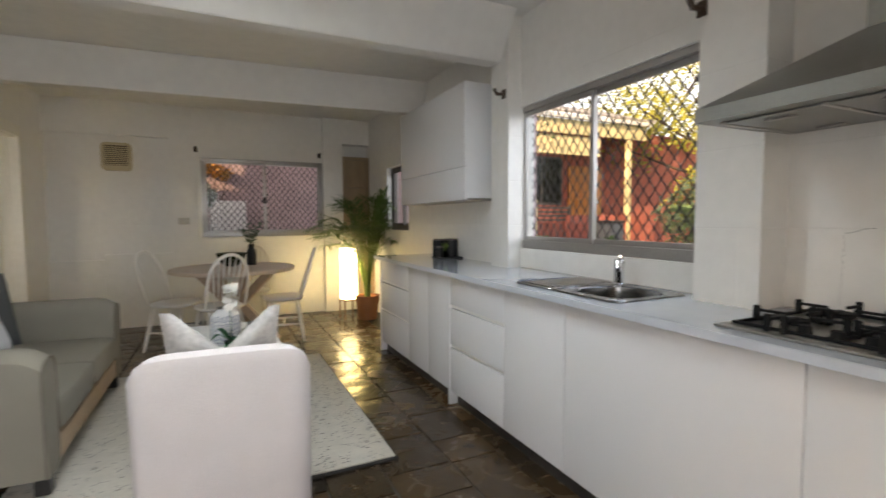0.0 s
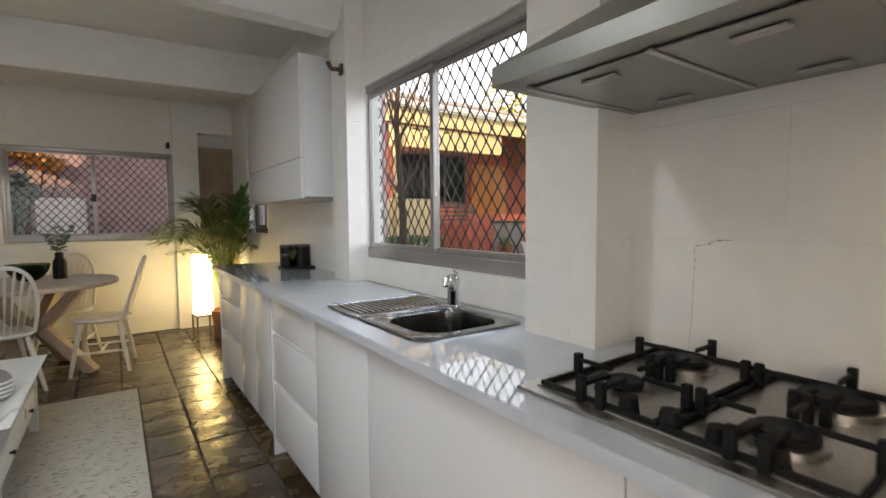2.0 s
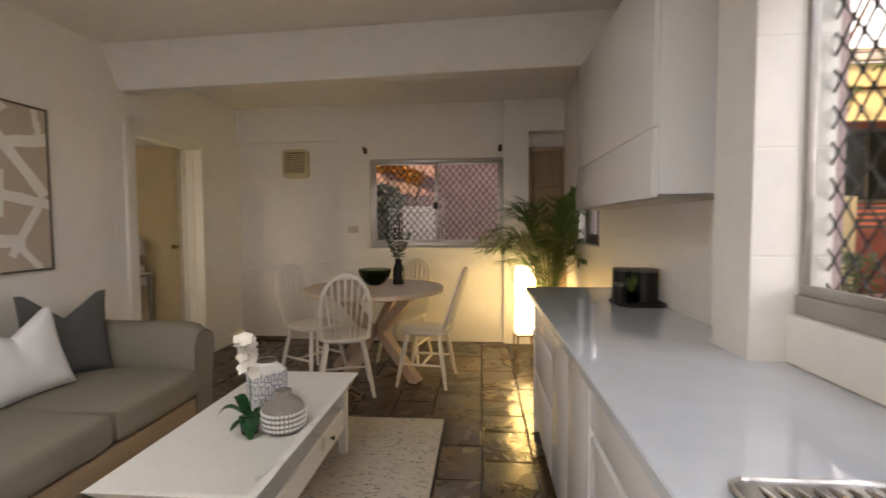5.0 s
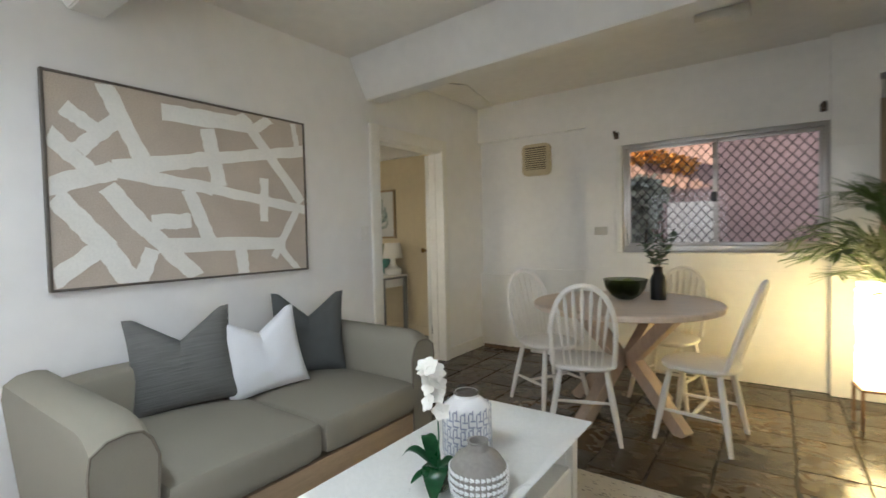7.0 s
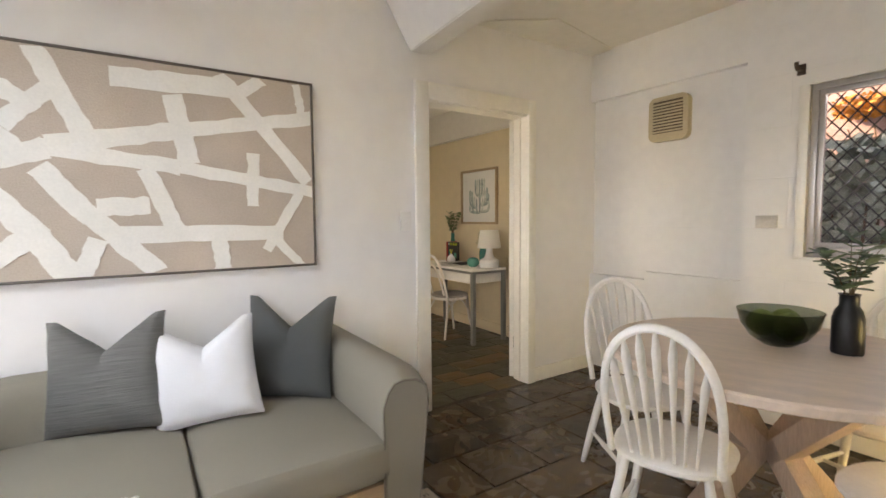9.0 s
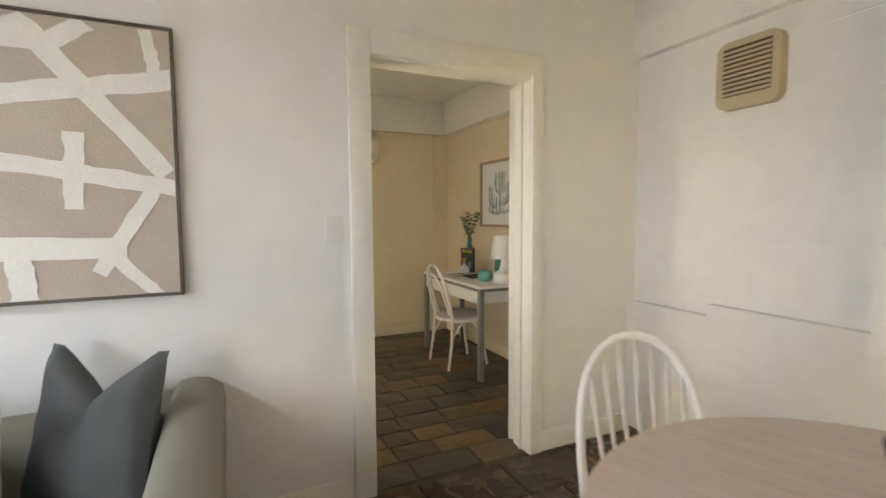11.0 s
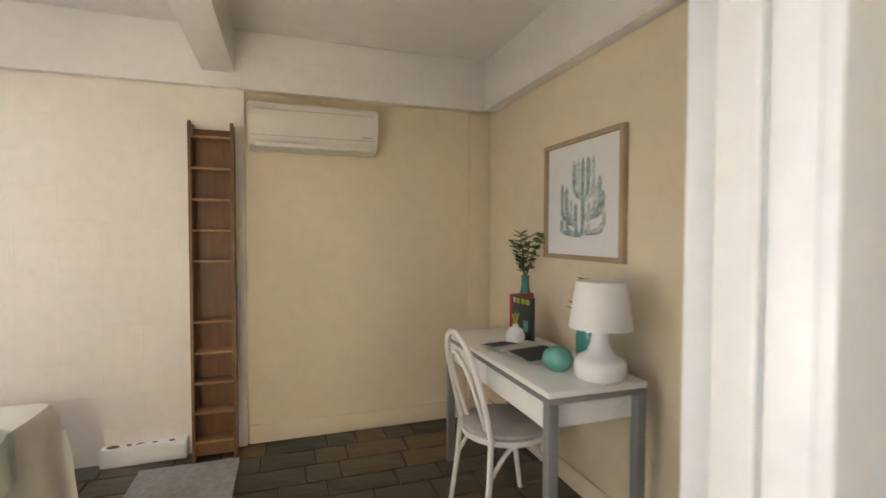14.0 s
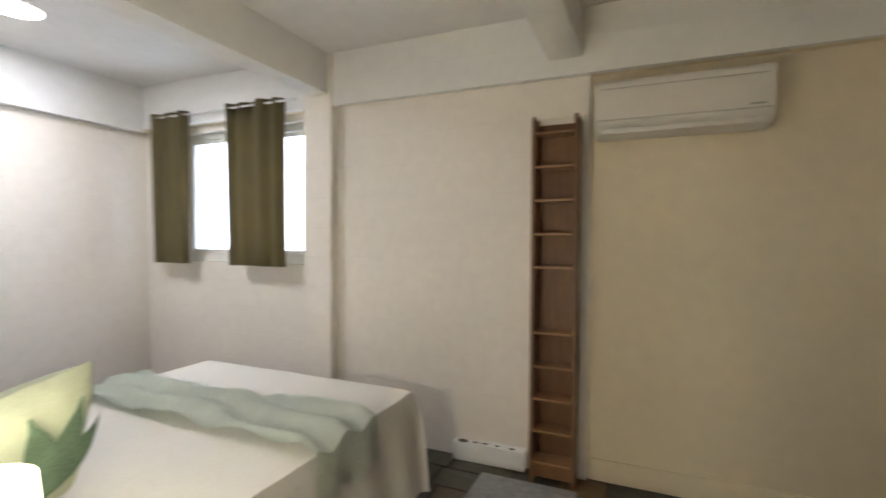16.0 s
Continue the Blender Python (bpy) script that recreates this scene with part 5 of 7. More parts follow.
sofa = thing("sofa", -1.785, 2.755, 0.0, 0, "oatmeal linen two-seat sofa with sloping arms standing against the wall", "sofa")
SL, SD = 1.69, 1.0
b = bmesh.new()
soft_box(b, 0.0, 0.10, 0.14, 0.22, SL - 0.10, 0.655, 0.06)
part("backrest", b, "sofa", sofa)
b = bmesh.new()
box(b, 0.05, 0.12, 0.10, SD - 0.04, SL - 0.12, 0.24, bevel=0.008)
part("seat_frame", b, "sofa", sofa)
b = bmesh.new()
box(b, SD - 0.045, 0.19, 0.13, SD - 0.02, SL - 0.19, 0.245, bevel=0.006)
part("front_rail", b, "sofa_base", sofa, "pale timber front rail")
for k in range(2):
    b = bmesh.new()
    soft_box(b, 0.18, 0.20 + 0.67 * k, 0.245, SD - 0.005, 0.20 + 0.67 * (k + 1) - 0.004, 0.425, 0.045, 0.018)
    part("seat_cushion", b, "sofa", sofa)
for k in range(2):
    b = bmesh.new()
    prof = []
    for i in range(17):
        q = i / 16
        prof.append((SD * (0.02 + 0.96 * q), 0.695 - 0.005 * q - 0.05 * max(0, (q - 0.88) / 0.12) ** 2))
    y0 = 0.0 if k == 0 else SL - 0.20
    lean = -0.03 if k == 0 else 0.03
    rows = []
    for x, z in prof:
        ring = [(x, y0 + 0.03 - lean * 0.2, 0.11), (x, y0 - 0.0 + lean * 0.4, z - 0.10), (x, y0 + 0.015 + lean * 0.6, z - 0.04), (x, y0 + 0.05 + lean * 0.3, z - 0.008), (x, y0 + 0.10, z),
                (x, y0 + 0.15 + lean * 0.3, z - 0.008), (x, y0 + 0.185 + lean * 0.6, z - 0.04), (x, y0 + 0.20 + lean * 0.4, z - 0.10), (x, y0 + 0.17, 0.11)]
        rows.append([b.verts.new(p) for p in ring])
    for r, s in zip(rows, rows[1:]):
        for i in range(9):
            b.faces.new((r[i], r[(i + 1) % 9], s[(i + 1) % 9], s[i]))
    b.faces.new(rows[0][::-1]), b.faces.new(rows[-1])
    arm = part("armrest", b, "sofa", sofa)
    bb = bmesh.new()
    tube(bb, [Vector(p) for p in ((SD * 0.981, y0 + 0.0 + lean * 0.4, 0.13), (SD * 0.981, y0 + lean * 0.4, 0.54), (SD * 0.981, y0 + 0.015 + lean * 0.6, 0.60), (SD * 0.981, y0 + 0.05 + lean * 0.3, 0.632), (SD * 0.981, y0 + 0.10, 0.64), (SD * 0.981, y0 + 0.15 + lean * 0.3, 0.632), (SD * 0.981, y0 + 0.185 + lean * 0.6, 0.60), (SD * 0.981, y0 + 0.20 + lean * 0.4, 0.54), (SD * 0.981, y0 + 0.17, 0.13))], 0.005, 6)
    part("piping", bb, "piping", arm, "piped seam")
for x in (0.07, SD - 0.09):
    for y in (0.07, SL - 0.13):
        b = bmesh.new()
        box(b, x, y, 0.0 if x < 0.5 else 0.022, x + 0.06, y + 0.06, 0.115, bevel=0.004)
        part("leg", b, "knob_black", sofa, "black block foot")

CU = "square cushion with a chopped top on the sofa"
cushion(pose(-1.465, 3.355, 0.43, -14, -5, 63), 0.47, 0.47, 0.15, "rib", "grey ribbed " + CU, 0.13, 1)
cushion(pose(-1.33, 3.72, 0.43, -14, -7, 72), 0.42, 0.43, 0.15, "white_cloth", "white cotton " + CU, 0.10, 2)
cushion(pose(-1.43, 4.05, 0.43, -15, 1, 56), 0.43, 0.49, 0.15, "char", "charcoal linen " + CU, 0.14, 3)

ac = thing("armchair", -0.11, 2.06, 0.0, -3, "pale boucle tub armchair with its back to the room entrance", "armchair")
b = bmesh.new()
n, rows = 30, []
for k in range(n + 1):
    a = math.pi * (1.0 + k / n)
    ca, sa = math.copysign(abs(math.cos(a)) ** 0.34, math.cos(a)), math.copysign(abs(math.sin(a)) ** 0.34, math.sin(a))
    ring = []
    back_ness = max(0, -math.sin(a))
    top = 0.46 + 0.32 * back_ness ** 0.25
    for o_, z in ((0.0, 0.10), (0.0, 0.12), (0.008, top - 0.05), (-0.006, top - 0.015), (-0.035, top), (-0.07, top - 0.015), (-0.085, top - 0.05), (-0.10, 0.30)):
        ring.append(b.verts.new(((0.312 + o_) * ca + 0.004, 0.36 + (0.36 + o_) * sa, z)))
    rows.append(ring)
for side in (0, 1):
    src = rows[0] if side == 0 else rows[-1]
    ext = [b.verts.new(v_.co + Vector((0, 0.06, -0.03 if 1 < i < 7 else 0))) for i, v_ in enumerate(src)]
    if side == 0:
        rows.insert(0, ext)
    else:
        rows.append(ext)
for r, s in zip(rows, rows[1:]):
    for i in range(8):
        b.faces.new((r[i], r[(i + 1) % 8], s[(i + 1) % 8], s[i]))
b.faces.new(rows[0][::-1]), b.faces.new(rows[-1])
part("shell", b, "pink_cloth", ac)
b = bmesh.new()
soft_box(b, -0.215, 0.09, 0.12, 0.215, 0.52, 0.40, 0.05, 0.015)
part("seat_cushion", b, "pink_cloth", ac)
for sx in (-1, 1):
    for y in (0.10, 0.36):
        b = bmesh.new()
        rod(b, (sx * 0.21, y, 0.022 if y > 0.27 else 0.0), (sx * 0.21, y, 0.11), 0.018, 0.024)
        part("leg", b, "knob_black", ac, "short black foot")
cushion(pose(-0.10, 2.37, 0.405, 12, 0, 0), 0.43, 0.50, 0.13, "cushion_grey", "pale grey patterned cushion with a chopped top on the armchair", 0.17, 4)

# unseen ceiling batten, assumed over the kitchen end of the room
kb = thing("batten_light", -0.15, 2.0, CEIL, 0, "assumed fluorescent batten light on the living room ceiling, out of view", "ceiling light")
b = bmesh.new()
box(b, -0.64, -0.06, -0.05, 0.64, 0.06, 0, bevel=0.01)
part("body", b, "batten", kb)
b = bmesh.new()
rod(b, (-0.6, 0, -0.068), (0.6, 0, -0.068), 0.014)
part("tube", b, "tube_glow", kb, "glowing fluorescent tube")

# ---- on the living room walls ----
pt = thing("painting", -1.795, 3.625, 1.52, 0, "large taupe abstract canvas with white crossing strokes, dark framed", "painting")
b = bmesh.new()
box(b, 0.0, -0.69, -0.485, 0.026, 0.69, 0.485)
cv = part("canvas", b, "canvas", pt)
b = bmesh.new()
for r in ((0, -0.702, -0.497, 0.034, -0.69, 0.497), (0, 0.69, -0.497, 0.034, 0.702, 0.497), (0, -0.69, -0.497, 0.034, 0.69, -0.485), (0, -0.69, 0.485, 0.034, 0.69, 0.497)):
    box(b, *r, bevel=0.002)
part("frame", b, "frame_dark", pt)


def stroke(k, y0, z0, y1, z1, w, r_):
    """One broad brush stroke lying on the canvas, with uneven edges, clipped to it."""
    bm = bmesh.new()
    d = Vector((0, y1 - y0, z1 - z0))
    n = Vector((0, -d.z, d.y)).normalized()
    rows = []
    for i in range(11):
        q = i / 10
        p = Vector((0, y0, z0)) + d * q
        e = []
        for s in (-1, 1):
            c = p + n * s * (w / 2 + r_.uniform(-0.005, 0.005))
            c.y, c.z = max(-0.688, min(0.688, c.y)), max(-0.483, min(0.483, c.z))
            c.x = 0.0272 + 0.00012 * k
            e.append(bm.verts.new(c))
        rows.append(e)
    for a, c in zip(rows, rows[1:]):
        bm.faces.new((a[0], a[1], c[1], c[0]))
    part("brush_stroke", bm, "canvas_white", cv)


STROKES_A = [(3.16, 2.01, 3.32, 1.66, 0.08), (2.92, 1.49, 3.19, 1.59, 0.086), (3.19, 1.6, 3.66, 1.7, 0.08), (3.66, 1.7, 4.33, 1.83, 0.069), (3.0, 1.86, 3.12, 1.78, 0.071), (3.05, 1.67, 3.22, 1.85, 0.069), (2.93, 1.74, 3.11, 1.56, 0.075), (3.42, 1.92, 3.92, 1.93, 0.092), (3.66, 1.87, 3.72, 1.55, 0.086), (3.86, 2.0, 4.29, 1.48, 0.069), (3.92, 1.89, 4.07, 2.0, 0.057), (4.24, 2.0, 4.27, 1.8, 0.043), (3.17, 1.59, 3.68, 1.53, 0.069), (3.68, 1.53, 4.33, 1.43, 0.063)]
STROKES_B = [(4.01, 1.62, 4.0, 1.35, 0.057), (2.95, 1.46, 3.15, 1.21, 0.098), (3.13, 1.24, 3.26, 1.01, 0.098), (3.16, 1.51, 3.33, 1.29, 0.086), (3.31, 1.32, 3.58, 1.03, 0.086), (3.35, 1.34, 3.55, 1.35, 0.08), (3.54, 1.52, 3.65, 1.24, 0.075), (3.38, 1.22, 4.15, 1.21, 0.08), (4.27, 1.46, 4.06, 1.12, 0.052), (2.92, 1.06, 3.15, 1.24, 0.086), (3.28, 1.02, 3.35, 1.2, 0.075), (3.84, 1.18, 3.85, 1.02, 0.075), (4.09, 1.2, 4.25, 1.02, 0.046)]
r_ = rng(21)
for k, (y0, z0, y1, z1, w_) in enumerate(STROKES_A + STROKES_B):
    stroke(k, y0 - 3.625, z0 - 1.52, y1 - 3.625, z1 - 1.52, w_, r_)

vt = thing("wall_vent", -1.135, 6.734, 1.975, 0, "aged cream plastic exhaust fan grille in the wall recess", "vent")
b = bmesh.new()
slab(b, round_rect(-0.147, -0.158, 0.147, 0.158, 0.05), 0, 0.05)
o = part("housing", b, "bakelite", vt)
o.matrix_basis = pose(0, 0, 0, 90, 0, 0)
b = bmesh.new()
box(b, -0.11, -0.055, -0.10, 0.11, -0.0505, 0.125, bevel=0.002)
part("backing", b, "stem", vt, "dark grille backing")
for k in range(10):
    b = bmesh.new()
    z = -0.095 + 0.0215 * k
    box(b, -0.112, -0.064, z, 0.112, -0.052, z + 0.011, bevel=0.002, m=None)
    part("slat", b, "bakelite", vt)


def wall_plate(name, m, w, h, dots, mat, label, category):
    t = new(name)
    t.matrix_basis = m
    tagged(t, label, category)
    b = bmesh.new()
    box(b, -w / 2, -0.009, -h / 2, w / 2, 0, h / 2, bevel=0.003)
    part("plate", b, mat, t)
    for x, z in dots:
        b = bmesh.new()
        box(b, x - 0.008, -0.016, z - 0.005, x + 0.008, -0.009, z + 0.005, bevel=0.002)
        part("rocker", b, mat, t)


wall_plate("light_switch", pose(-1.80, 4.915, 1.262, 0, 0, 90), 0.076, 0.118, [(0, 0)], "plastic", "white plastic light switch beside the doorway", "light switch")
wall_plate("power_outlet", pose(-0.485, 6.68, 1.24), 0.118, 0.075, [(-0.03, 0.02), (0.03, 0.02)], "seam", "white double power outlet below the dining window", "power outlet")

# niche shelves
nf = thing("niche_shelf", 1.625, 6.62, 0.95, 0, "painted shelf frame set into the wall niche", "shelf")
b = bmesh.new()
for r in ((-0.19, 0.05, 0.0, -0.155, 0.10, 1.16), (0.155, 0.05, 0.0, 0.19, 0.10, 1.16), (-0.155, 0.05, 1.12, 0.155, 0.10, 1.16)):
    box(b, *r, bevel=0.003)
part("frame", b, "niche_wood", nf)
b = bmesh.new()
box(b, -0.186, 0.14, 0.02, 0.186, 0.172, 1.15, bevel=0.002)
part("back_panel", b, "niche_wood", nf, "faded tan back panel")
for z in (0.35, 0.74):
    b = bmesh.new()
    box(b, -0.155, 0.045, z, 0.155, 0.138, z + 0.022, bevel=0.003)
    part("shelf_board", b, "niche_wood", nf)

# cracks in the plaster of the splashback
r_ = rng(8)
b = bmesh.new()
px = [(1.10, 0.925), (1.095, 1.0), (1.092, 1.06), (1.09, 1.185), (1.06, 1.19), (1.045, 1.20), (1.0, 1.203)]
for (ya, za), (yb, zb) in zip(px, px[1:]):
    for i in range(6):
        q0, q1 = i / 6, (i + 0.7) / 6
        tube(b, [(1.7995, ya + (yb - ya) * q + r_.uniform(-0.002, 0.002), za + (zb - za) * q) for q in (q0, q1)], r_.uniform(0.0002, 0.0008) * (1.6 if za > 1.18 else 1), 4)
tagged(part("plaster_crack", b, "crack"), "stepped crack in the white splashback plaster", "crack")

# dining ceiling light
cl = thing("ceiling_light", 0.575, 5.74, CEIL, 0, "small unlit ceiling light fitting over the dining table", "ceiling light")
b = bmesh.new()
box(b, -0.15, -0.08, -0.06, 0.15, 0.08, 0, bevel=0.012)
part("diffuser", b, "batten", cl)

# ---- floor lamp and palm in the dining corner ----
fl = thing("floor_lamp", 1.345, 6.06, 0, 8, "glowing paper column floor lamp on a dark stand", "floor lamp")
r_ = rng(4)
for k in range(16):
    z0, z1 = 0.25 + 0.04 * k, 0.25 + 0.04 * (k + 1)
    g = r_.uniform(-0.004, 0.004)
    b = bmesh.new()
    box(b, -0.08 + g, -0.08 + g, z0 + 0.001, 0.08 - g, 0.08 - g, z1 - 0.001, bevel=0.008)
    part("paper_band", b, "paper_glow", fl)
for sx in (-1, 1):
    for sy in (-1, 1):
        b = bmesh.new()
        box(b, sx * 0.085 - 0.008, sy * 0.085 - 0.008, 0, sx * 0.085 + 0.008, sy * 0.085 + 0.008, 0.25, bevel=0.002)
        part("leg", b, "walnut", fl)
b = bmesh.new()
box(b, -0.093, -0.093, 0.235, 0.093, 0.093, 0.249, bevel=0.003)
part("base", b, "walnut", fl)
lamp_light("floor_lamp_light", "POINT", pose(1.335, 5.92, 0.62), 4.6, (1.0, 0.70, 0.20), 0.08)

palm = thing("palm", 1.55, 5.93, 0, 0, "feathery potted palm in a wicker pot in the corner", "plant")
b = bmesh.new()
lathe(b, [(0, 0), (0.11, 0), (0.15, 0.28), (0.155, 0.30), (0.14, 0.30), (0.12, 0.26), (0, 0.26)], 26)
part("pot", b, "terracotta", palm, "terracotta pot")
st, r_ = bmesh.new(), rng(17)
fr = []
for k in range(38):
    a = 2 * math.pi * k / 38 + r_.uniform(-0.25, 0.25)
    reach, h = r_.uniform(0.22, 0.66), r_.uniform(0.92, 1.66)
    if math.cos(a) > 0.25:
        reach = min(reach, 0.24 / math.cos(a))
    pts = []
    for i in range(9):
        q = i / 8
        pts.append(Vector((0.03 * math.cos(a) + reach * q ** 1.8 * math.cos(a), 0.03 * math.sin(a) + reach * q ** 1.8 * math.sin(a), 0.27 + h * (1.25 * q - 0.35 * q ** 3 * (1 + reach)))))
    tube(st, pts, [0.008 - 0.0008 * i for i in range(9)], 5)
    fr.append((pts, a))
part("stem", st, "leaf", palm)
for pts, a in fr:
    lf = bmesh.new()
    for i in range(30):
        q = 0.34 + 0.66 * i / 29
        j = min(7, int(q * 8))
        p = pts[j].lerp(pts[j + 1], q * 8 - j)
        d = (pts[j + 1] - pts[j]).normalized()
        side = d.cross(Vector((0, 0, 1))).normalized()
        ln = 0.21 * math.sin(math.pi * min(1, 0.12 + 0.80 * (1 - (q - 0.34) / 0.66) + 0.08)) + 0.04
        for s in (-1, 1):
            tip = p + (side * s * 0.75 + d * 0.65 + Vector((0, 0, r_.uniform(-0.25, 0.12)))) * ln
            tip.x, tip.y = min(tip.x, 0.235), min(tip.y, 0.66)
            leaf_blade(lf, p, tip, 0.015, 0.02)
    part("frond", lf, "leaf", palm)
ps = thing("pedestal", 1.715, 6.50, 0, 0, "brown timber pedestal box behind the palm", "pedestal")
b = bmesh.new()
box(b, -0.08, -0.10, 0, 0.08, 0.10, 0.86, bevel=0.004)
part("box", b, "sofa_base", ps)
b = bmesh.new()
box(b, -0.083, -0.105, 0.861, 0.083, 0.105, 0.885, bevel=0.004)
part("top", b, "sofa_base", ps)

# ---- bedroom ----
bs = thing("shelf_rack", -4.42, 4.842, 0, 0, "tall narrow stained pine media rack against the wall", "shelf")
for y in (0, 0.222):
    b = bmesh.new()
    outline = [(0, 0.0), (-0.13, 0.0), (-0.13, 1.955), (-0.12, 1.985), (-0.09, 1.97), (-0.05, 1.968), (-0.015, 1.985), (0, 1.965)]
    slab(b, [(x, z) for x, z in outline], 0, 0.016)
    o = part("side_panel", b, "walnut", bs)
    o.matrix_basis = pose(0, y + 0.016, 0, 90, 0, 0)
# boards take the lighter tone in place of light on their edges
for z in (0.12, 0.29, 0.465, 0.643, 0.826, 1.18, 1.36, 1.54, 1.72, 1.90):
    b = bmesh.new()
    box(b, -0.125, 0.017, z - 0.012, -0.004, 0.221, z, bevel=0.002)
    part("shelf_board", b, "walnut_lit", bs, "pine shelf board, coloured lighter for light on its edges")
b = bmesh.new()
box(b, -0.134, 0.017, 0.06, -0.126, 0.221, 1.95), box(b, -0.12, 0.017, 1.905, -0.11, 0.221, 1.955), box(b, -0.03, 0.017, 0.03, -0.02, 0.221, 0.10)
part("back_panel", b, "walnut", bs)

air = thing("air_conditioner", -4.60, 5.16, 1.855, 0, "off-white split air conditioner mounted high on the wall", "air conditioner")
b = bmesh.new()
outline = [(0.0, 0.0), (0.10, 0.0), (0.165, 0.035), (0.185, 0.075), (0.19, 0.235), (0.175, 0.265), (0.15, 0.275), (0.0, 0.275)]
slab(b, outline, 0, 0.775)
bmesh.ops.bevel(b, geom=b.edges[:], offset=0.008, segments=2, affect="EDGES")
o = part("casing", b, "ac", air)
o.matrix_basis = Matrix(((1, 0, 0, 0), (0, 0, 1, 0), (0, 1, 0, 0), (0, 0, 0, 1)))
b = bmesh.new()
box(b, 0.188, 0.03, 0.222, 0.1925, 0.745, 0.227), box(b, 0.178, 0.015, 0.068, 0.188, 0.76, 0.074)
part("panel_seam", b, "seam", air, "grey panel seams")
b = bmesh.new()
box(b, 0.13, 0.04, 0.006, 0.172, 0.735, 0.03, bevel=0.004)
part("louvre", b, "ac", air)
b = bmesh.new()
box(b, 0.189, 0.675, 0.085, 0.1925, 0.735, 0.093)
part("badge", b, "alum", air)

desk = thing("desk", -4.01, 6.258, 0, 0, "white topped writing desk with grey metal legs against the wall", "desk")
DW, DD = 1.135, 0.44
b = bmesh.new()
box(b, 0, 0, 0.74, DW, DD, 0.764, bevel=0.004)
part("desktop", b, "white_lac", desk)
for x in (0.0, DW - 0.045):
    for y in (0.0, DD - 0.045):
        b = bmesh.new()
        box(b, x + 0.002, y + 0.002, 0, x + 0.043, y + 0.043, 0.716, bevel=0.003)
        part("leg", b, "desk_leg", desk)
b = bmesh.new()
for r in ((0.045, 0.004, 0.716, DW - 0.045, 0.03, 0.738), (0.045, DD - 0.03, 0.716, DW - 0.045, DD - 0.004, 0.738), (0.004, 0.0, 0.716, 0.043, DD, 0.738), (DW - 0.043, 0.0, 0.716, DW - 0.004, DD, 0.738)):
    box(b, *r, bevel=0.002)
part("leg_frame", b, "desk_leg", desk)
for k in range(2):
    b = bmesh.new()
    box(b, 0.05 + 0.52 * k, 0.006, 0.618, 0.05 + 0.52 * (k + 1) - 0.006, 0.024, 0.714, bevel=0.002)
    part("drawer_front", b, "white_lac", desk)
b = bmesh.new()
box(b, 0.05, 0.026, 0.618, DW - 0.05, DD - 0.03, 0.633), box(b, DW - 0.05, 0.045, 0.618, DW - 0.035, DD - 0.045, 0.715)
part("drawer_box", b, "white_lac", desk)

bc = thing("bentwood_chair", -3.42, 6.35, 0, 2, "white bentwood chair with a greyed timber seat at the desk", "chair")
b = bmesh.new()
lathe(b, [(0, 0.43), (0.185, 0.43), (0.20, 0.437), (0.20, 0.452), (0.19, 0.458), (0, 0.454)], 36)
part("seat", b, "seat_grey", bc)
b = bmesh.new()
lathe(b, [(0.17, 0.405), (0.204, 0.405), (0.206, 0.43), (0.17, 0.43)], 36)
part("seat_ring", b, "chair", bc)
hoop = []
for k in range(29):
    a = math.pi * k / 28
    v_ = math.sin(a) ** 0.55
    hoop.append(Vector((-0.185 * math.cos(a) * (0.92 + 0.12 * math.sin(a)), -0.15 - 0.11 * v_, 0.43 + 0.46 * v_)))
for k, sx in enumerate((-1, 1)):
    b = bmesh.new()
    tube(b, [(sx * 0.17, -0.155, 0.43), (sx * 0.178, -0.165, 0.25), (sx * 0.185, -0.20, 0.0)], [0.014, 0.014, 0.012], 10)
    part("leg", b, "chair", bc)
    b = bmesh.new()
    tube(b, [(sx * 0.14, 0.13, 0.43), (sx * 0.155, 0.15, 0.22), (sx * 0.175, 0.19, 0.0)], [0.016, 0.015, 0.012], 10)
    part("leg", b, "chair", bc)
    b = bmesh.new()
    arc = [Vector((sx * 0.168, -0.16 + 0.31 * q, 0.26 + 0.15 * math.sin(math.pi * q))) for q in [i / 12 for i in range(13)]]
    tube(b, arc, 0.010, 8)
    part("bent_brace", b, "chair", bc)
b = bmesh.new()
tube(b, hoop, 0.014, 10)
part("bow", b, "chair", bc)
b = bmesh.new()
inner = [Vector((p.x * 0.62, p.y + 0.004, 0.45 + (p.z - 0.43) * 0.76)) for p in hoop]
tube(b, inner, 0.011, 10)
part("inner_bow", b, "chair", bc)

dl = thing("table_lamp", -2.985, 6.56, 0.765, 0, "white ceramic table lamp with a drum shade on the desk", "table lamp")
b = bmesh.new()
lathe(b, [(0, 0), (0.094, 0), (0.101, 0.008), (0.103, 0.060), (0.097, 0.076), (0.080, 0.086), (0.054, 0.10), (0.041, 0.13), (0.034, 0.17), (0.034, 0.20), (0.02, 0.205), (0.012, 0.26), (0, 0.26)], 36)
part("lamp_base", b, "porcelain", dl)
b = bmesh.new()
lathe(b, [(0.124, 0.20), (0.097, 0.385), (0.093, 0.385), (0.120, 0.202), (0.124, 0.20)], 40)
lathe(b, [(0.0, 0.378), (0.094, 0.381), (0.094, 0.378)], 24)
part("shade", b, "shade", dl)

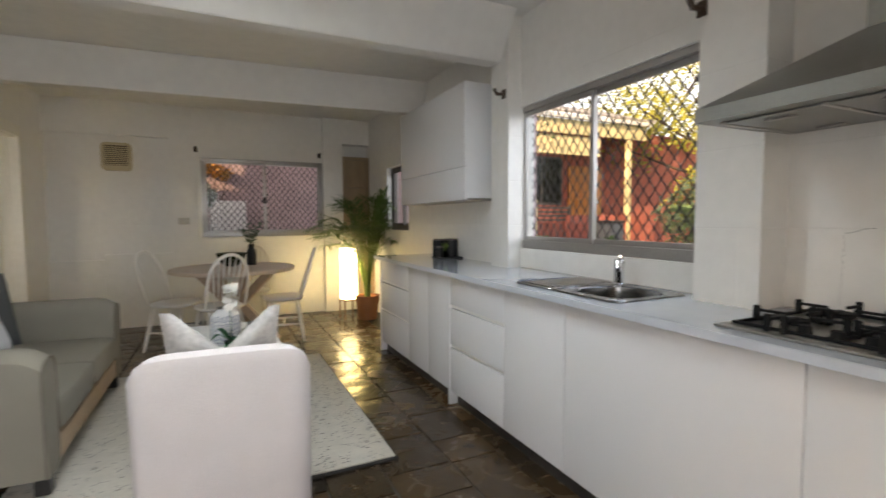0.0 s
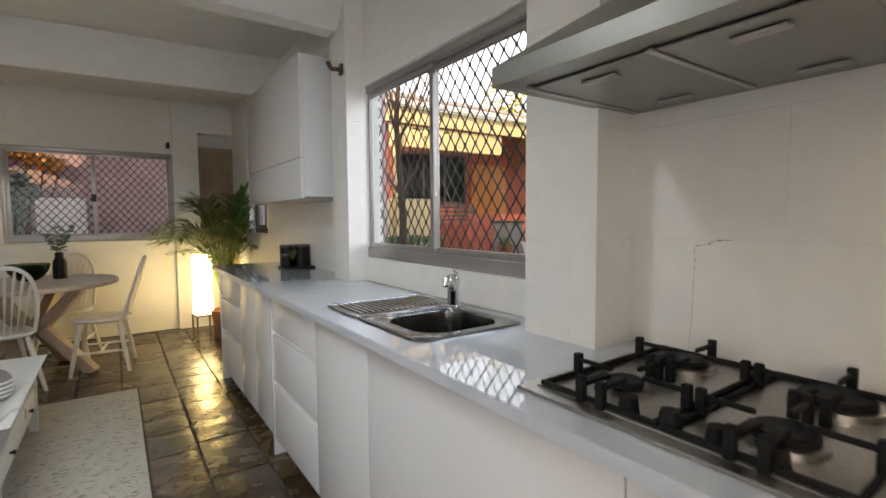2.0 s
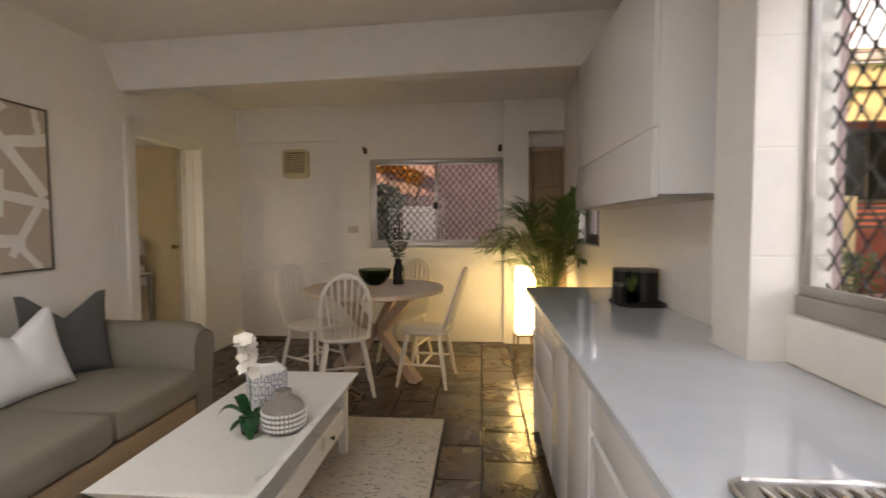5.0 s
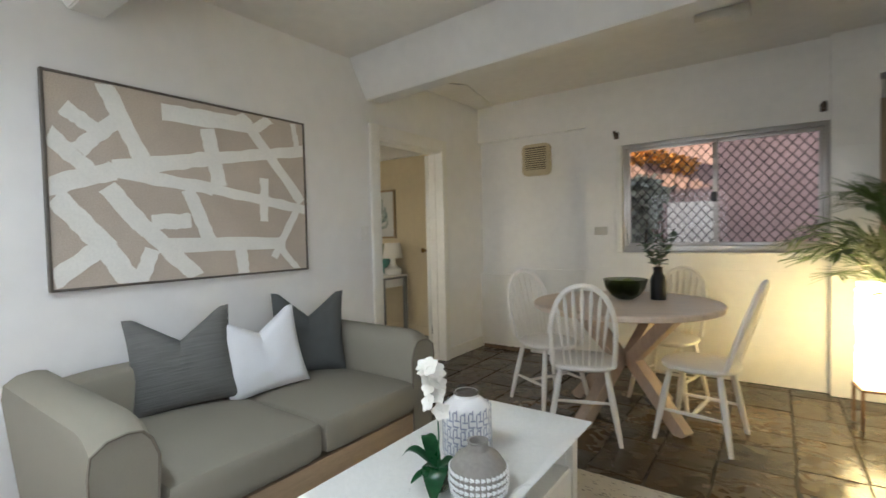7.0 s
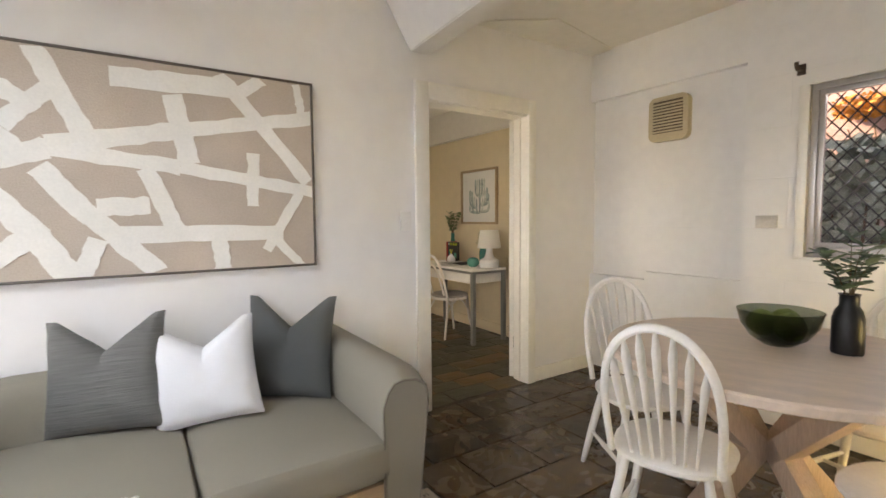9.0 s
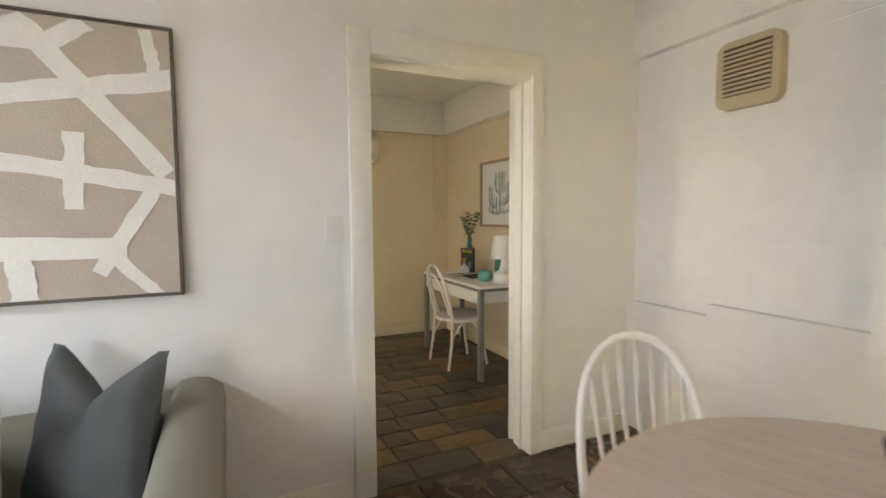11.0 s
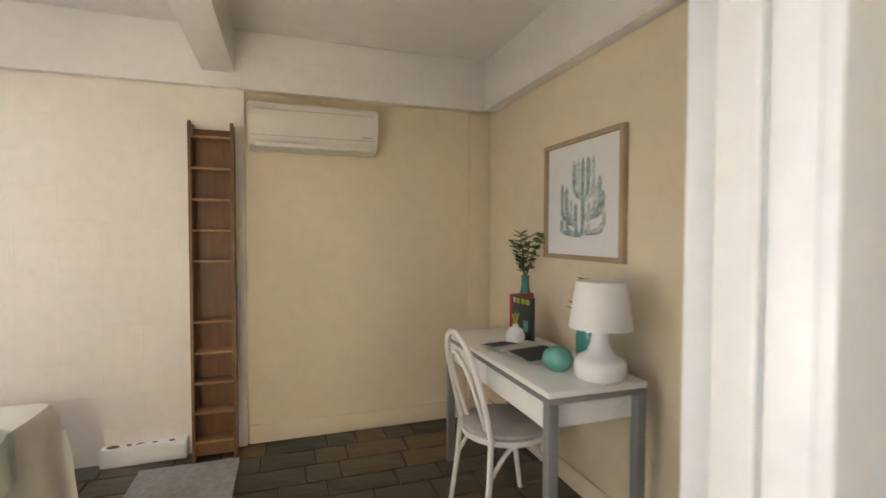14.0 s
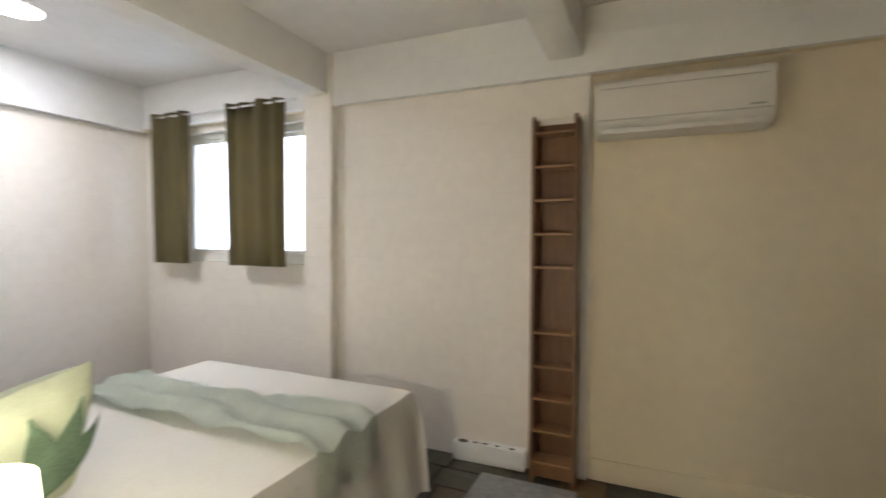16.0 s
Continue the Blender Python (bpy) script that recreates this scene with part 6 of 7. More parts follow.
jv = thing("bud_vase", -3.12, 6.45, 0.765, 0, "round jade green glazed bud vase on the desk", "vase")
b = bmesh.new()
lathe(b, [(0, 0), (0.035, 0), (0.062, 0.025), (0.066, 0.05), (0.055, 0.08), (0.03, 0.095), (0.02, 0.097), (0.018, 0.09), (0, 0.06)], 30)
part("vase_body", b, "jade", jv)
tv = thing("fern_vase", -3.13, 6.625, 0.765, 0, "tall teal glazed vase with a trailing fern on the desk", "vase")
b = bmesh.new()
lathe(b, [(0, 0), (0.05, 0), (0.065, 0.04), (0.068, 0.12), (0.06, 0.19), (0.05, 0.215), (0.045, 0.215), (0.05, 0.18), (0, 0.15)], 30)
part("vase_body", b, "teal", tv)
b, r_ = bmesh.new(), rng(31)
for k in range(13):
    a = 2.4 + 2.2 * k / 12 + r_.uniform(-0.2, 0.2)
    s, h = r_.uniform(0.05, 0.12), r_.uniform(0.07, 0.17)
    pts = [Vector((s * q * math.cos(a), s * q * math.sin(a) * 0.6, 0.20 + h * 1.25 * math.sin(2.3 * q) - 0.05 * q ** 3)) for q in [i / 6 for i in range(7)]]
    tube(b, pts, 0.002, 4)
    for i in range(1, 7):
        for s2 in (-1, 1):
            for e in (0.0, 0.5):
                p = pts[i - 1].lerp(pts[i], e)
                leaf_blade(b, p, p + Vector((s2 * 0.030, r_.uniform(-0.02, 0.0), r_.uniform(-0.01, 0.015))), 0.014)
part("foliage", b, "leaf", tv)
sprig_vase(-3.80, 6.665, 0.765, 0, [(0, 0), (0.032, 0), (0.034, 0.02), (0.034, 0.22), (0.022, 0.27), (0.022, 0.33), (0.026, 0.335), (0.018, 0.335), (0.016, 0.27), (0, 0.1)], "teal",
           "slim teal bottle vase with eucalyptus sprigs on the desk", 0.25, 0.10, 8, 0.05, 13, "leaf")
for i, (x, mat, t_, lab) in enumerate(((-3.775, "book_red", 0.035, "red hardback book standing on the desk"), (-3.67, "book_dark", 0.02, "dark covered book standing face out on the desk"))):
    bk = thing("book", x, 6.585, 0.765, 8, lab, "book", "books on the desk")
    b = bmesh.new()
    box(b, -0.02, -0.02, 0, 0.02, 0.12, 0.235, bevel=0.003) if i == 0 else box(b, -0.085, -0.014, 0, 0.085, 0.012, 0.235, bevel=0.003)
    part("cover", b, mat, bk)
    if i:
        for x0, z0, w_, h_, m_ in ((-0.07, 0.195, 0.012, 0.03, "paper"), (-0.045, 0.195, 0.03, 0.03, "lime"), (0.0, 0.195, 0.03, 0.03, "lime"), (0.04, 0.195, 0.03, 0.03, "lime"), (-0.06, 0.07, 0.035, 0.08, "teal"), (0.02, 0.05, 0.04, 0.06, "jade")):
            b = bmesh.new()
            slab(b, round_rect(x0, z0, x0 + w_, z0 + h_, 0.005, 3), 0.0145, 0.0152)
            o = part("cover_print", b, m_, bk)
            o.matrix_basis = pose(0, 0, 0, 90, 0, 0)
df = thing("reed_diffuser", -3.60, 6.50, 0.765, 0, "white round diffuser bottle with yellow reeds on the desk", "diffuser")
b = bmesh.new()
lathe(b, [(0, 0), (0.035, 0), (0.048, 0.02), (0.05, 0.045), (0.038, 0.075), (0.015, 0.092), (0.014, 0.105), (0.01, 0.105), (0, 0.08)], 28)
part("bottle", b, "porcelain", df)
for dx, dy in ((-0.02, 0.01), (0.02, 0.0), (0.005, -0.02), (-0.005, 0.02)):
    b = bmesh.new()
    rod(b, (0, 0, 0.09), (dx * 1.2, dy, 0.155), 0.0035, 0.0035, 6)
    part("reed", b, "yellow", df)
mg = thing("magazine", -3.44, 6.46, 0.765, 12, "open magazine with a dark photograph lying on the desk", "magazine")
b = bmesh.new()
rows = []
for i in range(17):
    u = -0.20 + 0.025 * i
    z = 0.004 + 0.022 * math.exp(-abs(u) * 9) * (1 - math.exp(-abs(u) * 60)) + 0.004 * (abs(u) < 0.15)
    rows.append([b.verts.new((u, s, z)) for s in (-0.13, 0.13)])
for a, c in zip(rows, rows[1:]):
    b.faces.new((a[0], a[1], c[1], c[0]))
bmesh.ops.solidify(b, geom=b.faces[:], thickness=0.003)
part("page", b, "paper", mg)
b = bmesh.new()
for u0, u1, v0, v1 in ((0.015, 0.185, -0.12, 0.11), (-0.185, -0.07, -0.12, 0.03)):
    rows = []
    for i in range(9):
        u = u0 + (u1 - u0) * i / 8
        z = 0.0055 + 0.022 * math.exp(-abs(u) * 9) * (1 - math.exp(-abs(u) * 60)) + 0.004 * (abs(u) < 0.15)
        rows.append([b.verts.new((u, v, z)) for v in (v0, v1)])
    for a, c in zip(rows, rows[1:]):
        b.faces.new((a[0], a[1], c[1], c[0]))
part("photo", b, "photo", mg, "dark photograph")

# framed print
fp = thing("framed_print", -3.447, 6.797, 1.517, 0, "watercolour succulent print in a pale oak frame", "picture")
b = bmesh.new()
for r in ((-0.33, -0.03, -0.312, -0.305, 0, 0.312), (0.305, -0.03, -0.312, 0.33, 0, 0.312), (-0.305, -0.03, -0.312, 0.305, 0, -0.287), (-0.305, -0.03, 0.287, 0.305, 0, 0.312)):
    box(b, *r, bevel=0.003)
part("frame", b, "frame_oak", fp)
b = bmesh.new()
box(b, -0.305, -0.012, -0.287, 0.305, -0.004, 0.287)
sheet = part("sheet", b, "paper", fp, "white print paper")
r_ = rng(12)
ARMS = [(0.02, 0.00, -0.06, 0.20), (0.02, 0.00, -0.025, 0.205), (0.02, -0.02, 0.015, 0.205), (0.03, 0.00, 0.06, 0.205), (0.03, -0.01, 0.10, 0.205),
        (-0.06, -0.13, -0.165, 0.09), (-0.05, -0.12, -0.125, 0.07), (-0.03, -0.12, -0.085, 0.0), (0.04, -0.10, 0.15, 0.10), (0.05, -0.10, 0.175, 0.03), (0.03, -0.09, 0.115, 0.07),
        (0.0, -0.185, -0.165, -0.10), (0.02, -0.175, 0.165, -0.125), (0.02, -0.17, 0.185, -0.045), (-0.02, -0.18, -0.12, -0.03), (0.0, -0.19, 0.02, 0.02), (0.02, -0.18, 0.07, -0.02), (-0.01, -0.18, -0.04, -0.02)]
for k, (x0, z0, x1, z1) in enumerate(ARMS):
    lf, rows = bmesh.new(), []
    for i in range(13):
        q = i / 12
        e = math.sin(min(1, q * 2.0) * math.pi / 2)
        cx, cz = x0 + (x1 - x0) * e, z0 + (z1 - z0) * (q ** 1.6)
        dx, dz = (x1 - x0) * math.cos(min(1, q * 2.0) * math.pi / 2), (z1 - z0) * (0.2 + 1.4 * q ** 0.6)
        n_ = math.hypot(dx, dz)
        w_ = 0.0155 * (0.75 + 0.4 * q) * (1 - 0.9 * max(0, q - 0.9) * 8) + r_.uniform(-0.0012, 0.0012)
        rows.append([lf.verts.new((cx + s_ * w_ * dz / n_, -0.0125 - 0.00012 * k, cz - s_ * w_ * dx / n_)) for s_ in (-1, 1)])
    for p, c in zip(rows, rows[1:]):
        lf.faces.new((p[0], p[1], c[1], c[0]))
    part("painted_leaf", lf, ("ink_teal", "ink_pale")[k % 3 == 1], sheet)

# bed
bed = thing("bed", -3.955, 2.96, 0, 0, "double bed with a cream quilt hanging to the floor", "bed")
b = bmesh.new()
BL, BW, BH = 2.0, 1.36, 0.572
nx, ny = 62, 56
gr = {}
for i in range(nx + 1):
    for j in range(ny + 1):
        u, v = -0.50 + (BL + 0.50) * i / nx, -0.50 + (BW + 1.0) * j / ny

        def fold(c, hi_):
            if c < 0:
                return max(c, -0.05 * (1 - math.exp(c * 25))) , -min(0, c + 0.03)
            if c > hi_:
                return hi_ + 0.05 * (1 - math.exp((hi_ - c) * 25)), max(0, c - hi_ - 0.03)
            return c, 0.0

        x, dx = fold(u, BL + 1)
        y, dy = fold(v, BW)
        drop = max(dx, dy)
        wave = 0.022 * min(1, drop * 4) * math.sin((u if dy > dx else v) * 17 + 2 * math.sin((u + v) * 3))
        z = BH - 1.08 * drop + 0.006 * noise.noise(Vector((u * 4, v * 4, 1)))
        if dx >= dy and dx > 0:
            x += -abs(wave) - 0.12 * drop
        if dy >= dx and dy > 0:
            y += (wave + 0.10 * drop) * (1 if v > 0 else -1)
        gr[i, j] = b.verts.new((x, y, max(0.02, z)))
for i in range(nx):
    for j in range(ny):
        b.faces.new((gr[i, j], gr[i + 1, j], gr[i + 1, j + 1], gr[i, j + 1]))
part("quilt", b, "quilt", bed)
b = bmesh.new()
box(b, 0.03, 0.03, 0.28, BL - 0.01, BW - 0.03, 0.545, bevel=0.05)
part("mattress", b, "white_cloth", bed)
b = bmesh.new()
box(b, 0.04, 0.04, 0.0, BL - 0.01, BW - 0.04, 0.275, bevel=0.01)
part("bed_base", b, "char", bed)
b = bmesh.new()
gr = {}
for i in range(25):
    for j in range(61):
        u, v = 0.37 + 0.36 * i / 24, -0.16 + (BW + 0.36) * j / 60
        z, y = BH + 0.038, v
        over = max(0, v - BW, -v)
        if over > 0:
            y = (BW + 0.062 + 0.10 * over) if v > 0 else (-0.062 - 0.10 * over)
            z -= 1.02 * over
        uu = u + 0.02 * math.sin(v * 3) + 0.05 * (i / 24) * (v / BW) ** 2
        z += 0.016 * math.sin(u * 40 + 3 * math.sin(v * 3.1) + 1.3 * math.sin(v * 11)) + 0.014 * noise.noise(Vector((u * 9, v * 7, 4)))
        gr[i, j] = b.verts.new((uu, y + 0.012 * math.sin(u * 30) * min(1, over * 6), z))
for i in range(24):
    for j in range(60):
        b.faces.new((gr[i, j], gr[i + 1, j], gr[i + 1, j + 1], gr[i, j + 1]))
bmesh.ops.solidify(b, geom=b.faces[:], thickness=0.006)
tw = part("throw", b, "throw")
tw.matrix_basis = pose(-3.955, 2.96, 0)
tagged(tw, "crumpled sage green throw laid across the bed", "throw")
for k in range(2):
    o = part("pillow", cushion_mesh(0.64, 0.46, 0.17, 0.02, 7 + k), "white_cloth")
    o.matrix_basis = pose(-2.12, 3.30 + 0.68 * k, BH + 0.012, -20, 0, 90)
    tagged(o, "white cotton bed pillow propped at the head of the bed", "pillow", "bed pillows")
lc = part("cushion", cushion_mesh(0.44, 0.40, 0.16, 0.0, 5), "print_linen")
lc.matrix_basis = pose(-2.52, 3.92, BH + 0.012, -16, 4, 16)
tagged(lc, "sage cushion with large dark green leaf print on the bed", "cushion", "bed cushions")
for a, ln in ((-0.75, 0.24), (-0.2, 0.28), (0.3, 0.29), (0.8, 0.27), (1.3, 0.22)):
    lf = bmesh.new()
    rows = []
    for i in range(9):
        q = i / 8
        u, v = math.sin(a) * ln * q - 0.05, 0.12 + math.cos(a) * ln * q * 0.9
        w_ = 0.044 * math.sin(math.pi * min(0.98, q + 0.05))
        ring = []
        for s in (-1, 0, 1):
            uu, vv = u + s * w_ * math.cos(a), v - s * w_ * math.sin(a)
            un, vn = max(-0.95, min(0.95, uu / 0.23)), max(-0.95, min(0.95, vv / 0.23 - 1))
            puff = ((1 - un ** 4) * (1 - vn ** 4)) ** 0.55
            ring.append(lf.verts.new((uu, 0.075 * puff + 0.018, vv)))
        rows.append(ring)
    for p, c in zip(rows, rows[1:]):
        lf.faces.new((p[0], p[1], c[1], c[0])), lf.faces.new((p[1], p[2], c[2], c[1]))
    part("leaf_print", lf, "leaf_print", lc, "dark green printed leaf")

nt = thing("bedside_table", -2.20, 4.62, 0, 0, "small white bedside table beside the bed", "bedside table")
b = bmesh.new()
box(b, -0.21, -0.14, 0.60, 0.21, 0.14, 0.625, bevel=0.004)
part("tabletop", b, "white_lac", nt)
for sx in (-1, 1):
    for sy in (-1, 1):
        b = bmesh.new()
        box(b, sx * 0.18 - 0.018, sy * 0.11 - 0.018, 0, sx * 0.18 + 0.018, sy * 0.11 + 0.018, 0.599, bevel=0.003)
        part("leg", b, "white_lac", nt)
bl = thing("bedside_lamp", -2.268, 4.48, 0.626, 0, "lit bedside lamp with a glowing cream shade", "table lamp")
b = bmesh.new()
lathe(b, [(0, 0), (0.06, 0), (0.065, 0.02), (0.05, 0.06), (0.02, 0.10), (0.015, 0.20), (0, 0.20)], 24)
part("lamp_base", b, "porcelain", bl)
b = bmesh.new()
lathe(b, [(0.09, 0.18), (0.078, 0.328), (0.075, 0.328), (0.087, 0.182), (0.09, 0.18)], 36)
part("shade", b, "bed_glow", bl, "glowing cream shade")
lamp_light("bedside_lamp_light", "POINT", pose(-2.268, 4.48, 1.03), 6.2, (1.0, 0.86, 0.60), 0.08)

dn = thing("ceiling_light", -3.35, 2.25, CEIL_BED, 0, "round lit ceiling light in the bedroom", "ceiling light")
b = bmesh.new()
lathe(b, [(0, -0.012), (0.10, -0.012), (0.115, -0.008), (0.12, -0.0), (0, 0)], 30)
part("lens", b, "down_glow", dn, "glowing opal lens")
lamp_light("bedroom_ceiling_light", "AREA", look((-3.35, 2.25, CEIL_BED - 0.02), (-3.35, 2.26, 0)), 7, (1.0, 0.95, 0.86), 0.2, 0.2)

bt = thing("batten_light", -3.20, 5.06, CEIL_BED, 0, "unlit fluorescent batten light fixed to the bedroom ceiling", "ceiling light")
b = bmesh.new()
box(b, -0.05, 0, -0.085, 0.05, 1.24, -0.02, bevel=0.012), box(b, -0.03, 0.01, -0.02, 0.03, 1.23, 0)
part("diffuser", b, "batten", bt)
b = bmesh.new()
rod(b, (0, 1.24, -0.012), (0.0, 1.50, -0.012), 0.008)
part("conduit", b, "brass", bt, "brown wiring conduit")


def curtain(y0, y1, seed):
    bm, r_ = bmesh.new(), rng(seed)
    rows, n = [], 60
    for i in range(n + 1):
        q = i / n
        rows.append([bm.verts.new((0.02 * math.sin(q * (y1 - y0) * 42 + seed + 0.8 * math.sin(q * 7)) * (0.35 + 0.65 * (1 - t_)) + 0.012 * math.sin(q * 9 + seed), (y0 + (y1 - y0) * q) + 0.02 * (t_ - 0.5) * math.sin(seed), 2.305 - 1.185 * t_)) for t_ in (0, 0.04, 0.10, 0.3, 0.6, 1)])
    for a, c in zip(rows, rows[1:]):
        for k in range(5):
            bm.faces.new((a[k], a[k + 1], c[k + 1], c[k]))
    bmesh.ops.solidify(bm, geom=bm.faces[:], thickness=0.004)
    o = part("curtain", bm, "curtain")
    o.location.x = -4.475
    return tagged(o, "short olive green curtain drawn aside at the bedroom window", "curtain", "bedroom curtains")


curtain(1.77, 2.14, 1)
curtain(2.585, 3.085, 2)
b = bmesh.new()
rod(b, (-4.475, 1.66, 2.275), (-4.475, 3.19, 2.275), 0.008)
tagged(part("curtain_rail", b, "plastic"), "thin white curtain rail above the bedroom window", "curtain rail")
b = bmesh.new()
box(b, -4.40, 4.58, 0.003, -3.0, 5.10, 0.011, bevel=0.003)
tagged(part("floor_mat", b, "mat_grey"), "grey woven mat on the slate floor", "mat")

# ---- outside ----
b = bmesh.new()
arc = [(75 * math.cos(radians(a)), 75 * math.sin(radians(a))) for a in range(-70, 131, 10)]
cols = [(b.verts.new((x, y, -0.5)), b.verts.new((x, y, 45))) for x, y in arc]
for p, q in zip(cols, cols[1:]):
    b.faces.new((p[0], q[0], q[1], p[1]))
structure("backdrop", b, "pale hazy evening sky in the distance", "sky", "haze")
b = bmesh.new()
bmesh.ops.create_grid(b, x_segments=2, y_segments=2, size=120, matrix=Matrix.Translation((0, 0, -0.16)))
structure("ground", b, "green lawn around the house", "ground", "grass")
b = bmesh.new()
box(b, 2.1, -2, -0.155, 4.0, 9, -0.10), box(b, -3, 6.95, -0.155, 2.1, 8.6, -0.10)
structure("pavement", b, "pink concrete paving beside the house", "pavement", "paving")
b = bmesh.new()
box(b, -6.5, 8.6, -0.15, 3.2, 8.75, 2.35)
structure("wall_garden_north", b, "mauve painted brick boundary wall", "wall", "fence")
# walls added west and south, tall enough to stop sun entering the rooms
b = bmesh.new()
box(b, -6.6, -3.8, -0.15, -6.45, 8.6, 3.0), box(b, -6.6, -3.95, -0.15, 3, -3.8, 2.4)
structure("wall_garden_west", b, "mauve wall added to keep the sun out of the rooms", "wall", "fence")


def foliage(bm, c, rad, n, size, r_, squash=0.8):
    for k in range(n):
        d = Vector((r_.gauss(0, 1), r_.gauss(0, 1), r_.gauss(0, 1)))
        d = d.normalized() * rad * r_.uniform(0.45, 1.0) ** 0.6 * (0.8 + 0.35 * noise.noise(d.normalized() * 2 + Vector(c)))
        p = Vector(c) + Vector((d.x, d.y, d.z * squash))
        t = Vector((r_.uniform(-1, 1), r_.uniform(-1, 1), r_.uniform(-1, 0.4))).normalized() * size * r_.uniform(0.6, 1.2)
        s = t.orthogonal().normalized() * size * 0.4
        q = [bm.verts.new(v_) for v_ in (p, p + t * 0.5 + s, p + t, p + t * 0.5 - s)]
        bm.faces.new(q)


def tree(x, y, h, spread, mat, seed, label, n=1500, size=0.16, girth=1.0):
    r_ = rng(seed)
    t = thing("tree", x, y, -0.16, 0, label, "tree", "garden trees")
    b, clumps = bmesh.new(), []
    tube(b, [(0, 0, 0), (0.05, 0.02, h * 0.25), (0.0, 0.1, h * 0.5), (0.1, 0.1, h * 0.75)], [g_ * girth for g_ in (0.16, 0.13, 0.10, 0.05)], 10)
    for k in range(9):
        a = 2 * math.pi * k / 9 + r_.uniform(-0.3, 0.3)
        z0 = h * r_.uniform(0.3, 0.65)
        e = Vector((spread * r_.uniform(0.5, 0.9) * math.cos(a), spread * r_.uniform(0.5, 0.9) * math.sin(a), z0 + h * r_.uniform(0.15, 0.35)))
        tube(b, [(0, 0.08, z0), e * 0.5 + Vector((0, 0, z0 * 0.45)), e], [g_ * girth for g_ in (0.06, 0.04, 0.015)], 7)
        clumps.append(e)
    clumps.append(Vector((0, 0, h * 0.9)))
    part("trunk", b, "bark", t)
    b = bmesh.new()
    for c in clumps:
        foliage(b, c, spread * r_.uniform(0.35, 0.5), n // 10, size, r_)
    part("crown", b, mat, t, flat=True)


def shrub(x, y, h, rad, mat, seed, label, n=700, size=0.12):
    r_ = rng(seed)
    t = thing("shrub", x, y, -0.16, 0, label, "shrub", "garden shrubs")
    b = bmesh.new()
    for k in range(6):
        a = k * 1.05
        tube(b, [(0, 0, 0), (0.1 * math.cos(a), 0.1 * math.sin(a), h * 0.4), (rad * 0.6 * math.cos(a), rad * 0.6 * math.sin(a), h * 0.8)], [0.03, 0.02, 0.006], 6)
    part("stem", b, "bark", t)
    b = bmesh.new()
    for k in range(5):
        a = k * 1.3
        foliage(b, (rad * 0.4 * math.cos(a), rad * 0.4 * math.sin(a), h * (0.4 + 0.12 * k)), rad * 0.75, n // 5, size, r_, 1.0)
    part("crown", b, mat, t, flat=True)


tree(11.5, 7.9, 6.2, 2.8, "leaf_gold", 1, "tree with golden green leaves beyond the neighbouring veranda", 5200, 0.13)
tree(13.0, 11.5, 6.6, 2.6, "leaf_gold", 2, "tree with golden green leaves behind the veranda roof", 3600, 0.14)
tree(5.4, 11.6, 6.8, 1.7, "leaf_gold", 15, "slim tree with yellow leaves behind the veranda roof", 2200, 0.12)
tree(4.0, 6.4, 5.6, 0.9, "leaf", 3, "slender dark tree near the kitchen window", 160, 0.10, 0.4)
shrub(9.3, 7.0, 2.5, 0.9, "leaf_grey", 4, "tall dense grey green garden shrub", 2600, 0.10)
shrub(8.9, 6.1, 2.2, 0.8, "leaf_grey", 16, "dense grey green garden shrub", 2200, 0.10)
shrub(10.3, 7.4, 3.1, 1.0, "leaf_gold", 5, "tall yellow green garden shrub", 2600, 0.10)
shrub(-0.47, 8.18, 2.05, 0.38, "leaf_silver", 7, "silvery strap-leaved shrub outside the dining window", 1250, 0.15)
shrub(-0.42, 8.15, 1.05, 0.24, "blossom", 14, "low pink flowering plant outside the dining window", 420, 0.08)
shrub(0.18, 7.85, 1.0, 0.10, "leaf_grey", 17, "small green plant before the white board", 90, 0.08)
cr = thing("creeper", -0.3, 8.52, -0.16, 0, "sunlit amber creeper along the top of the boundary wall", "creeper")
b = bmesh.new()
for k in range(5):
    tube(b, [(0.05 * k - 0.1, 0.02, 0), (0.04 * k - 0.08, 0.03, 1.1), (0.17 * k - 0.34, 0.0, 2.15)], [0.02, 0.015, 0.006], 6)
part("stem", b, "bark", cr)
b, r_ = bmesh.new(), rng(8)
for k in range(7):
    foliage(b, (0.105 * k - 0.34, -0.03, 2.36 - 0.035 * k + r_.uniform(-0.04, 0.04)), 0.13, 90, 0.06, r_, 0.9)
part("foliage", b, "leaf_amber", cr, flat=True)


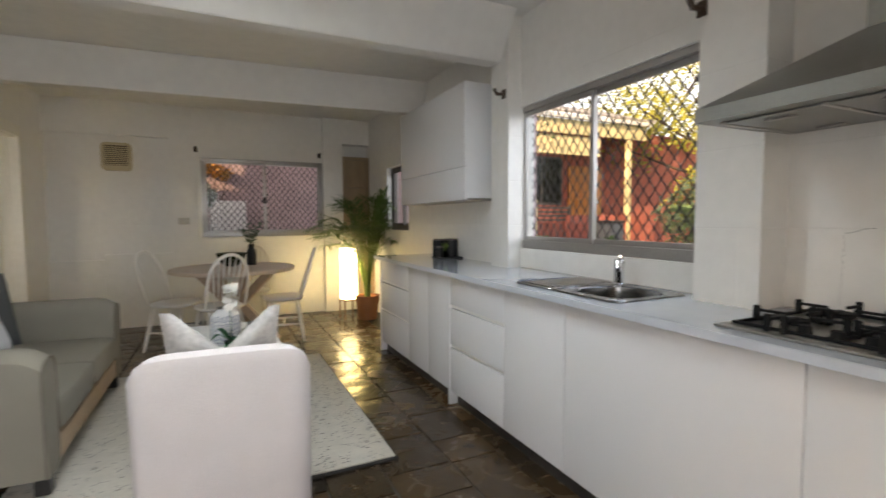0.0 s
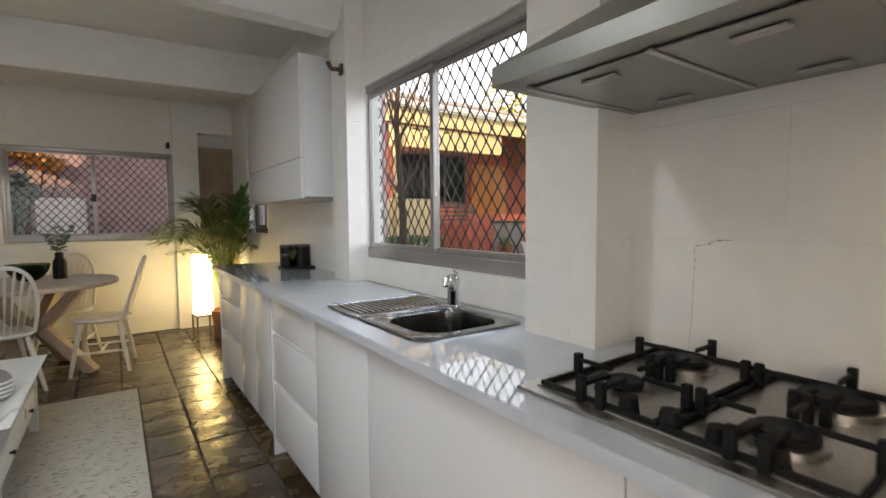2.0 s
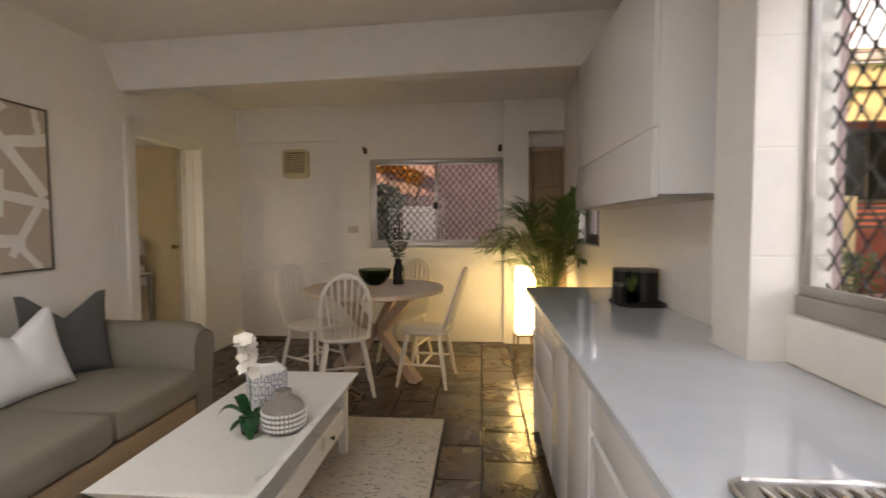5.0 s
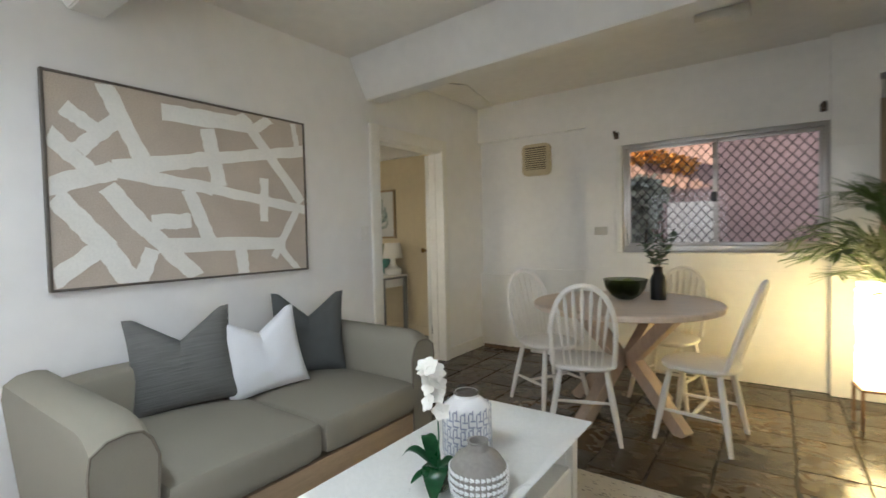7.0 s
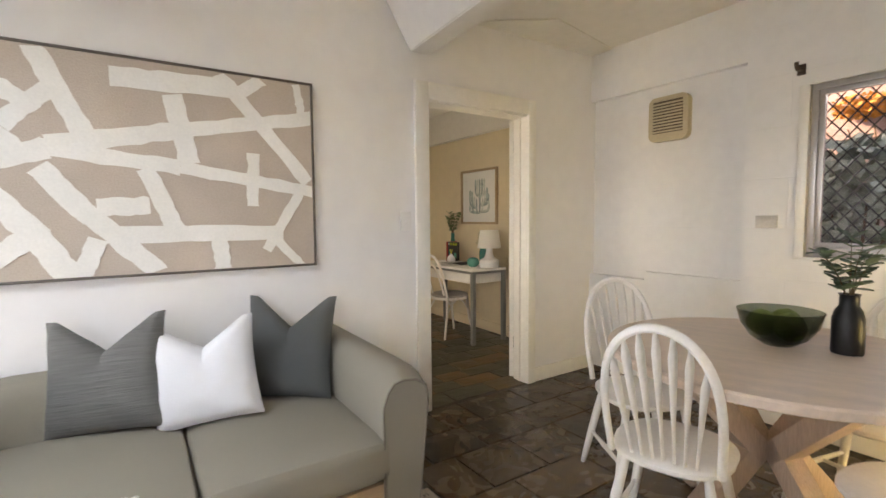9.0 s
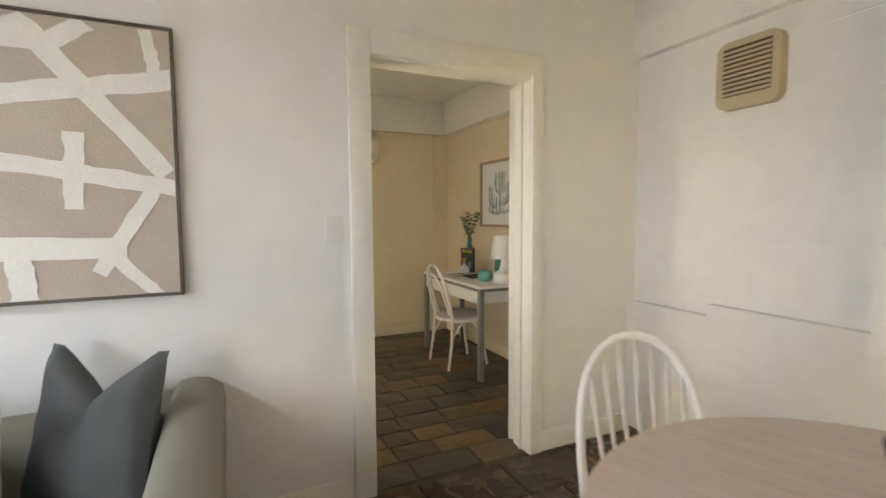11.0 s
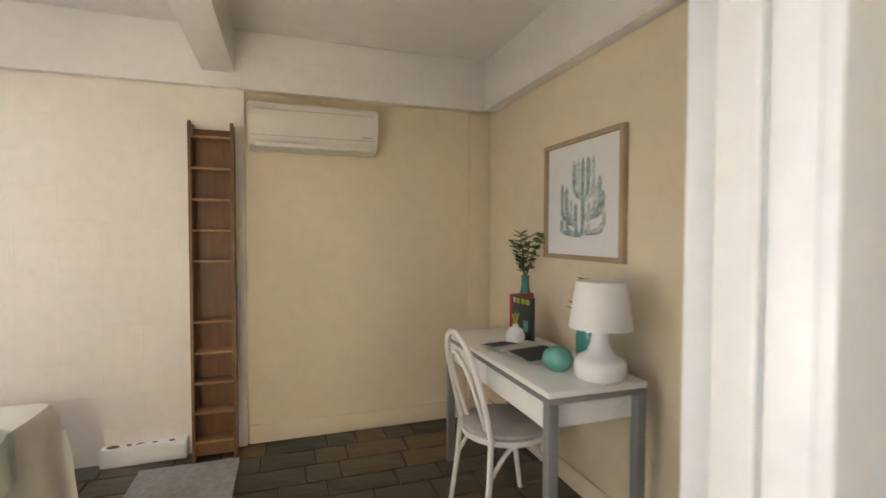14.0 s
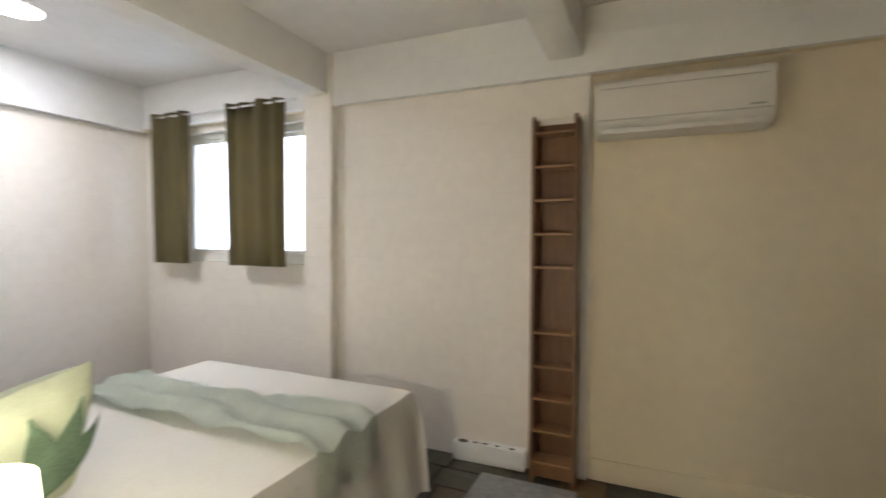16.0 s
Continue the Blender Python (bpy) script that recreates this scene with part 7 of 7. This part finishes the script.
def hedge(x0, y0, x1, y1, h, mat, seed, label, n):
    """A clipped hedge: leaves scattered through a box with an uneven skin over woody stems."""
    r_ = rng(seed)
    t = thing("hedge", (x0 + x1) / 2, (y0 + y1) / 2, -0.16, 0, label, "hedge")
    b = bmesh.new()
    w, l = (x1 - x0) / 2, (y1 - y0) / 2
    for k in range(8):
        px, py = r_.uniform(-w, w) * 0.7, r_.uniform(-l, l) * 0.7
        tube(b, [(px, py, 0), (px * 1.1, py, h * 0.5), (px * 1.2, py * 1.1, h * 0.9)], [0.02, 0.015, 0.005], 6)
    part("stem", b, "bark", t)
    b = bmesh.new()
    for k in range(n):
        p = [r_.uniform(-w, w), r_.uniform(-l, l), r_.uniform(0.05, h)]
        f = r_.randrange(3)
        p[f] = (-w, -l, h)[f] + r_.uniform(-0.05, 0.04)
        p = Vector(p)
        tip = Vector((r_.uniform(-1, 1), r_.uniform(-1, 1), r_.uniform(-0.3, 1))).normalized() * 0.06
        s = tip.orthogonal().normalized() * 0.022
        b.faces.new([b.verts.new(v_) for v_ in (p, p + tip * 0.5 + s, p + tip, p + tip * 0.5 - s)])
    part("foliage", b, mat, t, flat=True)


hedge(7.0, 4.4, 7.8, 6.05, 1.58, "leaf_bright", 51, "clipped green hedge beyond the low garden wall", 5200)
hedge(4.3, 7.0, 5.2, 8.0, 1.05, "leaf_bright", 52, "low green hedge in front of the veranda", 3600)

hs = thing("veranda_house", 4.6, 8.2, -0.15, 0, "brick neighbouring house with a cream veranda", "house")
b = bmesh.new()
box(b, 0.0, 1.6, 0, 8.4, 1.8, 3.75)
part("wall", b, "redwall", hs)
b = bmesh.new()
box(b, -0.1, 0.06, 3.22, 4.45, 0.12, 3.53, bevel=0.01)
part("fascia", b, "render_cream", hs)
b = bmesh.new()
box(b, -0.15, -0.06, 3.53, 4.5, 0.06, 3.62, bevel=0.02)
part("gutter", b, "plastic", hs, "white metal gutter")
b = bmesh.new()
box(b, 0.3, 0.14, 2.82, 3.1, 0.18, 3.2, bevel=0.005), rod(b, (0.3, 0.16, 2.81), (3.1, 0.16, 2.81), 0.03)
part("blind", b, "render_cream", hs, "rolled cream veranda blind")
b = bmesh.new()
v = [b.verts.new(p) for p in ((-0.2, -0.05, 3.63), (4.6, -0.05, 3.63), (6.5, 4.0, 4.9), (-0.2, 4.0, 4.9), (-0.2, -0.05, 3.68), (4.6, -0.05, 3.68), (6.5, 4.0, 4.96), (-0.2, 4.0, 4.96))]
for f in ((0, 1, 2, 3), (7, 6, 5, 4), (0, 4, 5, 1), (1, 5, 6, 2), (2, 6, 7, 3), (3, 7, 4, 0)):
    b.faces.new([v[k] for k in f])
part("roof", b, "roof_pale", hs, "pale metal roof")
for x in (0.45, 3.95):
    b = bmesh.new()
    box(b, x - 0.055, 0.08, 0, x + 0.055, 0.19, 3.22, bevel=0.008)
    part("post", b, "render_cream", hs)
b = bmesh.new()
box(b, 1.3, 1.56, 1.75, 3.2, 1.60, 2.95, bevel=0.005)
wf = part("window", b, "frame_dark", hs, "dark framed window")
for k in range(3):
    b = bmesh.new()
    box(b, 1.36 + 0.61 * k, 1.550, 1.81, 1.92 + 0.61 * k, 1.559, 2.89)
    part("pane", b, "smoke", wf)
# orange panel paints the sunlit patch on the veranda's back wall
b = bmesh.new()
box(b, 3.4, 1.53, 1.2, 4.5, 1.598, 2.75, bevel=0.006)
dd = part("door", b, "amber", hs, "orange panel standing in for sunlight on the back wall")
b = bmesh.new()
box(b, 2.2, 0.10, 0, 4.4, 0.25, 1.48, bevel=0.01)
part("low_wall", b, "redwall", hs, "red brick veranda wall")
# pale panel added in place of the bright shapes on the veranda
b = bmesh.new()
box(b, 0.05, 0.20, 0, 1.42, 0.30, 1.80, bevel=0.01)
part("screen_panel", b, "render_cream", hs, "pale panel added for the bright furniture on the veranda")
b = bmesh.new()
for k in range(4):
    box(b, 1.55, 0.5, 1.35 + 0.09 * k, 2.6, 0.53, 1.40 + 0.09 * k, bevel=0.004)
box(b, 1.55, 0.5, 0.0, 1.60, 0.56, 1.72), box(b, 2.55, 0.5, 0.0, 2.60, 0.56, 1.72)
part("slat_rail", b, "frame_dark", hs, "dark slatted veranda rail")
b = bmesh.new()
box(b, 4.3, 5.75, -0.15, 6.9, 6.0, 0.66, bevel=0.02)
tagged(part("garden_wall", b, "paving"), "low pink rendered garden wall", "garden wall", kind="structure")
b = bmesh.new()
box(b, 5.0, 6.0, -0.15, 10.5, 8.2, 0.35)
structure("pavement_terrace", b, "pink paved terrace beside the veranda", "pavement", "paving")
bn = thing("storage_box", 7.0, 7.36, 0.35, 6, "dark grey garden storage box on the terrace", "storage box")
b = bmesh.new()
box(b, -0.2, -0.22, 0, 0.2, 0.22, 0.80, bevel=0.03)
part("box", b, "desk_leg", bn)
b = bmesh.new()
box(b, -0.22, -0.24, 0.801, 0.22, 0.24, 0.86, bevel=0.02)
part("lid", b, "frame_dark", bn)
for k, (x, y, r0, mat, lab) in enumerate(((6.1, 5.87, 0.15, "porcelain", "white garden pot on the low wall"), (5.55, 5.87, 0.13, "terracotta", "terracotta garden pot on the low wall"))):
    t = thing("garden_pot", x, y, 0.66, 0, lab, "plant pot", "garden pots")
    b = bmesh.new()
    lathe(b, [(0, 0), (r0 * 0.65, 0), (r0, r0 * 1.2), (r0 * 1.08, r0 * 1.2), (r0 * 1.08, r0 * 1.4), (r0 * 0.9, r0 * 1.4), (r0 * 0.8, r0 * 1.1), (0, r0 * 1.1)], 24)
    part("pot", b, mat, t)
    if k:
        b = bmesh.new()
        foliage(b, (0, 0, r0 * 1.7), r0 * 0.9, 90, 0.07, rng(40 + k))
        part("foliage", b, "leaf", t, flat=True)
wbd = thing("board", 0.03, 8.5, -0.10, 0, "white board leaning outside the dining window", "board")
b = bmesh.new()
box(b, -0.265, 0, 0.0, 0.265, 0.03, 1.66, bevel=0.004)
part("panel", b, "plastic", wbd)

# ---- slate floor, tile by tile ----
TILES = {}


def tile(name, x, y, w, l, mat, parent, r_):
    key = (round(w, 3), round(l, 3), mat, r_.randrange(3))
    if key not in TILES:
        verts, faces, n = [], [], 3
        q = rng(hash(key[:2]) % 1000 + key[3])
        for i in range(n + 1):
            for j in range(n + 1):
                e = i in (0, n) or j in (0, n)
                verts.append(((i / n - 0.5) * w * 0.985 + (q.uniform(-0.004, 0.004) if e else 0), (j / n - 0.5) * l * 0.985 + (q.uniform(-0.004, 0.004) if e else 0), (-0.003 if e else 0.0) + q.uniform(-0.0015, 0.0015)))
        for i in range(n):
            for j in range(n):
                a = i * (n + 1) + j
                faces.append((a, a + n + 1, a + n + 2, a + 1))
        base = len(verts)
        for sx, sy in ((-1, -1), (1, -1), (1, 1), (-1, 1)):
            verts.append((sx * w * 0.496, sy * l * 0.496, -0.0135))
        side = [[i * (n + 1) for i in range(n + 1)], [n * (n + 1) + j for j in range(n + 1)], [i * (n + 1) + n for i in range(n, -1, -1)], [j for j in range(n, -1, -1)]]
        for k, s in enumerate(side):
            faces.append(tuple(s[::-1]) + (base + k, base + (k + 1) % 4))
        me = bpy.data.meshes.new("tile")
        me.from_pydata(verts, [], faces)
        me.materials.append(M[mat])
        TILES[key] = me
    o = new(name, TILES[key])
    o.parent = parent
    o.matrix_basis = pose(x, y, r_.uniform(-0.0012, 0.0008), r_.uniform(-0.25, 0.25), r_.uniform(-0.25, 0.25), 0)


def merged_tiles(name, rows, mat, parent):
    """The tiles that nobody passes near, joined into one piece."""
    b = bmesh.new()
    for x, y, w, l in rows:
        box(b, x - w * 0.49, y - l * 0.49, -0.0135, x + w * 0.49, y + l * 0.49, -0.001)
    tagged(part(name, b, mat, parent, flat=True), "dark slate floor tiles", kind="stuff")


floor = bpy.data.objects["floor"]
r_, far = rng(77), []
GAP, x = 0.010, -1.79
while x < 1.38:
    w_ = r_.choice((0.27, 0.30, 0.33))
    y = -1.19 + r_.uniform(-0.2, 0.0)
    while y < 6.66:
        l_ = min(r_.choice((0.24, 0.30, 0.36, 0.45)), 6.67 - y)
        if l_ > 0.06:
            if y > 1.5:
                tile("tile", x + w_ / 2, y + l_ / 2, w_, round(l_, 2), "slate", floor, r_)
            else:
                far.append((x + w_ / 2, y + l_ / 2, w_, l_))
        y += l_ + GAP
    x += w_ + GAP
merged_tiles("tile_field", far, "slate", floor)
far, x = [], -4.59
while x < -1.83:
    w_ = r_.choice((0.16, 0.19, 0.21))
    y = 1.41 + r_.uniform(-0.15, 0.0)
    while y < 6.78:
        l_ = min(r_.choice((0.18, 0.24, 0.30, 0.36)), 6.79 - y)
        if l_ > 0.05 and not (x + w_ > -1.93 and not 5.10 < y + l_ / 2 < 5.92):
            if y > 4.2:
                tile("tile", x + w_ / 2, y + l_ / 2, w_, round(l_, 2), "slate_bed", floor, r_)
            else:
                far.append((x + w_ / 2, y + l_ / 2, w_, l_))
        y += l_ + GAP
    x += w_ + GAP
merged_tiles("tile_field", far, "slate_bed", floor)
